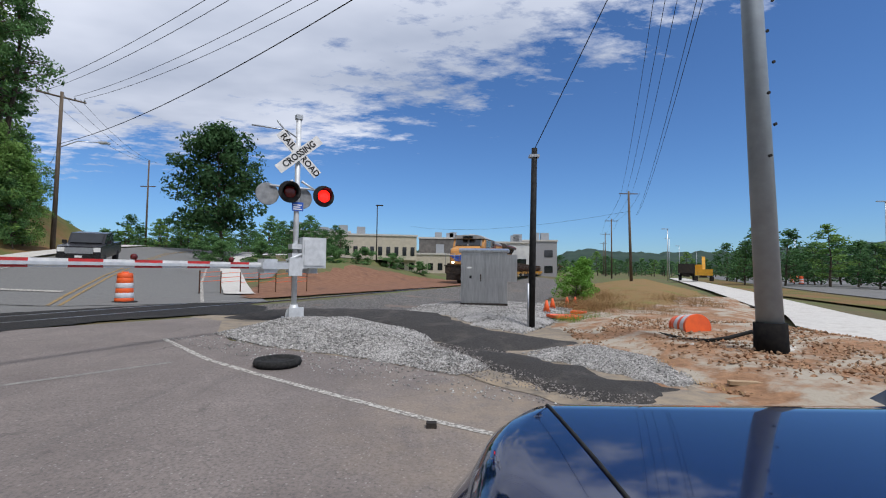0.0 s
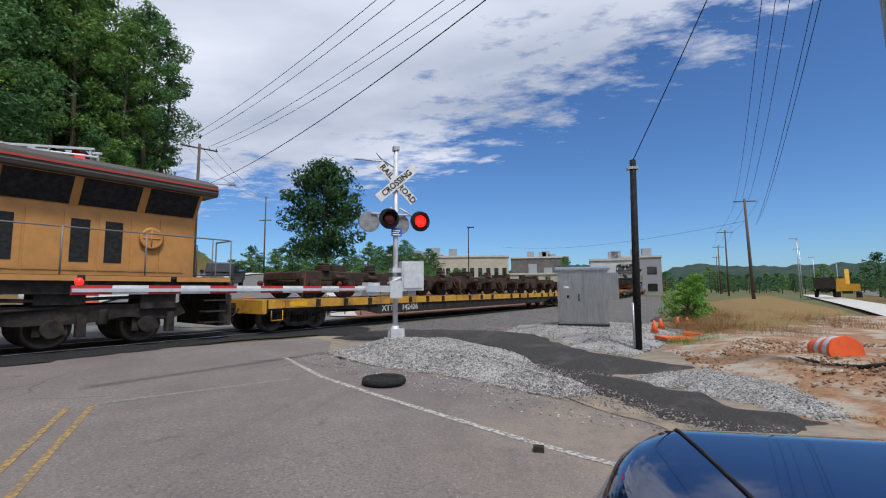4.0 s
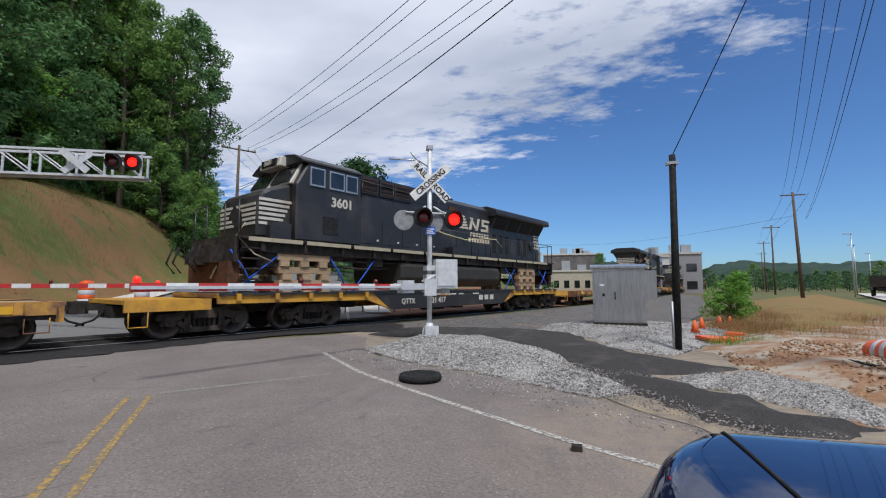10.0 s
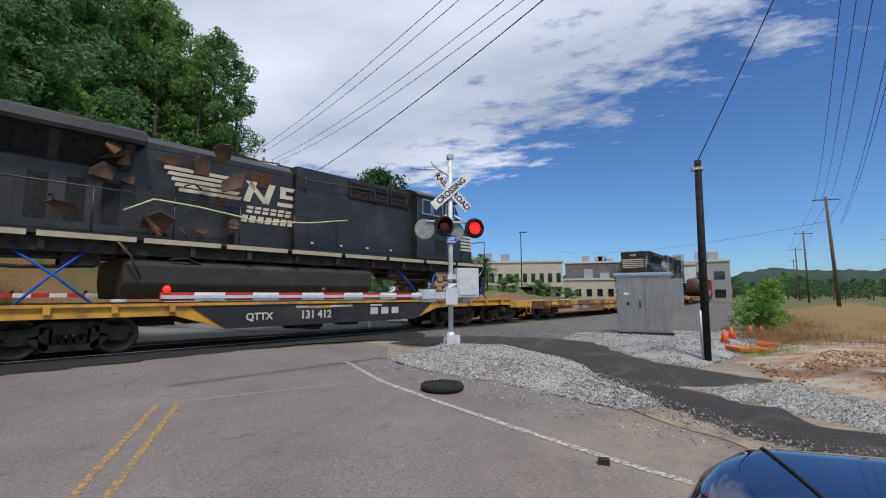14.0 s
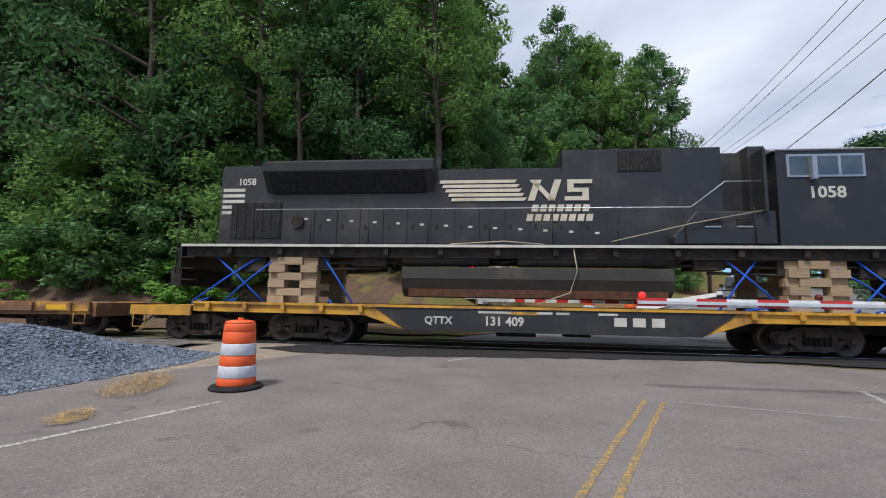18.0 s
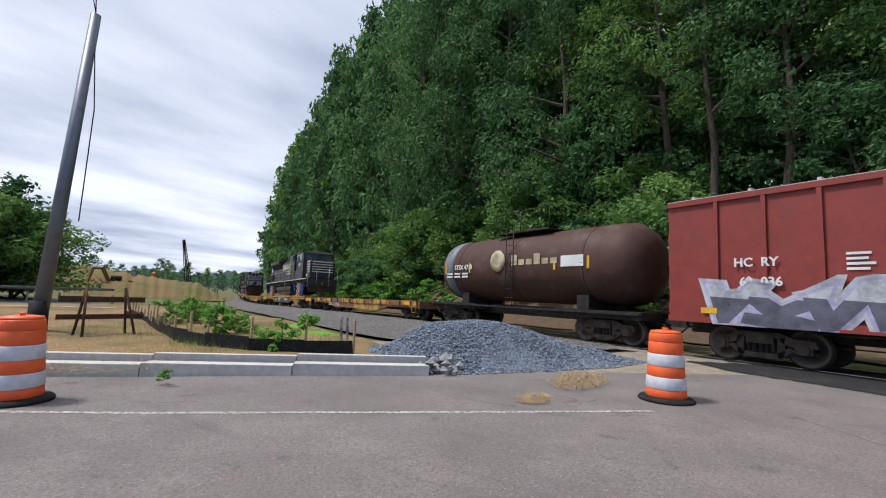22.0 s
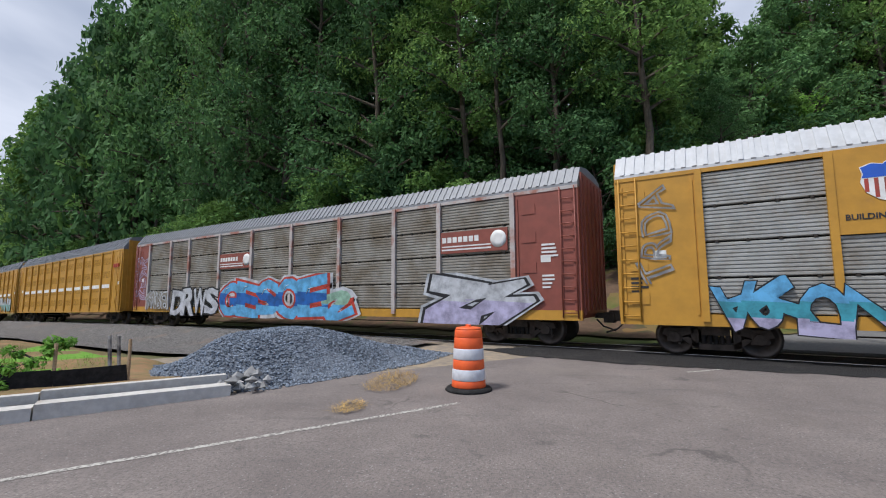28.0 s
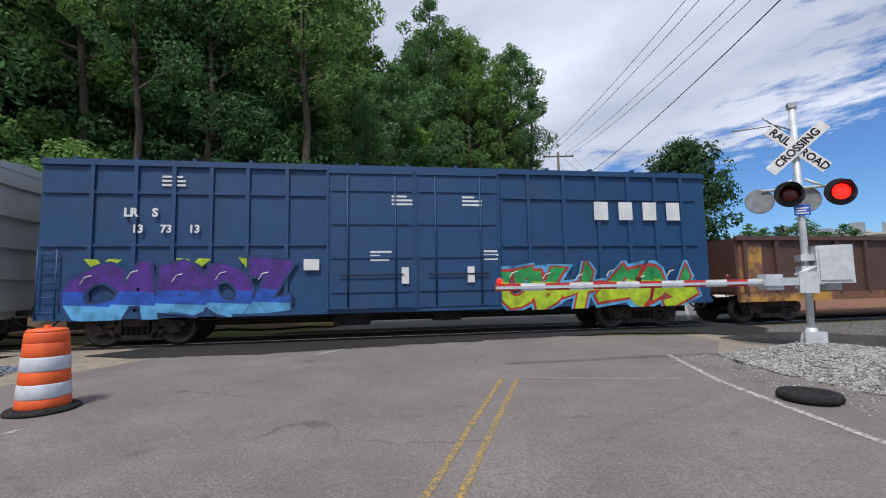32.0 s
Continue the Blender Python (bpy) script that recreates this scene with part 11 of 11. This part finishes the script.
def woods():
    rng = np.random.default_rng(77)
    tall = {0: 19, 1: 21, 2: 17, 3: 20, 4: 18}
    deep = []
    # along the track to the west: a high wood that falls away towards its western end
    for row, (q, s0, s1, step) in enumerate(((-9.0, -4, -205, 4.3), (-14.0, 0, -210, 4.7), (-20.0, 0, -190, 5.4), (-27, -2, -160, 6.0))):
        for s in np.arange(s0, s1, -step):
            s2, q2 = s + rng.normal(0, 1.0), q + rng.normal(0, 0.9)
            x, y, h = on_track(s2, q2)
            k = int(rng.integers(0, 5))
            west = s2 * (1 - 0.012 * (-q2 - 8))
            high = float(np.interp(west, [-210, -190, -150, -115, -85, -60, -52, -25, -8], [14, 21, 34, 44, 48, 50, 48, 38, 27])) * rng.uniform(0.86, 1.06) * (0.86 if row == 0 else 1.0)
            high = under_sky(x, y, high)
            if s2 < -62:
                deep.append((FARK[k % 4], float(x), float(y), high / 18.5, rng.uniform(0, 360), min(1.0, 25 / high)))
                continue
            kinds = FINE if row < 2 and s2 > -46 else FOREST
            plant(kinds[k], float(x), float(y), high / tall[k], rng.uniform(0, 360), "tall leafy hardwood tree in the wood beside the track", group="trees of the wood", wide=min(1.0, 25 / high))
    # the wood above the grass slope, coming down to the road farther up
    for i in range(72):
        r, l = rng.uniform(2, 62), rng.uniform(19, 44)
        if i >= 46:
            r, l = rng.uniform(24, 62), rng.uniform(14.5, 21)
        x0, y0 = road_at(r)
        x1, y1 = road_at(r + 1)
        tx, ty = x1 - x0, y1 - y0
        n = math.hypot(tx, ty)
        x, y = x0 - ty / n * l, y0 + tx / n * l
        s, q = beside(x, y)
        if q[0] > -8 or math.degrees(math.atan2(-x, y)) < 44.5:
            continue
        k = int(rng.integers(0, 5))
        near = math.hypot(x, y) < 44
        kind = AIRY[k % 4] if near else FOREST[k]
        high = under_sky(x, y, rng.uniform(17, 22) if l < 20 else rng.uniform(20, 26))
        plant(kind, float(x), float(y), high / tall[k], rng.uniform(0, 360), "leafy hardwood tree on top of the grass slope", group="trees of the wood", wide=0.85)
    # the airy trees where the wood ends beside the climbing road
    for az, d, high in ((44.6, 46.5, 20.5), (45.6, 49.5, 22.0), (46.6, 45.0, 21.0), (48.0, 50.5, 22.5), (48.4, 44.0, 18.0), (50.4, 47.0, 21.5), (52.4, 43.0, 22.5), (53.0, 50.0, 25.0), (55.2, 45.0, 22.0), (57.6, 41.0, 23.5), (58.4, 48.0, 26.0), (61.0, 42.0, 22.5), (63.5, 38.5, 24.0), (65.0, 45.0, 27.0), (67.5, 38.0, 23.0), (70.0, 41.0, 26.0)):
        x, y = -math.sin(radians(az)) * d, math.cos(radians(az)) * d
        k = int(rng.integers(0, 4))
        plant(AIRY[k], x, y, under_sky(x, y, high) / 20, rng.uniform(0, 360), "airy light green hardwood tree at the wood's end", group="trees of the wood", wide=0.95)
    for i in range(84):
        s, q = rng.uniform(-78, -9), rng.uniform(-10.5, -6.0)
        x, y, h = on_track(s, q)
        k = int(rng.integers(0, 3))
        plant(SHRUB[(1, 1, 2)[k]], float(x), float(y), rng.uniform(0.7, 1.35), rng.uniform(0, 360), "leafy green shrub at the wood's edge", "shrub", "shrubs of the wood", "shrub", wide=1.15)
    for i in range(46):
        r, l = rng.uniform(4, 60), rng.uniform(14.2, 18.5)
        x0, y0 = road_at(r)
        x1, y1 = road_at(r + 1)
        tx, ty = x1 - x0, y1 - y0
        n = math.hypot(tx, ty)
        x, y = x0 - ty / n * l, y0 + tx / n * l
        if beside(x, y)[1][0] < -9 and math.degrees(math.atan2(-x, y)) > 44:
            plant(UNDER[i % 3], float(x), float(y), rng.uniform(0.6, 1.15), rng.uniform(0, 360), "low leafy tree above the grass slope", group="low trees at the wood's edge")
    for i in range(14):
        a, d = radians(43.4 + 0.55 * i), rng.uniform(40, 47)
        plant(UNDER[(0, 2)[i % 2]], -math.sin(a) * d, math.cos(a) * d, rng.uniform(0.45, 0.75), rng.uniform(0, 360), "low leafy tree at the wood's end", group="low trees at the wood's edge")
    for i in range(26):
        x, y, h = on_track(rng.uniform(-48, -3), rng.uniform(-12.5, -8.5))
        plant(SHADY[i % 2], float(x), float(y), rng.uniform(0.7, 1.3), rng.uniform(0, 360), "low leafy tree at the wood's edge", group="low trees at the wood's edge")
    far_wood("far_woods", deep, "tall dark wood running on beside the track")


woods()
for i in range(70):
    g = np.random.default_rng(900 + i)
    x, y, h = on_track(g.uniform(-62, -13), g.uniform(-7.6, -4.6))
    plant(PLANT[i % 2], float(x), float(y), g.uniform(0.9, 2.0), g.uniform(0, 360), "leafy undergrowth on the bank below the wood", "undergrowth", "plants on the bank", "plant", sink=0.0, wide=1.4)
plant(BIG, -24.6, 49.0, 1.0, 30, "large round dark green tree beyond the works yard")
rng = np.random.default_rng(5)
for x, y, sc in ((-19, 38, 0.6), (-16.4, 40, 0.65), (-14, 42.5, 0.6), (-11, 45, 0.55), (-8.5, 47, 0.6), (-5.5, 50, 0.55), (-2.5, 52, 0.5), (-21, 40, 0.7)):
    plant(SHRUB[1], x, y, sc, rng.uniform(0, 360), "clipped dark green hedge shrub", "shrub", "hedge shrubs", "shrub", wide=1.4)
plant(SHRUB[0], 7.6, 25.4, 0.6, 40, "round bright green bush beside the track", "bush", "", "bush", wide=1.0)
plant(SHRUB[0], 8.3, 26.4, 0.48, 140, "round bright green bush beside the track", "bush", "", "bush", wide=1.0)
for x, y, k, sc in ((-6.7, -8.4, 0, 0.95), (-8.0, -12.3, 1, 1.1), (-8.5, -12.8, 0, 0.8), (-9.6, -17.6, 1, 1.2), (-9.0, -17.2, 0, 0.95), (-10.4, -18.4, 1, 1.05), (-3.9, -7.6, 0, 0.22)):
    plant(PLANT[k], x, y, sc, rng.uniform(0, 360), "leafy green weed growing by the silt fence", "weed", "weeds", "weed", sink=-0.05)
# far trees: hill behind the road, works, main road, west
def belt(name, label, count, az0, az1, d0, d1, lo, hi, wide):
    rows = []
    for i in range(count):
        a, d = radians(az0 + (az1 - az0) * (i + rng.uniform(-0.5, 0.5)) / count), rng.uniform(d0, d1)
        rows.append((FARK[(0, 2, 1, 2, 0, 3)[i % 6]], -math.sin(a) * d, math.cos(a) * d, rng.uniform(lo, hi), rng.uniform(0, 360), wide))
    far_wood(name, rows, label)


belt("far_woods", "dark leafy trees along the hill's crest", 70, 13, 47, 80, 106, 0.26, 0.42, 1.5)
belt("far_woods", "dark leafy trees across the main road", 70, -33, -86, 74, 112, 0.34, 0.5, 1.5)
belt("far_woods", "dark trees along the valley", 60, -13, -46, 170, 240, 0.32, 0.52, 1.7)
belt("far_woods", "leafy trees beyond the main road", 24, 166, 190, 48, 70, 0.5, 0.72, 1.2)
for i in range(26):
    a = radians(165 + 1.0 * i + rng.normal(0, 0.5))
    d = rng.uniform(44, 62)
    plant(SHRUB[2], -math.sin(a) * d, math.cos(a) * d, rng.uniform(1.1, 1.6), rng.uniform(0, 360), "leafy undergrowth beyond the main road", "shrub", "shrubs beyond the road", "shrub", wide=1.3)
belt("far_woods", "distant trees behind the building site", 24, 146, 164, 190, 260, 0.5, 0.7, 1.3)
plant(FOREST[2], 6.5, 96, 0.5, 0, "dark tree before the works", group="far trees")

# ---- what moves ----
# metres that the train has run, second by second
RUN = [(0, -5.5), (1, 7.2), (2, 20.0), (3, 32.7), (3.5, 39.1), (4, 45.4), (9, 108.0), (13, 160.0), (17, 212.0), (18, 225.1), (19, 238.8), (20, 252.3), (21, 265.6), (22, 279.1), (23, 292.6), (24, 306.5), (27, 347.65), (28, 361.2), (29, 375.5), (30, 389.8), (31, 404.0), (32, 418.2)]
_rt = np.array([r[0] for r in RUN], float)
_rd = np.array([r[1] for r in RUN], float)
_slope = np.gradient(_rd, _rt)


def run(t):
    """A smooth curve through RUN."""
    i = int(np.clip(np.searchsorted(_rt, t) - 1, 0, len(_rt) - 2))
    h = _rt[i + 1] - _rt[i]
    k = (t - _rt[i]) / h
    return float((2 * k ** 3 - 3 * k ** 2 + 1) * _rd[i] + (k ** 3 - 2 * k ** 2 + k) * h * _slope[i] + (-2 * k ** 3 + 3 * k ** 2) * _rd[i + 1] + (k ** 3 - k ** 2) * h * _slope[i + 1])


def motions():
    times = [0.5 * i for i in range(65)]
    for car, u, base in TRAIN:
        rows = []
        for t in times:
            s = u - run(t)
            x0, y0, _ = on_track(s - base / 2)
            x1, y1, _ = on_track(s + base / 2)
            rows.append((t, pose(float(x0 + x1) / 2, float(y0 + y1) / 2, RAIL_Z - float(fall(s)), 0, math.degrees(math.atan2(float(fall(s + base / 2) - fall(s - base / 2)), base)), math.degrees(math.atan2(float(y1 - y0), float(x1 - x0))))))
        walk(car, rows)
    # wheels turn while their car is near the crossing
    for ob, car, x in WHEELS:
        u = next(c[1] for c in TRAIN if c[0] == car)
        home = ob.matrix_basis.copy()
        near = [k / 22 for k in range(0, 705) if abs(u + x - run(k / 15)) < 22]
        if not near:
            continue
        rows = [(t, home @ pose(0, 0, 0, 0, -math.degrees((run(t) - run(near[0])) / 0.455) % 360, 0)) for t in near]
        if near[0] > 0:
            rows.insert(0, (0, home))
        if near[-1] < 32:
            rows.append((32, rows[-1][1]))
        walk(ob, rows)


motions()
